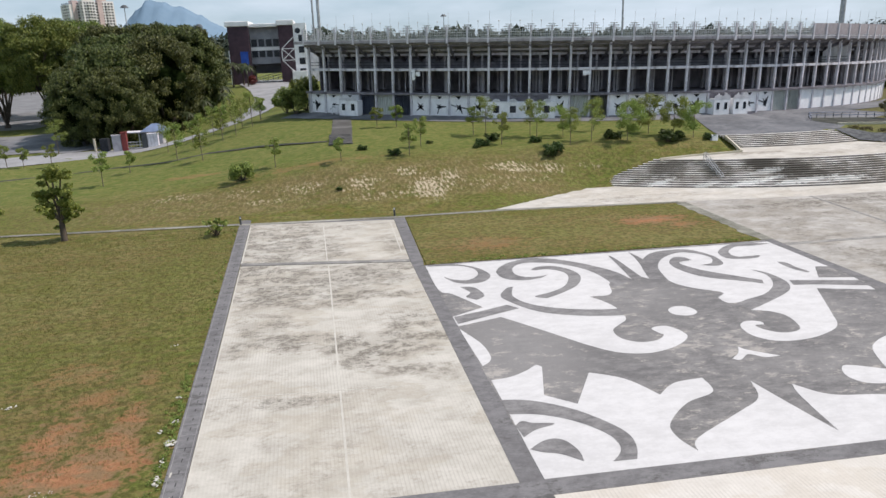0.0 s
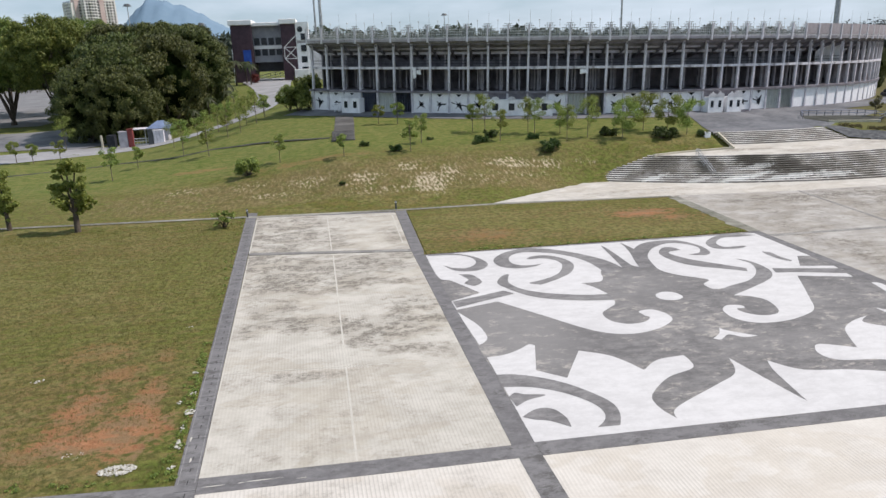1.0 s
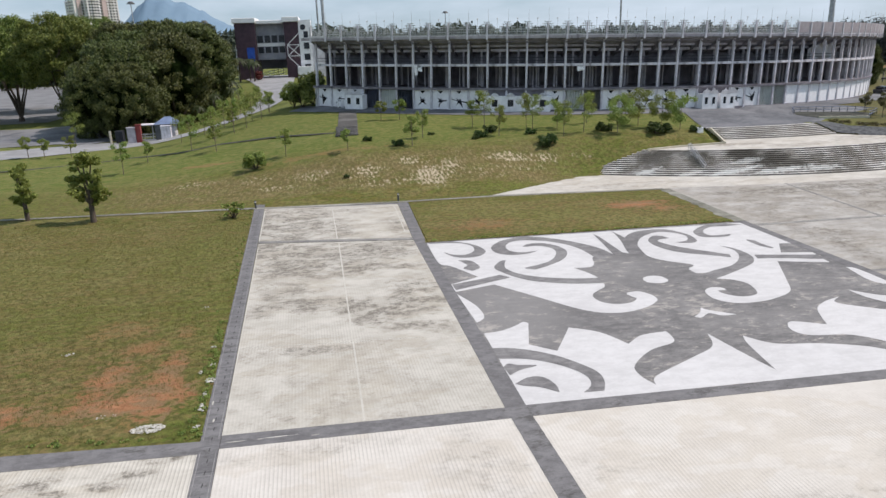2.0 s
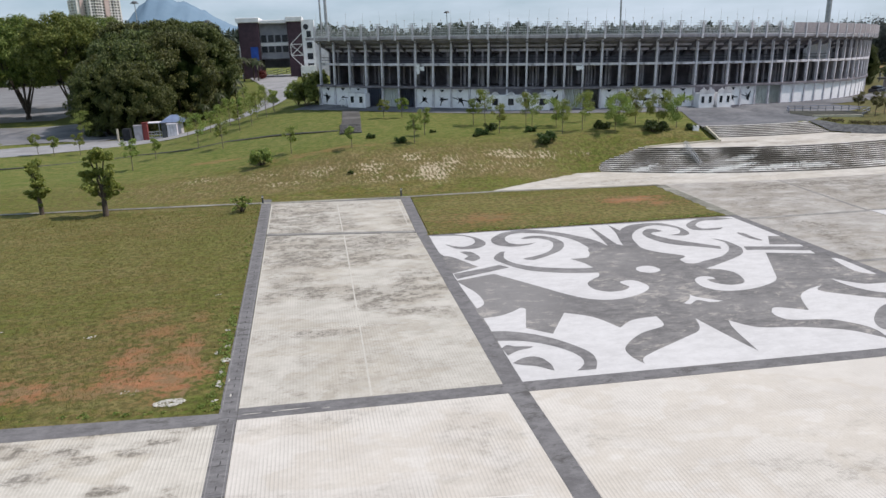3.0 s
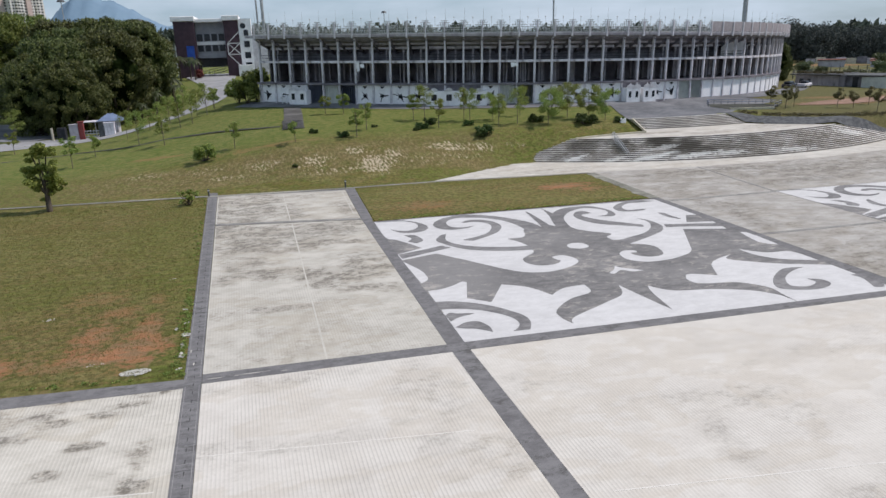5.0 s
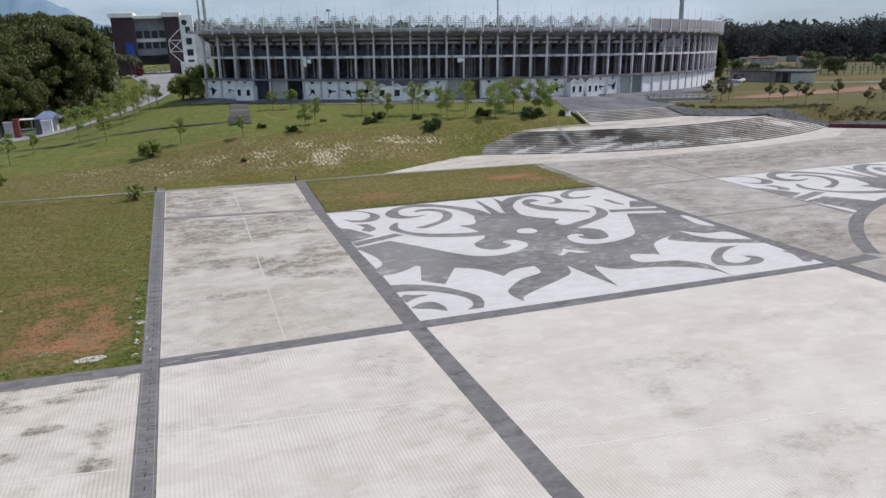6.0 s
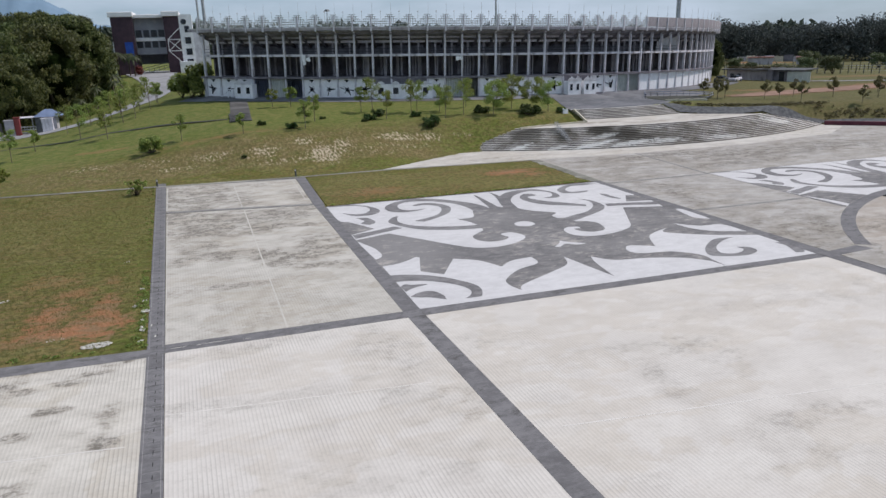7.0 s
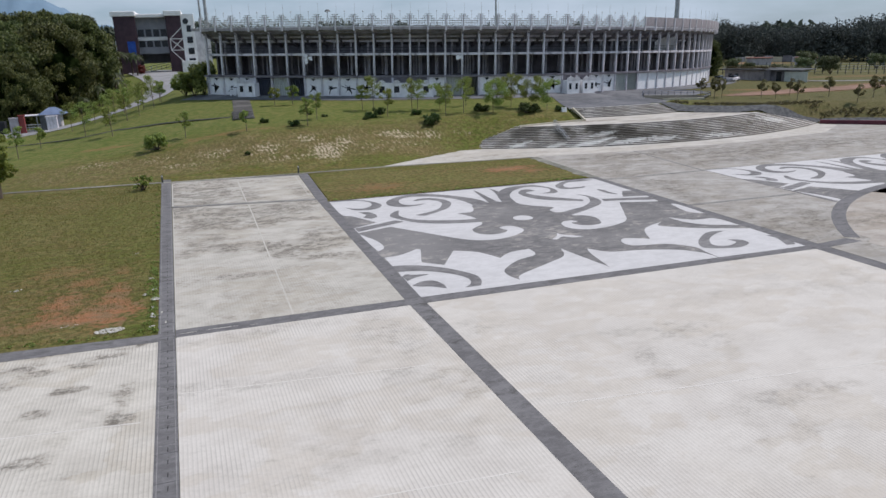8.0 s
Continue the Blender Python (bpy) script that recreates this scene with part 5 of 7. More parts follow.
def on_wall(deg, out=0.0, z=0.0, extra=0.0):
    """Pose on the outer wall: local x runs along it, -y points outwards."""
    a, r = radians(deg), R + out - closing(deg)
    return pose(r * math.sin(a), R - r * math.cos(a), z, 0, 0, deg + extra)


def column_angle(i):
    return (-38.96 + 2.129 * i if i < 20 else -37.65 + 2.092 * i) + 0.46 * sm(-1, 3, i) * (1 - sm(11, 18, i))


def arc_solid(r0, r1, z0, z1, a0, a1, cuts=60, z0b=None, z1b=None):
    """A curved piece between two radii; z0b, z1b: other heights at the inner radius."""
    z0b, z1b = (z0 if z0b is None else z0b), (z1 if z1b is None else z1b)
    bm = bmesh.new()
    rows = []
    for i in range(cuts + 1):
        a = radians(a0 + (a1 - a0) * i / cuts)
        s, c = math.sin(a), math.cos(a)
        d = closing(math.degrees(a))
        rows.append([bm.verts.new(((r - d) * s, R - (r - d) * c, z)) for r, z in ((r0, z0), (r0, z1), (r1, z1b), (r1, z0b))])
    for a, b in zip(rows, rows[1:]):
        for k in range(4):
            bm.faces.new((a[k], b[k], b[(k + 1) % 4], a[(k + 1) % 4]))
    bm.faces.new(rows[0])
    bm.faces.new(rows[-1][::-1])
    bmesh.ops.recalc_face_normals(bm, faces=bm.faces)
    return bm


A0, A1 = -41.6, 84.0
# Arcade interior is coloured dark to stand for its shade.
part("floor_slab", arc_solid(R + 0.55, R - 9, 3.10, 3.42, A0, A1), CONCRETE_DARK, stadium, "stained concrete ledge and floor, coloured dark")
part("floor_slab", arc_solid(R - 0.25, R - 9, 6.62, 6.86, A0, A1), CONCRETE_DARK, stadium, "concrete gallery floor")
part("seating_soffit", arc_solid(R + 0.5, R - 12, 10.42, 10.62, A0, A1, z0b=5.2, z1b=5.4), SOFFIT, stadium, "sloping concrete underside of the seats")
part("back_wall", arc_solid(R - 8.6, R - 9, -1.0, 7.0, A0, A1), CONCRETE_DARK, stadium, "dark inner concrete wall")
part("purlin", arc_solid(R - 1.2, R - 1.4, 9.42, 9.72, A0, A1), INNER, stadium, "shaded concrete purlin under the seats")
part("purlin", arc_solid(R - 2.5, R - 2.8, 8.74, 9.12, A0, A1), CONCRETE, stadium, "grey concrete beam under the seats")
# Wall added so the upper openings read as deep shade.
part("gallery_wall", arc_solid(R - 4.5, R - 4.7, 6.86, 8.34, A0, A1), CONCRETE_DARK, stadium, "gallery back wall coloured dark for deep shade")
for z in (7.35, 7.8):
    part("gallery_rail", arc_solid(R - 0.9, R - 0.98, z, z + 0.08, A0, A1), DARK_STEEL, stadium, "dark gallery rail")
part("deck_fascia", arc_solid(R + 1.15, R + 0.2, 10.66, 11.02, A0 - 1, A1), INNER, stadium, "stained concrete deck edge in the darker shade tone")
part("deck_lip", arc_solid(R + 1.22, R + 0.95, 11.02, 11.14, A0 - 1, A1), CONCRETE, stadium, "pale rail kerb on the deck edge")
part("end_wall", box(bmesh.new(), 0, 0, -1.0, 0.3, 8.5, 4.1), WHITE_WALL, stadium, "white end wall", on_wall(A0, -4.3))
part("end_wall", box(bmesh.new(), 0, 0, 3.4, 0.3, 6.0, 5.6), CONCRETE_DARK, stadium, "dark upper end wall", on_wall(A0 + 0.3, -5.6))

bay = 2.94
col_bm = bmesh.new()
box(col_bm, 0, 0, -1.2, 0.31, 0.42, 11.75, bevel=0.03)
col_mesh = mesh_of("column", col_bm, CONCRETE)
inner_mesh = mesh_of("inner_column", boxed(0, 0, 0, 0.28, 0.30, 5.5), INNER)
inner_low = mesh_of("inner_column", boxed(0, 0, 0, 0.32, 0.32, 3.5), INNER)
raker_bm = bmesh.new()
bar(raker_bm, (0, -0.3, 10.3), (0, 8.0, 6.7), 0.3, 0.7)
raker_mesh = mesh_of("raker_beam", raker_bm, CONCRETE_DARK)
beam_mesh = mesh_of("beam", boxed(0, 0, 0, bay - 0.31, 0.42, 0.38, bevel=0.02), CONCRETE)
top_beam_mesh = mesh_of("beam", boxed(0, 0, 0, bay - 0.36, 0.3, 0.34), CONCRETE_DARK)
wall_mesh = mesh_of("wall_panel", boxed(0, 0, -1.2, bay - 0.34, 0.25, 4.28), WHITE_WALL)
dark_wall_mesh = mesh_of("wall_panel", boxed(0, 0, -1.2, bay - 0.34, 0.25, 4.28), CONCRETE_DARK)
plinth_mesh = mesh_of("plinth", boxed(0, 0, -1.2, bay - 0.2, 0.42, 1.35), CONCRETE_DARK)


def shutter_mesh(mat):
    """A corrugated sheet."""
    bm = bmesh.new()
    half, k = (bay - 0.36) / 2, 26
    rows = []
    for z in (-0.6, 3.1):
        rows.append([bm.verts.new((-half + 2 * half * i / k, -0.06 if i % 4 in (1, 2) else 0.0, z)) for i in range(k + 1)])
    for i in range(k):
        bm.faces.new((rows[0][i], rows[0][i + 1], rows[1][i + 1], rows[1][i]))
    bmesh.ops.solidify(bm, geom=bm.faces[:], thickness=0.05)
    return mesh_of("roller_shutter", bm, mat)


blue_mesh, grey_mesh = shutter_mesh(BLUE_SHUTTER), shutter_mesh(GREY_SHUTTER)


def painted_piece(points, name):
    bm = bmesh.new()
    f = [bm.verts.new((x, 0, z)) for x, z in points]
    bm.faces.new(f)
    bmesh.ops.solidify(bm, geom=bm.faces[:], thickness=0.02)
    bmesh.ops.recalc_face_normals(bm, faces=bm.faces)
    return mesh_of(name, bm, BLACK_PAINT)


wedge_mesh = painted_piece([(-0.42, 2.95), (0.42, 2.95), (0.05, 2.55), (-0.05, 2.55)], "wall_wedge")


def emblem_mesh(kind):
    """A ragged black star painted on the wall."""
    rnd = random.Random(kind)
    pts = []
    for k in range(6):
        a = 2 * math.pi * k / 6 + rnd.uniform(-0.35, 0.35)
        q = rnd.choice((0.45, 0.8, 1.0, 1.2))
        for side in (-1, 1):
            pts.append((q * math.cos(a) - side * -0.09 * math.sin(a), 1.4 + 0.85 * q * math.sin(a) + side * -0.09 * math.cos(a) * -1))
        a += math.pi / 6
        q = rnd.uniform(0.16, 0.30)
        pts.append((q * math.cos(a), 1.4 + q * math.sin(a)))
    return painted_piece(pts, "wall_emblem")


emblems = [emblem_mesh(k) for k in range(11)]


def railing_mesh():
    """Stepped grid of bars, high at the posts and low in mid bay."""
    bm = bmesh.new()
    half = bay / 2
    levels = ((0.0, half), (0.36, half), (0.72, half), (1.08, half * 0.82), (1.44, half * 0.55), (1.74, half * 0.36))
    for side in (-1, 1):
        for z, w in levels:
            bar(bm, (side * half, 0, 0.05 + z), (side * (half - w), 0, 0.05 + z), 0.08)
        for k in range(6):
            u = half - 0.02 - k * 0.27
            top = max(z for z, w in levels if half - w <= u + 0.02)
            bar(bm, (side * u, 0, 0.0), (side * u, 0, 0.08 + top), 0.07)
    return mesh_of("deck_railing", bm, RAIL)


rail_mesh = railing_mesh()
post_bm = bmesh.new()
box(post_bm, 0, 0, -0.55, 0.26, 0.24, 2.35, bevel=0.02)
post_mesh = mesh_of("deck_post", post_bm, CONCRETE)
rod_bm = bmesh.new()
tube(rod_bm, (0, 0, 0), (0, 0, 2.6), 0.028, 0.012, 5)
rod_mesh = mesh_of("rod", rod_bm, RAIL)
lamp_bm = bmesh.new()
tube(lamp_bm, (0, 0, 0), (0, 0, 2.15), 0.022, 0.022, 5)
bmesh.ops.create_uvsphere(lamp_bm, u_segments=8, v_segments=6, radius=0.10, matrix=Matrix.Translation((0, 0, 2.25)))
lamp_mesh = mesh_of("deck_lamp", lamp_bm, RAIL)
board_mesh = mesh_of("parapet_board", boxed(0, 0, 0, bay - 0.22, 0.1, 1.62), PANEL)

LAST = 55
for i in range(-1, LAST):
    a, b = column_angle(i), column_angle(i + 1)
    mid = (a + b) / 2
    wide = radians(b - a) * R / bay
    stretch = Matrix.Diagonal((wide, 1, 1, 1))
    part("column", col_mesh, CONCRETE, stadium, m=on_wall(a, 0.12))
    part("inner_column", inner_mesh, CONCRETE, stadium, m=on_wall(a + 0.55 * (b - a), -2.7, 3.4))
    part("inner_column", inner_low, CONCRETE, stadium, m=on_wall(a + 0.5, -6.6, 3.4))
    part("raker_beam", raker_mesh, CONCRETE, stadium, m=on_wall(a))
    part("beam", beam_mesh, CONCRETE, stadium, m=on_wall(mid, 0.05, 6.60) @ stretch)
    part("beam", top_beam_mesh, CONCRETE, stadium, m=on_wall(mid, 0.0, 10.12) @ stretch)
    part("deck_post", post_mesh, CONCRETE, stadium, m=on_wall(a, 1.2, 11.0))
    part("rod", rod_mesh, RAIL, stadium, m=on_wall(a + 0.12, 0.9, 12.2))
    if i < 26:
        tagged(part("deck_railing", rail_mesh, RAIL, stadium, m=on_wall(mid, 1.12, 11.18) @ stretch), kind="stuff")
        part("deck_lamp", lamp_mesh, RAIL, stadium, m=on_wall(mid, 0.8, 11.2))
    else:
        part("parapet_board", board_mesh, PANEL, stadium, m=on_wall(mid, 1.12, 11.2) @ stretch)
    k = i - 1
    if k in (1, 3):
        part("roller_shutter", blue_mesh, BLUE_SHUTTER, stadium, "blue steel roller shutter", on_wall(mid, -0.05) @ stretch)
    elif k in (2, 12, 13, 23, 24):
        part("roller_shutter", grey_mesh, GREY_SHUTTER, stadium, "grey-green steel roller shutter", on_wall(mid, -0.05) @ stretch)
    else:
        w = part("wall_panel", dark_wall_mesh if k in (8, 9, 10, 19, 20) else wall_mesh, WHITE_WALL, stadium, m=on_wall(mid, 0.02) @ stretch)
        if k not in (8, 9, 10, 19, 20) and k < 25:
            part("wall_emblem", emblems[(k * 3 + 1) % 11], BLACK_PAINT, w, "black painted wall emblem", pose(0, -0.15, 0))
            part("wall_wedge", wedge_mesh, BLACK_PAINT, w, "black painted wedge", pose(0, -0.15, 0))
    part("plinth", plinth_mesh, CONCRETE_DARK, stadium, m=on_wall(mid, 0.06) @ stretch)
    for j in range(2):
        if (i * 7 + j * 5) % 3:
            part("mullion", inner_low, CONCRETE, stadium, m=on_wall(a + (b - a) * (0.36 + 0.3 * j), -2.2, 3.35) @ Matrix.Diagonal((0.45, 0.45, 0.95, 1)))
# torn white sheets and a lamp box hung on the columns
for i, dx, z, w, h in ((5, 0.5, 5.3, 0.5, 1.5), (5, 1.2, 5.9, 0.7, 0.6), (5, 0.2, 6.5, 0.3, 0.5), (14, -0.5, 5.9, 1.1, 0.7)):
    sheet = bmesh.new()
    bmesh.ops.create_grid(sheet, x_segments=6, y_segments=6, size=0.5, matrix=Matrix.Translation((dx, -0.36, z + h / 2)) @ Matrix.Rotation(radians(90), 4, "X") @ Matrix.Diagonal((w, h, 1, 1)))
    for v in sheet.verts:
        v.co += Vector((0.1 * noise.noise(v.co * 2.1), 0.12 * noise.noise(v.co * 2.7), 0.12 * noise.noise(v.co * 1.7)))
    bmesh.ops.solidify(sheet, geom=sheet.faces[:], thickness=0.02)
    part("torn_sheet", sheet, WHITE_WALL, stadium, "torn white sheet", on_wall(column_angle(i)))
# sunlit stair wall behind the arcade of the curved end
sw = bmesh.new()
vs = [sw.verts.new(v) for v in ((0, 0, 7.0), (7.5, 0, 7.0), (7.5, 0, 10.1), (3.4, 0, 10.1), (0, 0, 8.6))]
sw.faces.new(vs)
bmesh.ops.solidify(sw, geom=sw.faces[:], thickness=0.2)
part("stair_wall", sw, WHITE_WALL, stadium, "white sloping stair wall", on_wall(21.4, -1.3))


def kiosk(deg, width, bays, gabled, label):
    ob = thing("kiosk", label, "kiosk", at=(0, 0, 0))
    ob.matrix_basis = stadium.matrix_basis @ on_wall(deg, 0.2, 0)
    body = bmesh.new()
    box(body, 0, -0.75, -1.0, width, 1.5, 3.25, bevel=0.03)
    part("body", body, WHITE_WALL, ob)
    for k in range(bays):
        x = (k + 0.5) * width / bays - width / 2
        crest = bmesh.new()
        if gabled:
            pts = [(-0.85, 2.25), (0.85, 2.25), (0.55, 2.75), (0.22, 2.85), (0, 3.15), (-0.22, 2.85), (-0.55, 2.75)]
        else:
            pts = [(0.62 * math.cos(radians(t)), 2.25 + 0.5 * math.sin(radians(t))) for t in range(0, 181, 20)]
        f = [crest.verts.new((x + px, -1.52, pz)) for px, pz in pts]
        crest.faces.new(f)
        bmesh.ops.solidify(crest, geom=crest.faces[:], thickness=0.2)
        part("crest", crest, WHITE_WALL, ob)
        part("window", boxed(x, -1.51, 0.75, width / bays * 0.36, 0.05, 1.0), GLASS, ob, "dark window opening")
    return ob


kiosk((column_angle(9) + column_angle(12)) / 2 + 0.3, 9.6, 4, False, "white ticket kiosk with arched crests and dark windows")
kiosk((column_angle(1) + column_angle(2)) / 2 + 0.4, 3.4, 2, True, "small white ticket booth by the stadium wall")
kiosk(column_angle(20) + 1.0, 2.6, 2, True, "small white gabled ticket booth")
kiosk(column_angle(21) + 1.2, 2.6, 2, True, "small white gabled ticket booth")
barrier = thing("crowd_barrier", "white tubular crowd barriers before the booth", "barrier", at=drape(-4.6, 91.2, 0.05), turn=(0, 0, -30))
for k in range(3):
    bm = bmesh.new()
    x = k * 0.95 - 0.95
    for dx in (-0.33, 0.33):
        tube(bm, (x + dx, 0, -0.1), (x + dx, 0, 1.3), 0.09, sides=8)
    tube(bm, (x - 0.42, 0, 1.3), (x + 0.42, 0, 1.3), 0.09, sides=8)
    tube(bm, (x - 0.33, 0, 0.75), (x + 0.33, 0, 0.75), 0.06, sides=8)
    part("hoop", bm, WHITE_WALL, barrier)

# floodlight masts round the stadium
for x, y, w in ((-7.7, 202.0, 0.55), (-9.4, 203.0, 0.34), (91.2, 209.0, 0.36), (104.2, 121.6, 0.62)):
    ob = thing("floodlight_mast", "tall tapered grey steel floodlight mast", "mast", "floodlight masts", at=(x, y, 2.0))
    bm = bmesh.new()
    tube(bm, (0, 0, 0), (0, 0, 58), w, w * 0.6, 14)
    part("pole", bm, STEEL, ob)
    head = bmesh.new()
    box(head, 0, 0, 57, 9, 0.6, 6)
    part("lamp_frame", head, DARK_STEEL, ob)
# slim mast lights
for x, y, h in ((-95.0, 330.0, 38.0), (62.0, 400.0, 33.0), (-62.0, 320.0, 28.5)):
    ob = thing("mast_light", "slim steel mast with a ring of lamps on top", "street lamp", "mast lights", at=(x, y, 0))
    bm = bmesh.new()
    tube(bm, (0, 0, 0), (0, 0, h), 0.35, 0.18, 8)
    part("pole", bm, STEEL, ob)
    bm = bmesh.new()
    tube(bm, (0, 0, h - 0.6), (0, 0, h + 0.5), 1.9, 0.9, 10)
    part("lamp_ring", bm, DARK_STEEL, ob)


# ---- office building at the end of the road ----
office = thing("office_building", "dark purple and grey office building with white flat roofs", "building", at=(0, 180, 0))
part("wing", boxed(-29.1, 6, 6.5, 5.4, 12, 16.0), PURPLE, office, "dark purple tiled wing")
part("wing", boxed(-16.6, 6, 6.5, 3.9, 12, 16.0), PURPLE, office, "dark purple tiled wing")
part("bridge_block", boxed(-22.5, 7.4, 12.6, 7.9, 9, 9.6), OFFICE, office, "light grey rendered middle block")
part("roof", boxed(-29.2, 6, 22.5, 6.2, 13, 1.3, bevel=0.1), ROOF_WHITE, office, "white flat roof")
part("roof", boxed(-16.6, 6, 22.5, 4.6, 13, 1.3, bevel=0.1), ROOF_WHITE, office, "white flat roof")
part("roof", boxed(-22.7, 6.4, 22.2, 7.7, 11, 0.9, bevel=0.1), ROOF_WHITE, office, "white flat roof")
for z in (17.2, 14.4):
    for k in range(4):
        wdw = part("window", boxed(-25.4 + k * 1.95, 2.86, z, 1.5, 0.16, 1.9 if z > 16 else 1.7), GLASS, office, "dark office window")
        part("window_frame", boxed(-25.4 + k * 1.95, 2.80, z - 0.12, 1.66, 0.06, 0.12), OFFICE, wdw)
part("spandrel", boxed(-22.5, 2.82, 16.15, 7.7, 0.14, 0.9), ROOF_WHITE, office, "pale spandrel band")
part("banner", boxed(-28.0, -0.08, 11.4, 2.0, 0.06, 4.6), BLUE_CLOTH, office, "blue cloth banner")
part("white_pier", boxed(-31.6, 1, 6.5, 0.9, 1.6, 9.8), WHITE_WALL, office, "white stone pier")
part("stair_tower", boxed(-12.9, 4, 5.5, 3.4, 8, 17.4), WHITE_WALL, office, "white stair tower")
round_bm = bmesh.new()
tube(round_bm, (-13.4, -0.1, 21.0), (-13.4, 0.1, 21.0), 0.75, sides=20)
part("round_window", round_bm, GLASS, office, "round dark window")
for z, w in ((15.2, 1.5), (12.2, 1.6), (9.4, 1.7), (18.2, 1.2)):
    part("window", boxed(-12.7, -0.05, z, w, 0.14, 1.7), GLASS, office, "dark stair window")
part("connecting_wing", boxed(-9.3, 3, 6, 3.8, 6, 12.5), CONCRETE, office, "pale grey link block")
part("porch", boxed(-13.6, -2.2, 6.5, 3.8, 3.4, 4.0), WHITE_WALL, office, "white entrance porch")
part("rear_block", boxed(-22.5, 11.4, 9.9, 7.9, 0.8, 2.7), OFFICE, office, "grey rear wall over the passage")
ramp_rail = bmesh.new()
for z in (0.0, 0.7, 1.4):
    bar(ramp_rail, (-26.2, 11.0, 7.3 + z), (-18.8, 11.0, 8.9 + z), 0.14)
for k in range(6):
    bar(ramp_rail, (-26.0 + k * 1.4, 11.0, 6.9 + k * 0.3), (-26.0 + k * 1.4, 11.0, 8.8 + k * 0.3), 0.12)
part("ramp_rail", ramp_rail, ROOF_WHITE, office, "white sloping rail in the passage")
truss = bmesh.new()
for a, b in (((-17.9, 16.4), (-14.6, 19.4)), ((-17.9, 16.4), (-17.9, 13.4)), ((-17.9, 13.4), (-14.6, 10.0)), ((-17.9, 16.4), (-14.6, 16.4)), ((-17.9, 13.4), (-14.6, 13.4)),
             ((-17.9, 16.4), (-14.6, 13.4)), ((-17.9, 13.4), (-14.6, 16.4))):
    bar(truss, (a[0], -1.2, a[1]), (b[0], -1.2, b[1]), 0.2)
part("truss", truss, ROOF_WHITE, office, "white steel bracing")

# ---- trees, bushes, grass ----
def leaf_cloud(blobs, count, size, seed, shell=0.55, droop=0.0, hang=1.0, loose=0.75):
    """Leaves as small bent diamonds over a set of blobs (x, y, z, rx, ry, rz)."""
    rng = np.random.default_rng(seed)
    b = np.array(blobs, float)
    weight = (b[:, 3] * b[:, 4] + b[:, 4] * b[:, 5] + b[:, 3] * b[:, 5])
    pick = rng.choice(len(b), count, p=weight / weight.sum())
    way = rng.normal(size=(count, 3))
    way /= np.linalg.norm(way, axis=1)[:, None]
    far = shell + (1.08 - shell) * rng.random(count) ** 0.5
    mid = b[pick, :3] + way * b[pick, 3:] * far[:, None]
    mid[:, 2] -= droop * rng.random(count)
    up = way + rng.normal(scale=loose, size=(count, 3)) + np.array((0, 0, 0.35))
    up /= np.linalg.norm(up, axis=1)[:, None]
    side = np.cross(up, rng.normal(size=(count, 3)))
    side /= np.linalg.norm(side, axis=1)[:, None]
    along = np.cross(side, up)
    along[:, 2] -= 0.25 * hang
    s = size * (0.6 + 0.8 * rng.random(count))[:, None]
    v = np.empty((count, 4, 3))
    v[:, 0], v[:, 2] = mid - along * s * 0.6, mid + along * s * 0.6
    v[:, 1], v[:, 3] = mid + side * s * 0.36 - up * s * 0.12, mid - side * s * 0.36 - up * s * 0.12
    f = np.arange(count * 4).reshape(count, 4)
    return v.reshape(-1, 3).tolist(), f.tolist()


def limbs(bm, start, ends, r0, bend, seed, sides=7):
    """Tapered crooked limbs from one point."""
    rnd = random.Random(seed)
    for e in ends:
        a, b = Vector(start), Vector(e)
        last, r = a, r0
        for k in range(1, 4):
            p = a.lerp(b, k / 3) + Vector((rnd.uniform(-bend, bend), rnd.uniform(-bend, bend), rnd.uniform(-bend, bend) * 0.5)) * (k < 3)
            tube(bm, last, p, r, r * 0.72, sides, caps=False)
            last, r = p, r * 0.72
    return bm


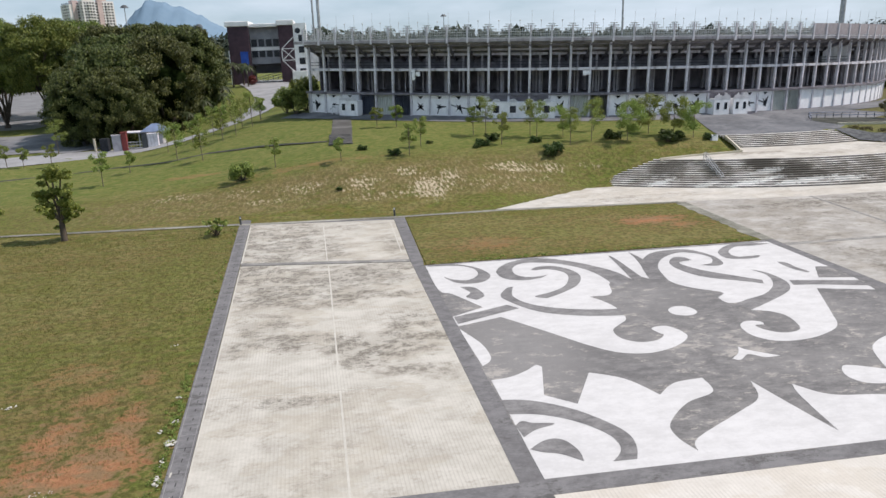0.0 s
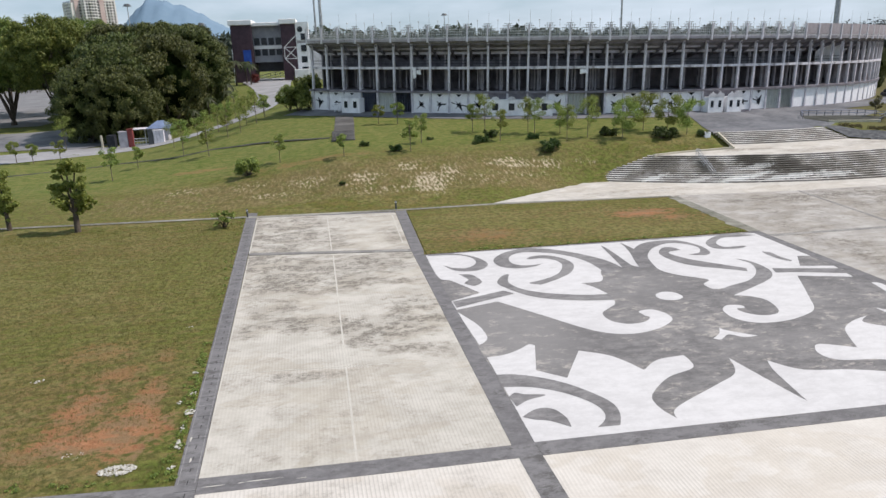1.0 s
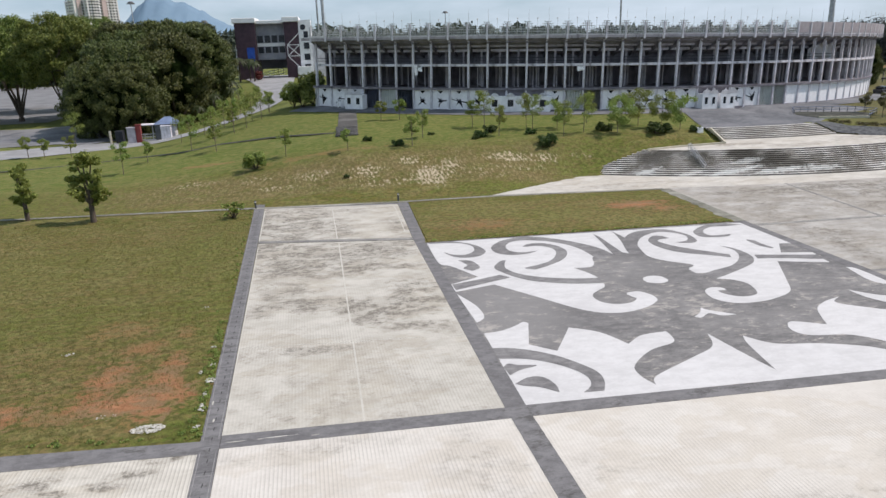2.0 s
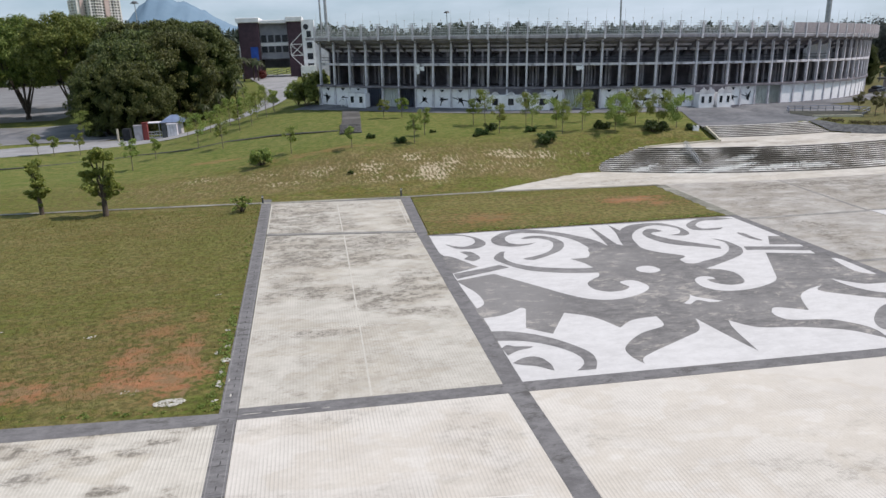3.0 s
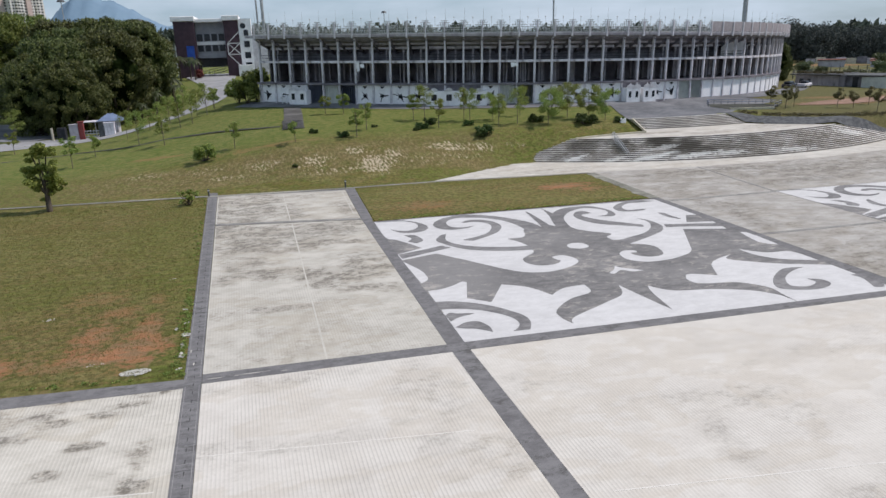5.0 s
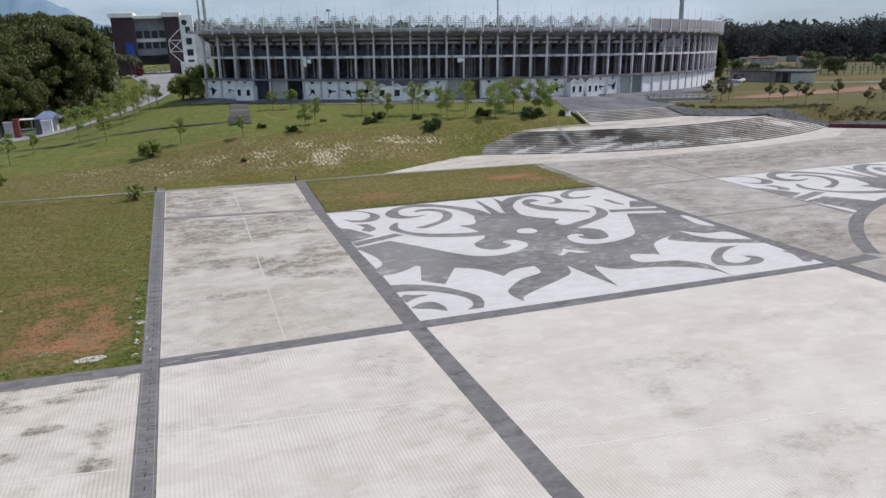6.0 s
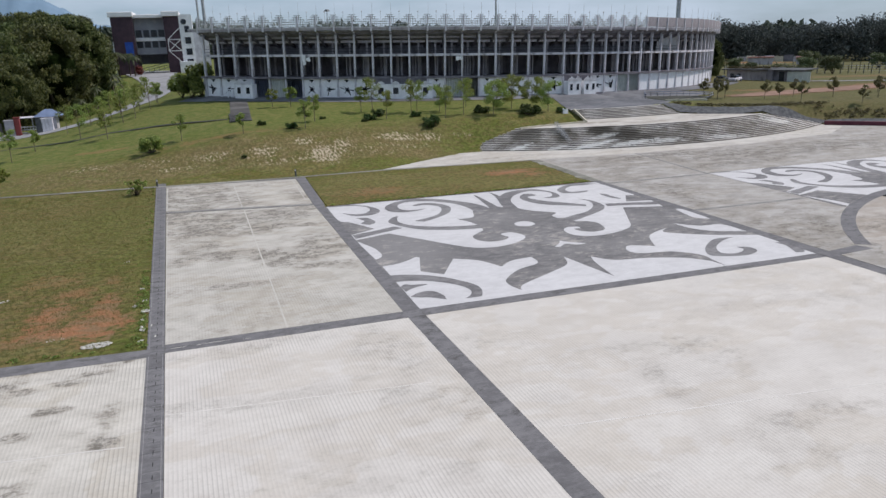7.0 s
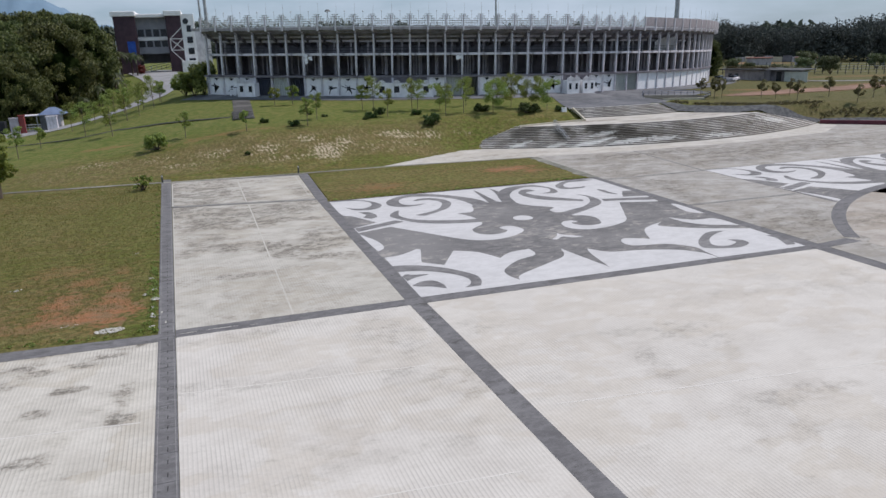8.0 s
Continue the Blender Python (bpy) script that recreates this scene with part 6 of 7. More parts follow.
def big_tree(seed, height, spread, leaf_mat, label, clear=0.3, count=9000, size=0.42, stems=1, sprays=300):
    """Broad spreading tree: forked trunk and a lumpy crown of many flat drooping sprays."""
    rnd = random.Random(seed)
    ob = thing("tree", label, "tree", "big trees")
    blobs, ends = [], []
    low = 0.56 if stems == 1 else 0.80
    for k in range(sprays):
        a, u = rnd.uniform(0, 6.283), rnd.random() ** 0.85
        z = height * (clear + (0.95 - clear) * u)
        lim = spread * (math.sqrt(max(0.05, 1 - ((u - 0.42) / 0.60) ** 2)) if u > 0.42 else low + (1 - low) * u / 0.42)
        lim *= 1 + 0.30 * noise.noise((2.2 * math.cos(a) + seed, 2.2 * math.sin(a), z * 0.22))
        q = rnd.uniform(0.80, 1.0) if rnd.random() < 0.78 else rnd.uniform(0.2, 0.8)
        r = spread * rnd.uniform(0.07, 0.19)
        blobs.append((lim * q * math.cos(a), lim * q * math.sin(a), z + 0.05 * height * noise.noise((a * 2, u * 3, seed)), r, r, r * rnd.uniform(0.45, 0.75)))
    for bl in rnd.sample(blobs, 12):
        ends.append((bl[0] * 0.75, bl[1] * 0.75, bl[2]))
    bm = bmesh.new()
    if stems == 1:
        fork = height * clear * 0.55
        tube(bm, (0, 0, -0.4), (0, 0, fork), height * 0.026, height * 0.02, 9, caps=False)
        limbs(bm, (0, 0, fork), ends, height * 0.015, spread * 0.08, seed)
    else:
        tube(bm, (0, 0, -0.4), (0, 0, 1.0), height * 0.028, height * 0.024, 9, caps=False)
        for k in range(stems):
            a = 6.283 * k / stems + rnd.uniform(-0.3, 0.3)
            tip = (spread * 0.36 * math.cos(a), spread * 0.36 * math.sin(a), height * (clear + 0.12))
            limbs(bm, (0, 0, 0.8), [tip], height * 0.012, 0.35, seed + k)
            limbs(bm, tip, ends[2 * k:2 * k + 2], height * 0.006, 0.4, seed + 40 + k)
    part("trunk", bm, BARK, ob, smooth=True)
    v, f = leaf_cloud(blobs, count, size, seed, 0.2, 1.0, 1.8, 0.85)
    part("crown", mesh_from("crown", v, f, leaf_mat), leaf_mat, ob)
    # Lumpy core added so gaps in the leaves read as deep shade.
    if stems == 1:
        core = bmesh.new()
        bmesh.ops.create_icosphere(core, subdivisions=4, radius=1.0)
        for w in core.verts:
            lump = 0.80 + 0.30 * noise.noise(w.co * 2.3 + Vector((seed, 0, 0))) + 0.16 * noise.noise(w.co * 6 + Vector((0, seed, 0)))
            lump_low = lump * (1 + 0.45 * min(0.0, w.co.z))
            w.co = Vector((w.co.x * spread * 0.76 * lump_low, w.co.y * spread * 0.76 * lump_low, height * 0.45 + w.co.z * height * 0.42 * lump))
        part("crown_shade_core", core, CROWN_SHADE, ob, "near-black core standing for shade in the crown", smooth=True)
    return ob


def plant(proto, x, y, turn, scale=1.0, lift=-0.05, tall=1.0):
    ob = copy_thing(proto, Matrix.Identity(4))
    ob.matrix_basis = pose(x, y, land(x, y) + lift, 0, 0, turn) @ Matrix.Diagonal((scale, scale, scale * tall, 1))
    return ob


def place_first(ob, x, y, turn=0, scale=1.0, lift=-0.05):
    ob.matrix_basis = pose(x, y, land(x, y) + lift, 0, 0, turn) @ Matrix.Diagonal((scale, scale, scale, 1))
    return ob


dense_a = big_tree(3, 19.0, 8.6, BIG_LEAF, "broad dark green tree with a dense domed crown", 0.02, 66000, 0.31)
dense_b = big_tree(8, 19.4, 8.2, BIG_LEAF, "broad dark green tree with a dense domed crown", 0.03, 66000, 0.31)
light_a = big_tree(15, 25.0, 9.4, LIGHT_LEAF, "tall spreading tree with olive green leaves and bare forked trunk", 0.34, 36000, 0.37, 5, 220)
place_first(dense_a, -45.6, 119.5, 0, 0.93)
place_first(dense_b, -38.4, 125.0, 70, 0.97)
place_first(light_a, -67.5, 150.0, 20)
for x, y, t, s in ((-44.0, 113.0, 210, 0.74), (-50.6, 116.0, 330, 0.72), (-50.8, 123.5, 130, 0.80), (-48.4, 131, 130, 1.0), (-35.6, 137.5, 200, 0.97), (-43, 140, 20, 1.03), (-51, 143, 250, 1.05), (-36.5, 148, 320, 0.92), (-58, 152, 60, 1.0), (-39.5, 155, 100, 0.9)):
    plant(dense_a if int(t) % 20 else dense_b, x, y, t, s)
for x, y, t, s in ((-82, 160, 140, 1.03), (-94, 152, 200, 1.0), (-64, 166, 300, 0.95), (-106, 172, 30, 1.05), (-80, 190, 90, 1.05), (-116, 196, 240, 1.08), (-98, 200, 10, 1.08), (-56, 186, 60, 0.75),
                   (-45, 178, 200, 0.6), (-135, 190, 100, 1.05), (-150, 230, 40, 1.05)):
    plant(light_a, x, y, t, s)


def sapling(seed, height, spread, label, mat=SAP_LEAF):
    """Young planted tree: thin stem, a few twigs, thin feathery crown."""
    rnd = random.Random(seed)
    ob = thing("sapling", label, "sapling", "young planted trees")
    bm = bmesh.new()
    tube(bm, (0, 0, -0.2), (0.05, 0, height * 0.55), 0.06, 0.045, 7, caps=False)
    tube(bm, (0.05, 0, height * 0.55), (0.0, 0.05, height * 0.95), 0.045, 0.015, 6, caps=False)
    blobs = []
    for k in range(13):
        z = height * rnd.uniform(0.42 if spread < 2 else 0.34, 0.97)
        q = spread * (1.05 - 0.6 * abs(z / height - 0.68) * 2) * rnd.uniform(0.3, 1.0)
        a = rnd.uniform(0, 6.283)
        e = (q * math.cos(a), q * math.sin(a), z)
        limbs(bm, (0, 0, z - height * 0.16), [e], 0.022, 0.06, seed + k, 5)
        r = spread * rnd.uniform(0.24, 0.42)
        blobs.append((*e, r, r, r * 0.75))
    part("stem", bm, TRUNK_PALE, ob, smooth=True)
    v, f = leaf_cloud(blobs, 1150 if spread < 2 else 3600, 0.17, seed, 0.1, 0.1, 1.0, 1.1)
    part("crown", mesh_from("crown", v, f, mat), mat, ob)
    return ob


saps = [sapling(21, 4.6, 1.25, "slender young tree with a thin light green crown"), sapling(22, 5.6, 1.7, "slender young tree with a thin light green crown"),
        sapling(23, 5.6, 2.7, "young tree with an airy light green crown"), sapling(24, 3.6, 1.0, "slender young tree with a thin light green crown"),
        sapling(25, 3.8, 1.1, "thin dry young tree with sparse dull leaves", DRY_LEAF)]
SAP_SPOTS = [(2, 37.0, 57.5, 0), (2, 35.4, 59.4, 70), (2, 28.6, 57.4, 120), (1, 21.5, 57.2, 40), (2, 22.3, 62.3, 200), (1, 18.5, 63.7, 90), (1, 19.2, 63.2, 10), (0, 14.0, 60.2, 33), (1, 13.4, 66.1, 150),
             (0, 12.0, 67.4, 260), (0, 4.4, 61.4, 10), (0, 2.6, 57.2, 100), (3, -5.1, 57.4, 210), (3, 0.3, 77.3, 300), (1, 27.3, 65.1, 20), (2, 33.1, 61.5, 330), (1, 31.4, 63.2, 30), (3, 2.9, 76.0, 80),
             (0, -12.6, 60.3, 50), (0, -33.0, 65.1, 10), (3, -31.8, 72.4, 20), (1, -26.7, 76.5, 75), (0, -22.6, 72.0, 190), (1, -30.3, 87.9, 44), (1, -24.5, 94.4, 160), (0, -23.2, 95.6, 20), (3, -50.9, 88.6, 70),
             (0, -46.8, 88.0, 10), (1, -51.4, 104.0, 33), (3, -53.7, 89.9, 250), (0, -27.5, 92.5, 10), (1, -24.0, 112, 60), (2, -14.2, 112, 0), (0, -17.5, 98.5, 120), 
             (1, 24.6, 58.6, 15), (1, -20.2, 87.6, 30), (1, -18.2, 92.4, 140), (1, -19.9, 93.6, 250), (0, -17.2, 96.4, 80), (0, -21.8, 85.1, 190), (1, -24.8, 83.7, 300)]
used, sap_rnd = set(), random.Random(12)
for kind, x, y, t in SAP_SPOTS:
    (plant if kind in used else place_first)(saps[kind], x, y, t, (0.66 if kind == 2 else 0.78 if x < -10 else 0.72) + 0.22 * sap_rnd.random())
    used.add(kind)
for kind, x, y, t, s in ((4, 70.8, 67.2, 0, 0.85), (4, 70.0, 62.6, 50, 0.95), (4, 72.8, 64.2, 90, 0.9), (4, 78.6, 61.6, 10, 0.85), (4, 80.4, 60.3, 130, 0.75), (4, 87.1, 64.3, 10, 0.8), (4, 81.3, 56.6, 20, 0.9), (4, 92.2, 60.8, 200, 0.95),
                         (4, 88.0, 51.2, 10, 0.8), (4, 98.0, 57.1, 40, 1.0), (4, 104.0, 60.0, 70, 0.9), (4, 108.0, 66.0, 0, 0.8)):
    (plant if kind in used else place_first)(saps[kind], x, y, t, s)
    used.add(kind)


def bush(seed, r, label, count=900, size=0.2, mat=BUSH_LEAF, tall=0.8, tight=0.5):
    rnd = random.Random(seed)
    ob = thing("bush", label, "bush", "bushes")
    blobs = [(r * (1.1 - tight) * rnd.uniform(-1, 1), r * (1.1 - tight) * rnd.uniform(-1, 1), r * tall * rnd.uniform(0.35, 1.0), r * tight, r * tight, r * tight * 0.84) for _ in range(8 if tight > 0.4 else 15)]
    bm = bmesh.new()
    limbs(bm, (0, 0, -0.1), [bl[:3] for bl in blobs], 0.05, 0.1, seed, 5)
    part("stems", bm, BARK, ob)
    v, f = leaf_cloud(blobs, count, size, seed, 0.3)
    part("leaves", mesh_from("leaves", v, f, mat), mat, ob)
    return ob


bush_a = bush(31, 0.85, "low rounded dark green bush on the lawn", 800, 0.2, BUSH_LEAF, 0.85, 0.36)
bush_b = bush(32, 1.35, "yellow-green rounded shrub on the grassy bank", 1300, 0.24, SAP_LEAF, 1.25, 0.34)
bush_c = bush(33, 1.15, "low open green shrub at the lawn's edge", 300, 0.24, SAP_LEAF, 1.25, 0.20)
tower_bush = bush(34, 2.6, "large green bush beside the stadium's end", 2600, 0.34, LIGHT_LEAF, 1.5, 0.33)
place_first(bush_a, 27.3, 59.4, 0, 1.25)
place_first(bush_b, -16.1, 57.9)
place_first(bush_c, -16.6, 41.0)
place_first(tower_bush, -11.6, 96.5, 0, 0.95)
plant(tower_bush, -13.2, 99.4, 120, 0.8)
plant(tower_bush, -10.0, 99.5, 200, 1.1, tall=1.2)
for x, y, t, s in ((33.3, 56.6, 20, 1.5), (34.6, 57.2, 90, 1.1), (19.2, 55.3, 200, 1.3), (18.2, 55.0, 10, 0.8), (11.4, 60.0, 30, 1.0), (13.4, 62.9, 70, 1.1), (18.0, 60.2, 10, 0.85), (0.9, 57.9, 100, 0.9), (-2.6, 62.5, 10, 0.7),
                   (10.6, 58.9, 140, 0.5), (5.6, 63.0, 33, 0.5), (-5.6, 50.5, 0, 0.4), (4.0, 66.0, 0, 0.45), (38.6, 56.9, 10, 0.8)):
    plant(bush_a, x, y, t, s)


def knobbly_tree(seed, height, label):
    """Low tree with a thick forked trunk and leaves in tufts at the limb ends."""
    rnd = random.Random(seed)
    ob = thing("tree", label, "tree", "knobbly trees")
    bm = bmesh.new()
    tube(bm, (0, 0, -0.2), (0.05, 0, height * 0.28), 0.30, 0.23, 9, caps=False)
    fork = (0.05, 0, height * 0.27)
    ends = [(-1.15, 0.2, height * 0.62), (0.95, -0.2, height * 0.52), (-0.75, 0.4, height * 0.84), (0.65, 0.1, height * 0.88), (1.1, 0.3, height * 0.38), (-1.05, -0.3, height * 0.44), (0.0, -0.1, height * 0.95), (0.9, -0.5, height * 0.70)]
    limbs(bm, fork, ends, 0.14, 0.14, seed, 8)
    part("trunk", bm, BARK, ob, smooth=True)
    blobs = []
    for e in ends:
        for _ in range(6):
            r = rnd.uniform(0.26, 0.48)
            blobs.append((e[0] + rnd.uniform(-0.6, 0.6), e[1] + rnd.uniform(-0.6, 0.6), e[2] + rnd.uniform(-0.4, 0.4), r, r, r * 0.6))
    for e in ends:
        blobs.append((e[0] * 0.62, e[1] * 0.62, fork[2] + (e[2] - fork[2]) * 0.62, 0.42, 0.42, 0.34))
    blobs += [(-0.35, 0, height * 0.2, 0.26, 0.26, 0.2), (0.4, 0, height * 0.28, 0.3, 0.3, 0.2)]
    v, f = leaf_cloud(blobs, 5000, 0.25, seed, 0.2, 0.1, 0.6, 0.8)
    part("crown", mesh_from("crown", v, f, KNOB_LEAF), KNOB_LEAF, ob)
    return ob


knob = knobbly_tree(41, 6.7, "gnarled low tree with tufts of broad leaves on the lawn")
place_first(knob, -30.0, 43.0)
plant(knob, -36.9, 45.6, 130, 0.82)


def palm(seed, height, label, mat=PALM_LEAF):
    rnd = random.Random(seed)
    ob = thing("palm", label, "palm", "palms")
    bm = bmesh.new()
    tube(bm, (0, 0, -0.2), (0.1, 0, height), 0.16, 0.11, 8, caps=False)
    part("trunk", bm, BARK, ob, smooth=True)
    for k in range(13):
        a, up = k * 2.4, rnd.uniform(0.2, 1.0)
        verts, faces = [], []
        for s in range(7):
            u = s / 6
            x, z = 2.1 * u, height + up * 1.5 * u - 2.3 * u * u
            w = 0.34 * math.sin(math.pi * min(1, u * 0.9 + 0.12))
            verts += [(x * math.cos(a) - w * math.sin(a), x * math.sin(a) + w * math.cos(a), z - 0.12), (x * math.cos(a), x * math.sin(a), z), (x * math.cos(a) + w * math.sin(a), x * math.sin(a) - w * math.cos(a), z - 0.12)]
        for s in range(6):
            faces += [(3 * s, 3 * s + 3, 3 * s + 4, 3 * s + 1), (3 * s + 1, 3 * s + 4, 3 * s + 5, 3 * s + 2)]
        part("frond", mesh_from("frond", verts, faces, mat), mat, ob)
    return ob


palm_a = palm(51, 4.2, "small palm with drooping fronds near the road")
place_first(palm_a, -31.0, 126.5)
for x, y, t, s in ((-27.5, 130, 40, 1.0), (-33, 120, 80, 0.8), (-28.5, 136, 130, 1.2), (-31.2, 146, 10, 1.3), (-30.4, 170, 60, 1.4), (-28.0, 172, 0, 1.3), (-26.5, 168, 0, 1.2)):
    plant(palm_a, x, y, t, s)
red_shrub = bush(35, 1.6, "red-leaved shrub before the office building", 900, 0.3, RED_LEAF, 1.2)
place_first(red_shrub, -26.2, 172.5)


def forest_mesh(name, spots, seed, mat, size=1.6, per=130):
    """Many crowns joined: a far wood."""
    vs, fs = [], []
    rng = np.random.default_rng(seed)
    for x, y, z, h, r in spots:
        blobs = [(x + r * 0.5 * rng.normal(), y + r * 0.5 * rng.normal(), z + h * (0.06 + 0.74 * rng.random()), r * 0.75, r * 0.75, h * 0.2) for _ in range(7)]
        v, f = leaf_cloud(blobs, per, size, int(rng.integers(1e6)), 0.35)
        k = len(vs)
        vs += v
        fs += [[i + k for i in q] for q in f]
    return mesh_from(name, vs, fs, mat)


rng = np.random.default_rng(77)
spots = []
for _ in range(620):
    a = radians(rng.uniform(14, 62))
    d = 385 + 95 * rng.random() ** 1.3
    spots.append((-8 + d * math.sin(a), -35 + d * math.cos(a), 0.5, (19.4 + 1.6 * math.sin(a * 31) + rng.uniform(-2.2, 2.2)) * (0.9 + 0.0006 * (d - 385)), rng.uniform(4.0, 6.6)))
tagged(new("forest", forest_mesh("forest", spots, 5, FOREST_LEAF, 0.95, 380)), "dense dark green wood on the horizon, tinted with haze", "forest", kind="stuff")
spots = []
for _ in range(760):
    deg = rng.uniform(-52, 44)
    a, d = radians(deg), rng.uniform(440, 520)
    tall = line(deg, (-50, 27), (3, 28.5), (9, 27), (14, 25.5), (18.5, 23.0), (28, 20.5), (34, 18), (45, 17.5))
    spots.append((-8 + d * math.sin(a), -35 + d * math.cos(a), 1.0, tall * rng.uniform(0.84, 1.04), rng.uniform(5, 8)))
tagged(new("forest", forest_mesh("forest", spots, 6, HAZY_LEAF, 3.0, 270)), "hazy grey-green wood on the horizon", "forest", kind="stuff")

# rough weeds along the edge of the field, above the gravel
rng = np.random.default_rng(15)
weeds = []
edge_line = [(59.8, 59.8), (61.2, 57.4), (63.4, 55.3), (67.1, 52.8), (71.1, 51.4), (76.8, 50.8), (81.1, 50.9), (86.1, 47.3), (92.2, 42.1), (114.4, 23.9)]
for (xa, ya), (xb, yb) in zip(edge_line, edge_line[1:]):
    for _ in range(int(13 * math.hypot(xb - xa, yb - ya))):
        u, w = rng.random(), 2.6 * rng.random() ** 0.8
        x, y = xa + (xb - xa) * u + w * 0.45, ya + (yb - ya) * u + w * 0.85
        r = rng.uniform(0.08, 0.28)
        weeds.append((x, y, land(x, y) + r * 0.5, r * 1.5, r, r * rng.uniform(0.6, 1.3)))
v, f = leaf_cloud(weeds, 16000, 0.14, 44, 0.2)
tagged(new("weeds", mesh_from("weeds", v, f, WEED_LEAF)), "rough dark weeds along the field's edge", "weeds", kind="stuff")

# short grass tufts on the nearest lawn
rng = np.random.default_rng(9)
tv, tf = [], []
k = 0
for _ in range(26000):
    x, y = rng.uniform(-40, -12.4), rng.uniform(-0.2, 43.5)
    if x > left_out(y) - 0.03 or y < 0.2 - 0.09 * (x + 12.8):
        continue
    if ((x + 15.4) / 2.8) ** 2 + ((y - 2.6) / 1.8) ** 2 < 1 and rng.random() < 0.85:
        continue
    for _ in range(3):
        a, h = rng.uniform(0, 6.283), rng.uniform(0.03, 0.09)
        dx, dy, w = math.cos(a) * h * 0.7, math.sin(a) * h * 0.7, 0.016
        px, py = x + rng.normal() * 0.05, y + rng.normal() * 0.05
        tv += [(px - dy / h * w, py + dx / h * w, -0.03), (px + dy / h * w, py - dx / h * w, -0.03), (px + dx, py + dy, h)]
        tf.append((k, k + 1, k + 2))
        k += 3
tagged(new("grass_tufts", mesh_from("grass_tufts", tv, tf, TURF)), "short uneven grass tufts on the lawn", "grass", kind="stuff")

# broken concrete crumbs and a washed-out heap along the band
rnd = random.Random(4)


def crumb_heap(x, y, w, d, count, size, label):
    """A low spread of angular pale crumbs on the ground."""
    bm = bmesh.new()
    for _ in range(count):
        a, q = rnd.uniform(0, 6.283), math.sqrt(rnd.random())
        s = size * rnd.uniform(0.4, 1.0)
        m = Matrix.Translation((w * q * math.cos(a), d * q * math.sin(a), s * 0.12)) @ Matrix.Rotation(rnd.uniform(0, 6.283), 4, "Z") @ Matrix.Rotation(rnd.uniform(-0.5, 0.5), 4, "X") @ Matrix.Diagonal((s, s * rnd.uniform(0.5, 0.9), s * 0.35, 1))
        made = bmesh.ops.create_icosphere(bm, subdivisions=1, radius=0.6, matrix=m)
        for v in made["verts"]:
            v.co += Vector((rnd.uniform(-1, 1), rnd.uniform(-1, 1), rnd.uniform(-0.5, 0.5))) * s * 0.14
    ob = new("rubble", mesh_of("rubble", bm, LITTER))
    ob.matrix_basis = pose(x, y, 0.005, 0, 0, rnd.uniform(-25, 25))
    return tagged(ob, label, "rubble", "rubble")


crumb_heap(-15.2, 1.45, 0.72, 0.36, 260, 0.10, "spread of pale broken concrete on the grass")
for x, y, w, d, k, size in ((-13.2, 2.9, 0.16, 0.35, 20, 0.16), (-13.25, 5.6, 0.2, 0.25, 14, 0.2), (-13.15, 1.2, 0.12, 0.12, 8, 0.12), (-13.7, 9.7, 0.16, 0.12, 7, 0.14), (-13.9, 6.6, 0.18, 0.14, 8, 0.12), (-13.3, 4.2, 0.12, 0.3, 10, 0.12),
                         (-15.2, 16.1, 0.22, 0.1, 8, 0.12), (-21.4, 10.4, 0.45, 0.14, 16, 0.13), (-26.9, 12.4, 0.1, 0.08, 4, 0.14), (-13.4, 7.4, 0.14, 0.2, 8, 0.12), (-17.3, 2.9, 0.5, 0.3, 14, 0.08)):
    crumb_heap(x, y, w, d, k, size, "pale crumbs of broken concrete on the grass")
# green weeds in the joint between band and lawn
rng = np.random.default_rng(23)
tufts = []
for _ in range(120):
    y = rng.uniform(0.3, 43) if rng.random() < 0.4 else rng.uniform(0.3, 12)
    r = rng.uniform(0.04, 0.13)
    tufts.append((left_out(y) - 0.1 - abs(rng.normal()) * 0.28, y, r * 0.4, r * 1.2, r * 1.4, r * 0.6))
for _ in range(70):
    x, r = rng.uniform(-40, -13), rng.uniform(0.05, 0.15)
    tufts.append((x, 0.25 - 0.092 * (x + 12.8) + abs(rng.normal()) * 0.2, r * 0.4, r * 1.3, r, r * 0.5))
for _ in range(110):
    x, r = rng.uniform(0.6, 26.3), rng.uniform(0.06, 0.16)
    tufts.append((x, 27.3 - 0.017 * x + abs(rng.normal()) * 0.25, r * 0.4, r * 1.3, r, r * 0.5))
v, f = leaf_cloud(tufts, 7000, 0.07, 71, 0.2)
tagged(new("weeds", mesh_from("weeds", v, f, SAP_LEAF)), "green weeds growing along the paved bands", "weeds", kind="stuff")

# bollard lights at the slab's far corners
for x, y in ((-14.9, 44.2), (-0.55, 43.6)):
    ob = thing("bollard_light", "short black bollard light at the plaza's edge", "bollard", "bollards", at=(x, y, 0))
    bm = bmesh.new()
    tube(bm, (0, 0, -0.05), (0, 0, 0.62), 0.09, 0.09, 12)
    part("post", bm, DARK_STEEL, ob)
    bm = bmesh.new()
    tube(bm, (0, 0, 0.63), (0, 0, 0.74), 0.075, 0.075, 12)
    part("lamp", bm, WHITE_WALL, ob)
    bm = bmesh.new()
    tube(bm, (0, 0, 0.74), (0, 0, 0.80), 0.11, 0.09, 12)
    part("cap", bm, DARK_STEEL, ob)

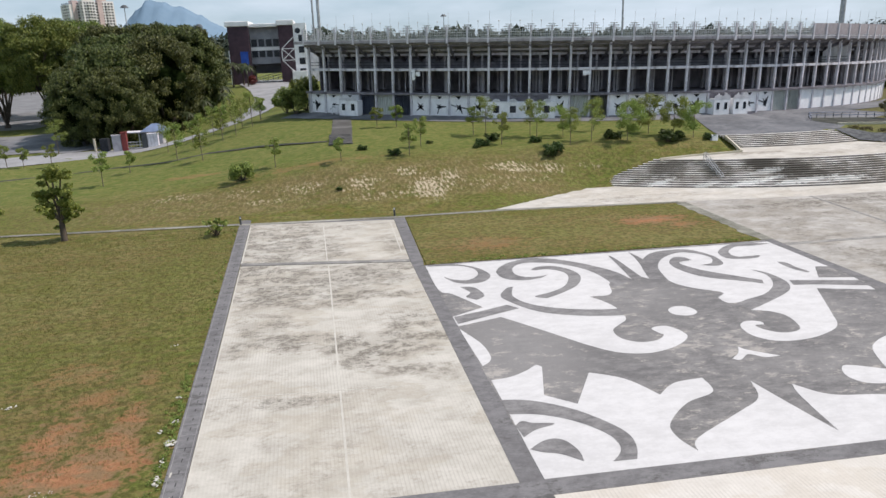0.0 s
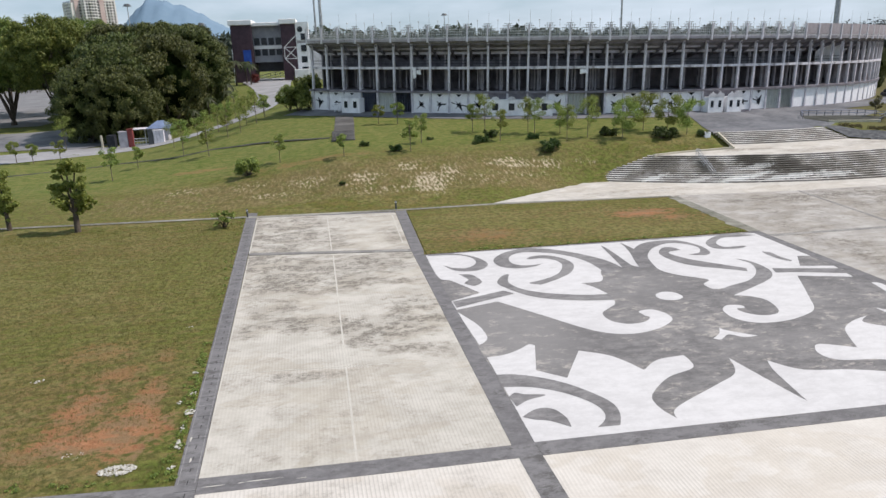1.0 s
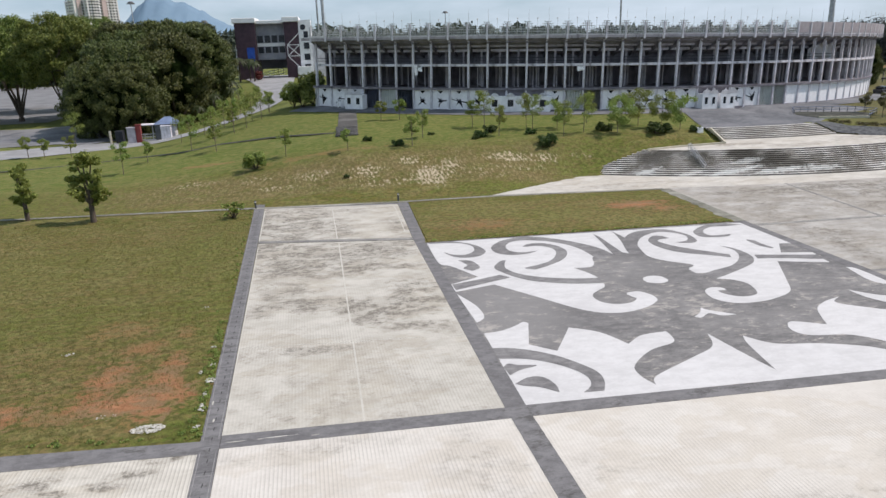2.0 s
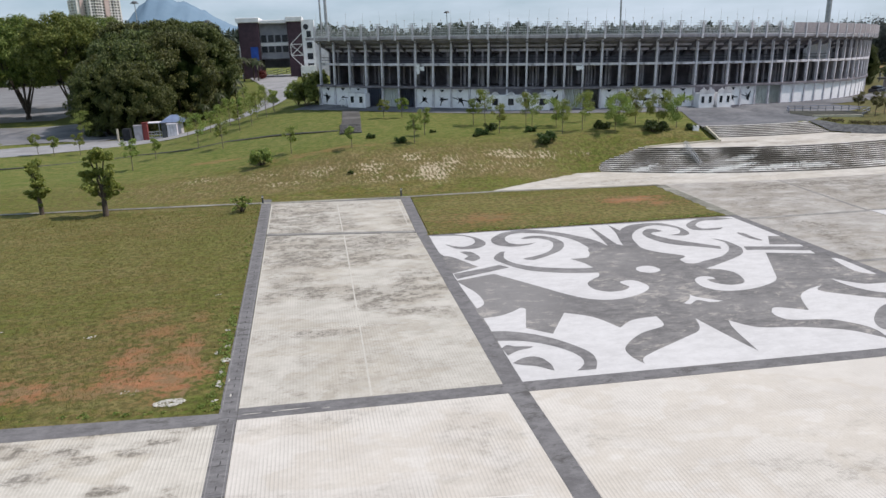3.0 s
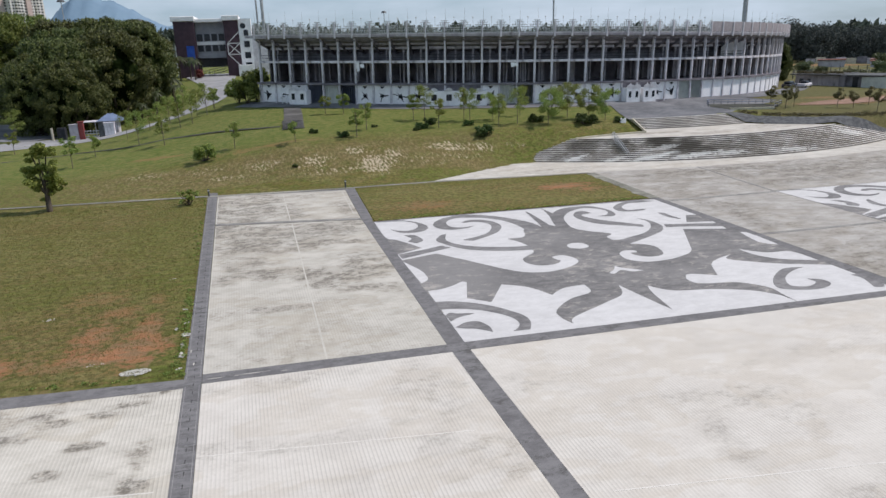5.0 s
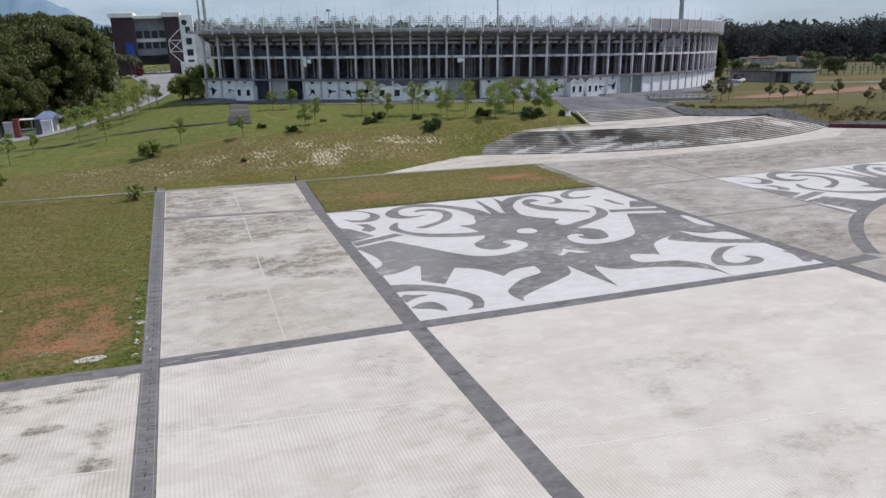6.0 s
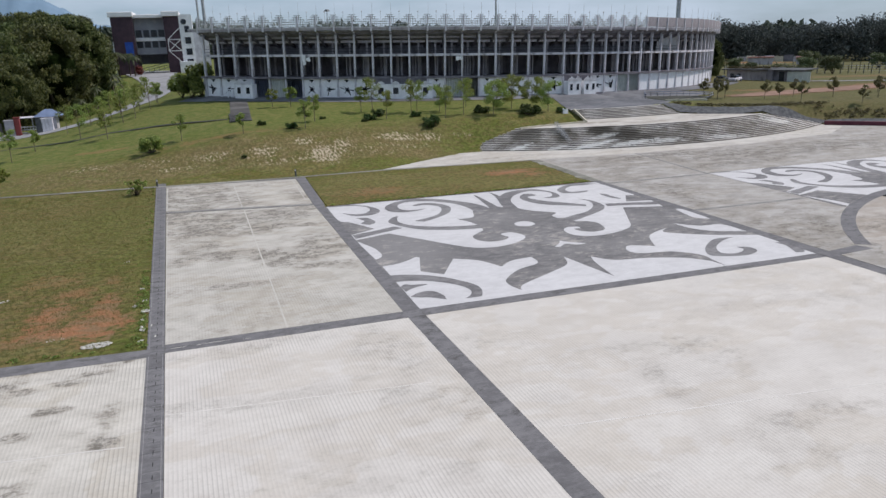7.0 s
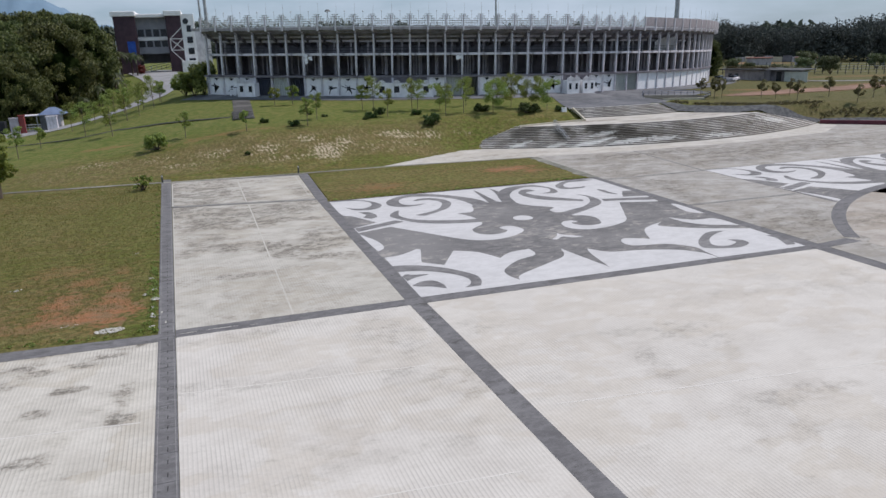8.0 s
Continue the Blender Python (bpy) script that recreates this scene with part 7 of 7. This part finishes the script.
# ---- gate house on the road ----
gx0, gy0 = -38.9, 103.5
gz = land(gx0, gy0)
gate = thing("gate_house", "small guard house with a blue-grey hipped roof and red gate walls", "gatehouse", at=(gx0, gy0, gz))
part("booth", boxed(2.9, 3.0, -0.3, 2.3, 2.3, 2.9), CONCRETE, gate, "pale grey guard booth")
part("booth_window", boxed(2.5, 1.82, 0.9, 1.2, 0.08, 1.1), GLASS, gate, "dark booth window")
part("booth_window", boxed(1.72, 3.0, 0.9, 0.08, 1.5, 1.1), GLASS, gate, "dark booth window")
hip = bmesh.new()
base = [hip.verts.new(v) for v in ((0.6, 1.0, 2.7), (5.0, 1.0, 2.7), (5.0, 5.0, 2.7), (0.6, 5.0, 2.7))]
ridge = [hip.verts.new(v) for v in ((2.3, 3.0, 3.9), (3.3, 3.0, 3.9))]
for f in ((0, 1, 5, 4), (1, 2, 5), (2, 3, 4, 5), (3, 0, 4), (3, 2, 1, 0)):
    hip.faces.new([(base + ridge)[i] for i in f])
part("roof", hip, BLUE_ROOF, gate, "blue-grey hipped metal roof")
part("canopy", boxed(-0.6, 2.7, 2.6, 2.7, 2.8, 0.14, bevel=0.03), CONCRETE, gate, "pale flat canopy beside the booth")
for x in (-1.7, 0.4):
    part("canopy_post", boxed(x, 1.4, -0.4, 0.14, 0.14, 3.0), STEEL, gate)
for x, mat_, w, h, lab in ((1.75, DARK_STEEL, 0.85, 2.7, "dark gate pier"), (3.1, CONCRETE, 1.7, 2.5, "pale gate wall"), (-1.5, RED_WALL, 0.85, 2.9, "red gate pier"), (-2.7, INNER, 1.4, 2.5, "grey gate wall")):
    pier = part("gate_pier", boxed(x, -0.6, -0.8, w, 0.7, h + 0.8, bevel=0.03), mat_, gate, lab)
    part("cap", boxed(x, -0.6, h, w + 0.16, 0.86, 0.14, bevel=0.03), mat_, pier)
leaf_bm = bmesh.new()
for z in (0.35, 0.85, 1.3):
    bar(leaf_bm, (-1.6, -0.6, z), (1.35, -0.6, z), 0.2, 0.1)
for k in range(7):
    bar(leaf_bm, (-1.5 + k * 0.46, -0.6, 0.25), (-1.5 + k * 0.46, -0.6, 1.4), 0.06)
part("gate_leaf", leaf_bm, RAIL, gate, "white sliding gate")
# Black colour stands for the tree's shadow on this booth.
part("side_booth", boxed(-5.0, 0.6, -0.5, 1.3, 1.3, 2.5, bevel=0.04), BLACK_PAINT, gate, "side booth blackened for the tree shade over it")
part("gate_pillar", boxed(-6.4, -0.2, -0.5, 0.32, 0.32, 2.6, bevel=0.03), KERB, gate, "pale stone gate pillar")

# ---- right side: sheds, cars, fence ----
shed = thing("shed", "long low concrete shed with an overgrown flat roof and metal cladding", "shed", at=(113.2, 100.2, land(113, 100)), turn=(0, 0, -63.4))
part("wall", boxed(-4.2, 4, -0.8, 9.6, 8, 3.1), INNER, shed, "stained grey concrete wall")
part("wall", boxed(3.2, 4.3, -0.8, 5.0, 8, 3.0), CONCRETE_DARK, shed, "stained grey concrete wall")
part("roof", boxed(-4.4, 3.7, 2.3, 11.0, 9.6, 0.3, bevel=0.03), GRAVEL, shed, "flat dark roof slab")
part("roof", boxed(4.6, 4.0, 2.2, 8.0, 9.0, 0.25, bevel=0.03), GRAVEL, shed, "flat dark roof slab")
part("pillar", boxed(1.2, -0.3, -0.8, 1.3, 0.6, 3.2), CONCRETE_DARK, shed, "dark pillar")
part("doorway", boxed(3.6, 0.27, -0.2, 1.1, 0.1, 2.2), GLASS, shed, "dark doorway")
for k in range(9):
    part("cladding_sheet", boxed(5.2 + k * 0.55, -0.05 - 0.03 * (k % 2), -0.7, 0.54, 0.08, 2.75), GREY_SHUTTER, shed, "pale metal cladding sheet" if k == 0 else "")
for x, w in ((-7.6, 0.9), (-6.0, 0.7)):
    part("opening", boxed(x, -0.02, 0.2, w, 0.1, 1.3), GLASS, shed, "dark opening")
top = [(rng.uniform(-9, 0.5), rng.uniform(0, 7), 2.75, 0.7, 0.6, 0.3) for _ in range(26)]
v, f = leaf_cloud(top, 2600, 0.24, 61, 0.2)
tagged(part("roof_growth", mesh_from("roof_growth", v, f, WEED_LEAF), WEED_LEAF, shed, "weeds growing on the roof"), kind="stuff")


def fence(x0, y0, x1, y1, n, label):
    ob = thing("fence", label, "fence", at=(0, 0, 0))
    bm_post = mesh_of("post", boxed(0, 0, -0.3, 0.16, 0.16, 2.7), DARK_STEEL)
    for i in range(n + 1):
        x, y = x0 + (x1 - x0) * i / n, y0 + (y1 - y0) * i / n
        part("post", bm_post, RAIL, ob, m=pose(x, y, land(x, y)))
    for h in (0.6, 1.3, 2.0):
        bm = bmesh.new()
        bar(bm, (x0, y0, land(x0, y0) + h), (x1, y1, land(x1, y1) + h), 0.05)
        part("rail", bm, RAIL, ob)


far_wall = thing("far_wall", "long low pale wall before the woods", "wall", kind="structure")
for k in range(8):
    a, d = radians(40.4 + k * 0.62), 374 + (k % 3) * 2
    part("wall_section", boxed(-8.9 + d * math.sin(a), -35.4 + d * math.cos(a), -2.5, 3.9, 1.0, 4.6 + 0.5 * (k % 2), turn=-a), (INNER, KERB, CONCRETE_DARK)[k % 3], far_wall)
for x, y, w, h, t in ((205, 205, 9, 2.6, -40), (219, 196, 6, 2.2, -42), (236, 212, 8, 2.4, -45)):
    hut = thing("hut", "small far hut with a rust-red roof", "hut", "far huts", at=(x, y, land(x, y)), turn=(0, 0, t))
    part("wall", boxed(0, 0, -0.5, w, 4.5, h + 0.5), INNER, hut)
    part("roof", boxed(0, 0, h, w + 0.8, 5.4, 0.35, bevel=0.05), RUST_ROOF, hut, "rust-red metal roof")
TRACK = [(75.5, 66.4, 0.3), (79.0, 67.0, 1.5), (84.0, 68.2, 2.5), (92.0, 70.8, 2.6), (104.0, 73.6, 3.0), (122.0, 77.7, 2.8), (150.0, 82.5, 3.0)]
fence(128, 132, 215, 100, 44, "long wire fence on dark posts across the field")
fence(150, 158, 235, 122, 36, "long wire fence on dark posts across the field")
structure("red_track", strip_mesh("red_track", TRACK, RED_EARTH, 0.05, 4, 2), "strip of bare reddish earth across the field", "track")
structure("far_path", strip_mesh("far_path", [(118, 95, 1.2), (150, 84, 1.4), (200, 66, 1.4)], ROAD, 0.06, 2, 4), "pale path across the field", "path")


def car(x, y, turn, mat_, label):
    ob = thing("car", label, "car", "parked cars", at=(x, y, land(x, y)), turn=(0, 0, turn))
    bm = bmesh.new()
    box(bm, 0, 0, 0.3, 4.2, 1.7, 0.65, bevel=0.12)
    part("body", bm, mat_, ob)
    bm = bmesh.new()
    box(bm, -0.2, 0, 0.93, 2.3, 1.5, 0.5, bevel=0.18)
    part("cabin", bm, GLASS, ob, "dark glazed cabin")
    for dx in (-1.3, 1.3):
        for dy in (-0.8, 0.8):
            bm = bmesh.new()
            tube(bm, (dx, dy - 0.1, 0.32), (dx, dy + 0.1, 0.32), 0.32, sides=14)
            part("wheel", bm, DARK_STEEL, ob)


car(98.5, 97, 30, CAR_PAINT, "dark car parked beside the stadium")
car(103.5, 98.5, 30, CONCRETE, "light grey car parked beside the stadium")
plant(dense_b, 116.5, 124, 20, 0.40, tall=1.25)
plant(dense_a, 122.0, 130, 70, 0.36, tall=1.1)
field_bush = bush(36, 2.4, "grey-green bush on the far field", 2200, 0.34, FIELD_LEAF, 1.5, 0.36)
place_first(field_bush, 128.0, 112.0, 20, 0.7)
for x, y, t, k in ((121.5, 104.0, 0, 0.85), (124.5, 99.5, 60, 0.75), (117.0, 110.0, 130, 0.7), (149, 124, 40, 1.1), (155, 121, 90, 1.2), (190, 165, 10, 1.4), (170, 138, 50, 0.9), (134, 128, 70, 0.8), (205, 150, 0, 1.2), (140, 143, 220, 1.0)):
    plant(field_bush, x, y, t, k, tall=1.0)
# Level dark sheet in place of the shaded hollow of the ramp.
pit = [(59.6, 66.9), (60.8, 63.6), (68.2, 63.0), (72.0, 66.6), (70.4, 68.6), (61.2, 69.6)]
structure("ramp_shade_patch", mesh_from("ramp_shade_patch", [drape(x, y, 0.075) for x, y in pit], [tuple(range(6))], DRAIN), "flat dark patch for the shaded ramp floor behind railings", "ramp")
pit_kerb = bmesh.new()
bar(pit_kerb, (60.8, 63.5, land(60.8, 63.5) + 0.12), (68.2, 62.9, land(68.2, 62.9) + 0.12), 0.3, 0.3)
structure("ramp_kerb", mesh_of("ramp_kerb", pit_kerb, KERB), "pale kerb along the sunken ramp", "kerb")
rail_thing = thing("guard_rail", "blue-grey steel railing round the sunken ramp", "railing", at=(0, 0, 0))
ring_way = [(59.4, 67.0), (61.0, 69.8), (70.6, 68.8), (72.3, 66.5), (68.4, 63.3)]
for (xa, ya), (xb, yb) in zip(ring_way, ring_way[1:]):
    k = max(2, int(math.hypot(xb - xa, yb - ya) / 1.2))
    for i in range(k):
        x, y = xa + (xb - xa) * i / k, ya + (yb - ya) * i / k
        part("post", boxed(x, y, land(x, y) - 0.1, 0.06, 0.06, 0.9), DARK_STEEL, rail_thing)
    for h in (0.42, 0.8):
        bm = bmesh.new()
        bar(bm, (xa, ya, land(xa, ya) + h), (xb, yb, land(xb, yb) + h), 0.06)
        part("rail", bm, BLUE_SHUTTER, rail_thing)
part_box = thing("white_box", "small white concrete block beside the stairs", "block", at=drape(39.2, 56.6, 0.0))
part("block", boxed(0, 0, -0.2, 0.8, 0.5, 0.75, bevel=0.03), WHITE_WALL, part_box)

# ---- far distance ----
tower = thing("apartment_tower", "tall cream and rose apartment block beyond the trees", "building", at=(-274, 880, 0), turn=(0, 0, 38))
tower.matrix_basis = tower.matrix_basis @ Matrix.Diagonal((0.87, 0.87, 1, 1))
part("block", boxed(-8, 4, 0, 40, 30, 76), APARTMENT, tower, "cream apartment block")
part("block", boxed(-8, -16, 0, 16, 14, 80), APARTMENT, tower, "cream apartment block")
part("block", boxed(20, 6, 0, 18, 34, 80), APARTMENT, tower, "cream apartment block")
part("stair_core", boxed(10.5, -9.5, 0, 6, 6, 84), APARTMENT_RED, tower, "rose stair core")
part("stair_core", boxed(-22, -9.8, 0, 5, 5, 79), APARTMENT_RED, tower, "rose stair core")
win = mesh_of("window", boxed(0, 0, 0, 2.2, 0.5, 1.6), GLASS)
ledge_b = mesh_of("balcony", boxed(0, 0, 0, 5.0, 1.6, 0.9), APARTMENT)
for fl in range(13, 25):
    z = fl * 3.15 + 0.6
    for x, y, t in ((-17.5, -11.1, 0), (-13, -23.1, 0), (-9.5, -23.1, 0), (-6, -23.1, 0), (-2.6, -23.1, 0), (2.5, -11.1, 0), (6.0, -11.1, 0), (14, -11.1, 0), (18, -11.1, 0), (22, -11.1, 0), (26, -11.1, 0),
                    (29.1, -7, 90), (29.1, -2, 90), (29.1, 3, 90), (29.1, 9, 90), (29.1, 15, 90), (-28.1, -6, 90), (-28.1, 0, 90), (-28.1, 6, 90), (-28.1, 12, 90), (-16.1, -20, 90), (0.1, -20, 90)):
        part("window", win, GLASS, tower, m=pose(x, y, z, 0, 0, t))
    for x, y, t in ((20, -11.7, 0), (29.8, 6, 90), (-28.8, 3, 90), (-8, -23.8, 0)):
        part("balcony", ledge_b, APARTMENT, tower, m=pose(x, y, z - 1.1, 0, 0, t))
for x, y, w, h in ((-16, 6, 8, 5), (-8, -16, 8, 3), (20, 6, 9, 5)):
    part("roof_house", boxed(x, y, 76 if x < -10 else 80, w, 10, h), APARTMENT_RED, tower, "rose roof house")

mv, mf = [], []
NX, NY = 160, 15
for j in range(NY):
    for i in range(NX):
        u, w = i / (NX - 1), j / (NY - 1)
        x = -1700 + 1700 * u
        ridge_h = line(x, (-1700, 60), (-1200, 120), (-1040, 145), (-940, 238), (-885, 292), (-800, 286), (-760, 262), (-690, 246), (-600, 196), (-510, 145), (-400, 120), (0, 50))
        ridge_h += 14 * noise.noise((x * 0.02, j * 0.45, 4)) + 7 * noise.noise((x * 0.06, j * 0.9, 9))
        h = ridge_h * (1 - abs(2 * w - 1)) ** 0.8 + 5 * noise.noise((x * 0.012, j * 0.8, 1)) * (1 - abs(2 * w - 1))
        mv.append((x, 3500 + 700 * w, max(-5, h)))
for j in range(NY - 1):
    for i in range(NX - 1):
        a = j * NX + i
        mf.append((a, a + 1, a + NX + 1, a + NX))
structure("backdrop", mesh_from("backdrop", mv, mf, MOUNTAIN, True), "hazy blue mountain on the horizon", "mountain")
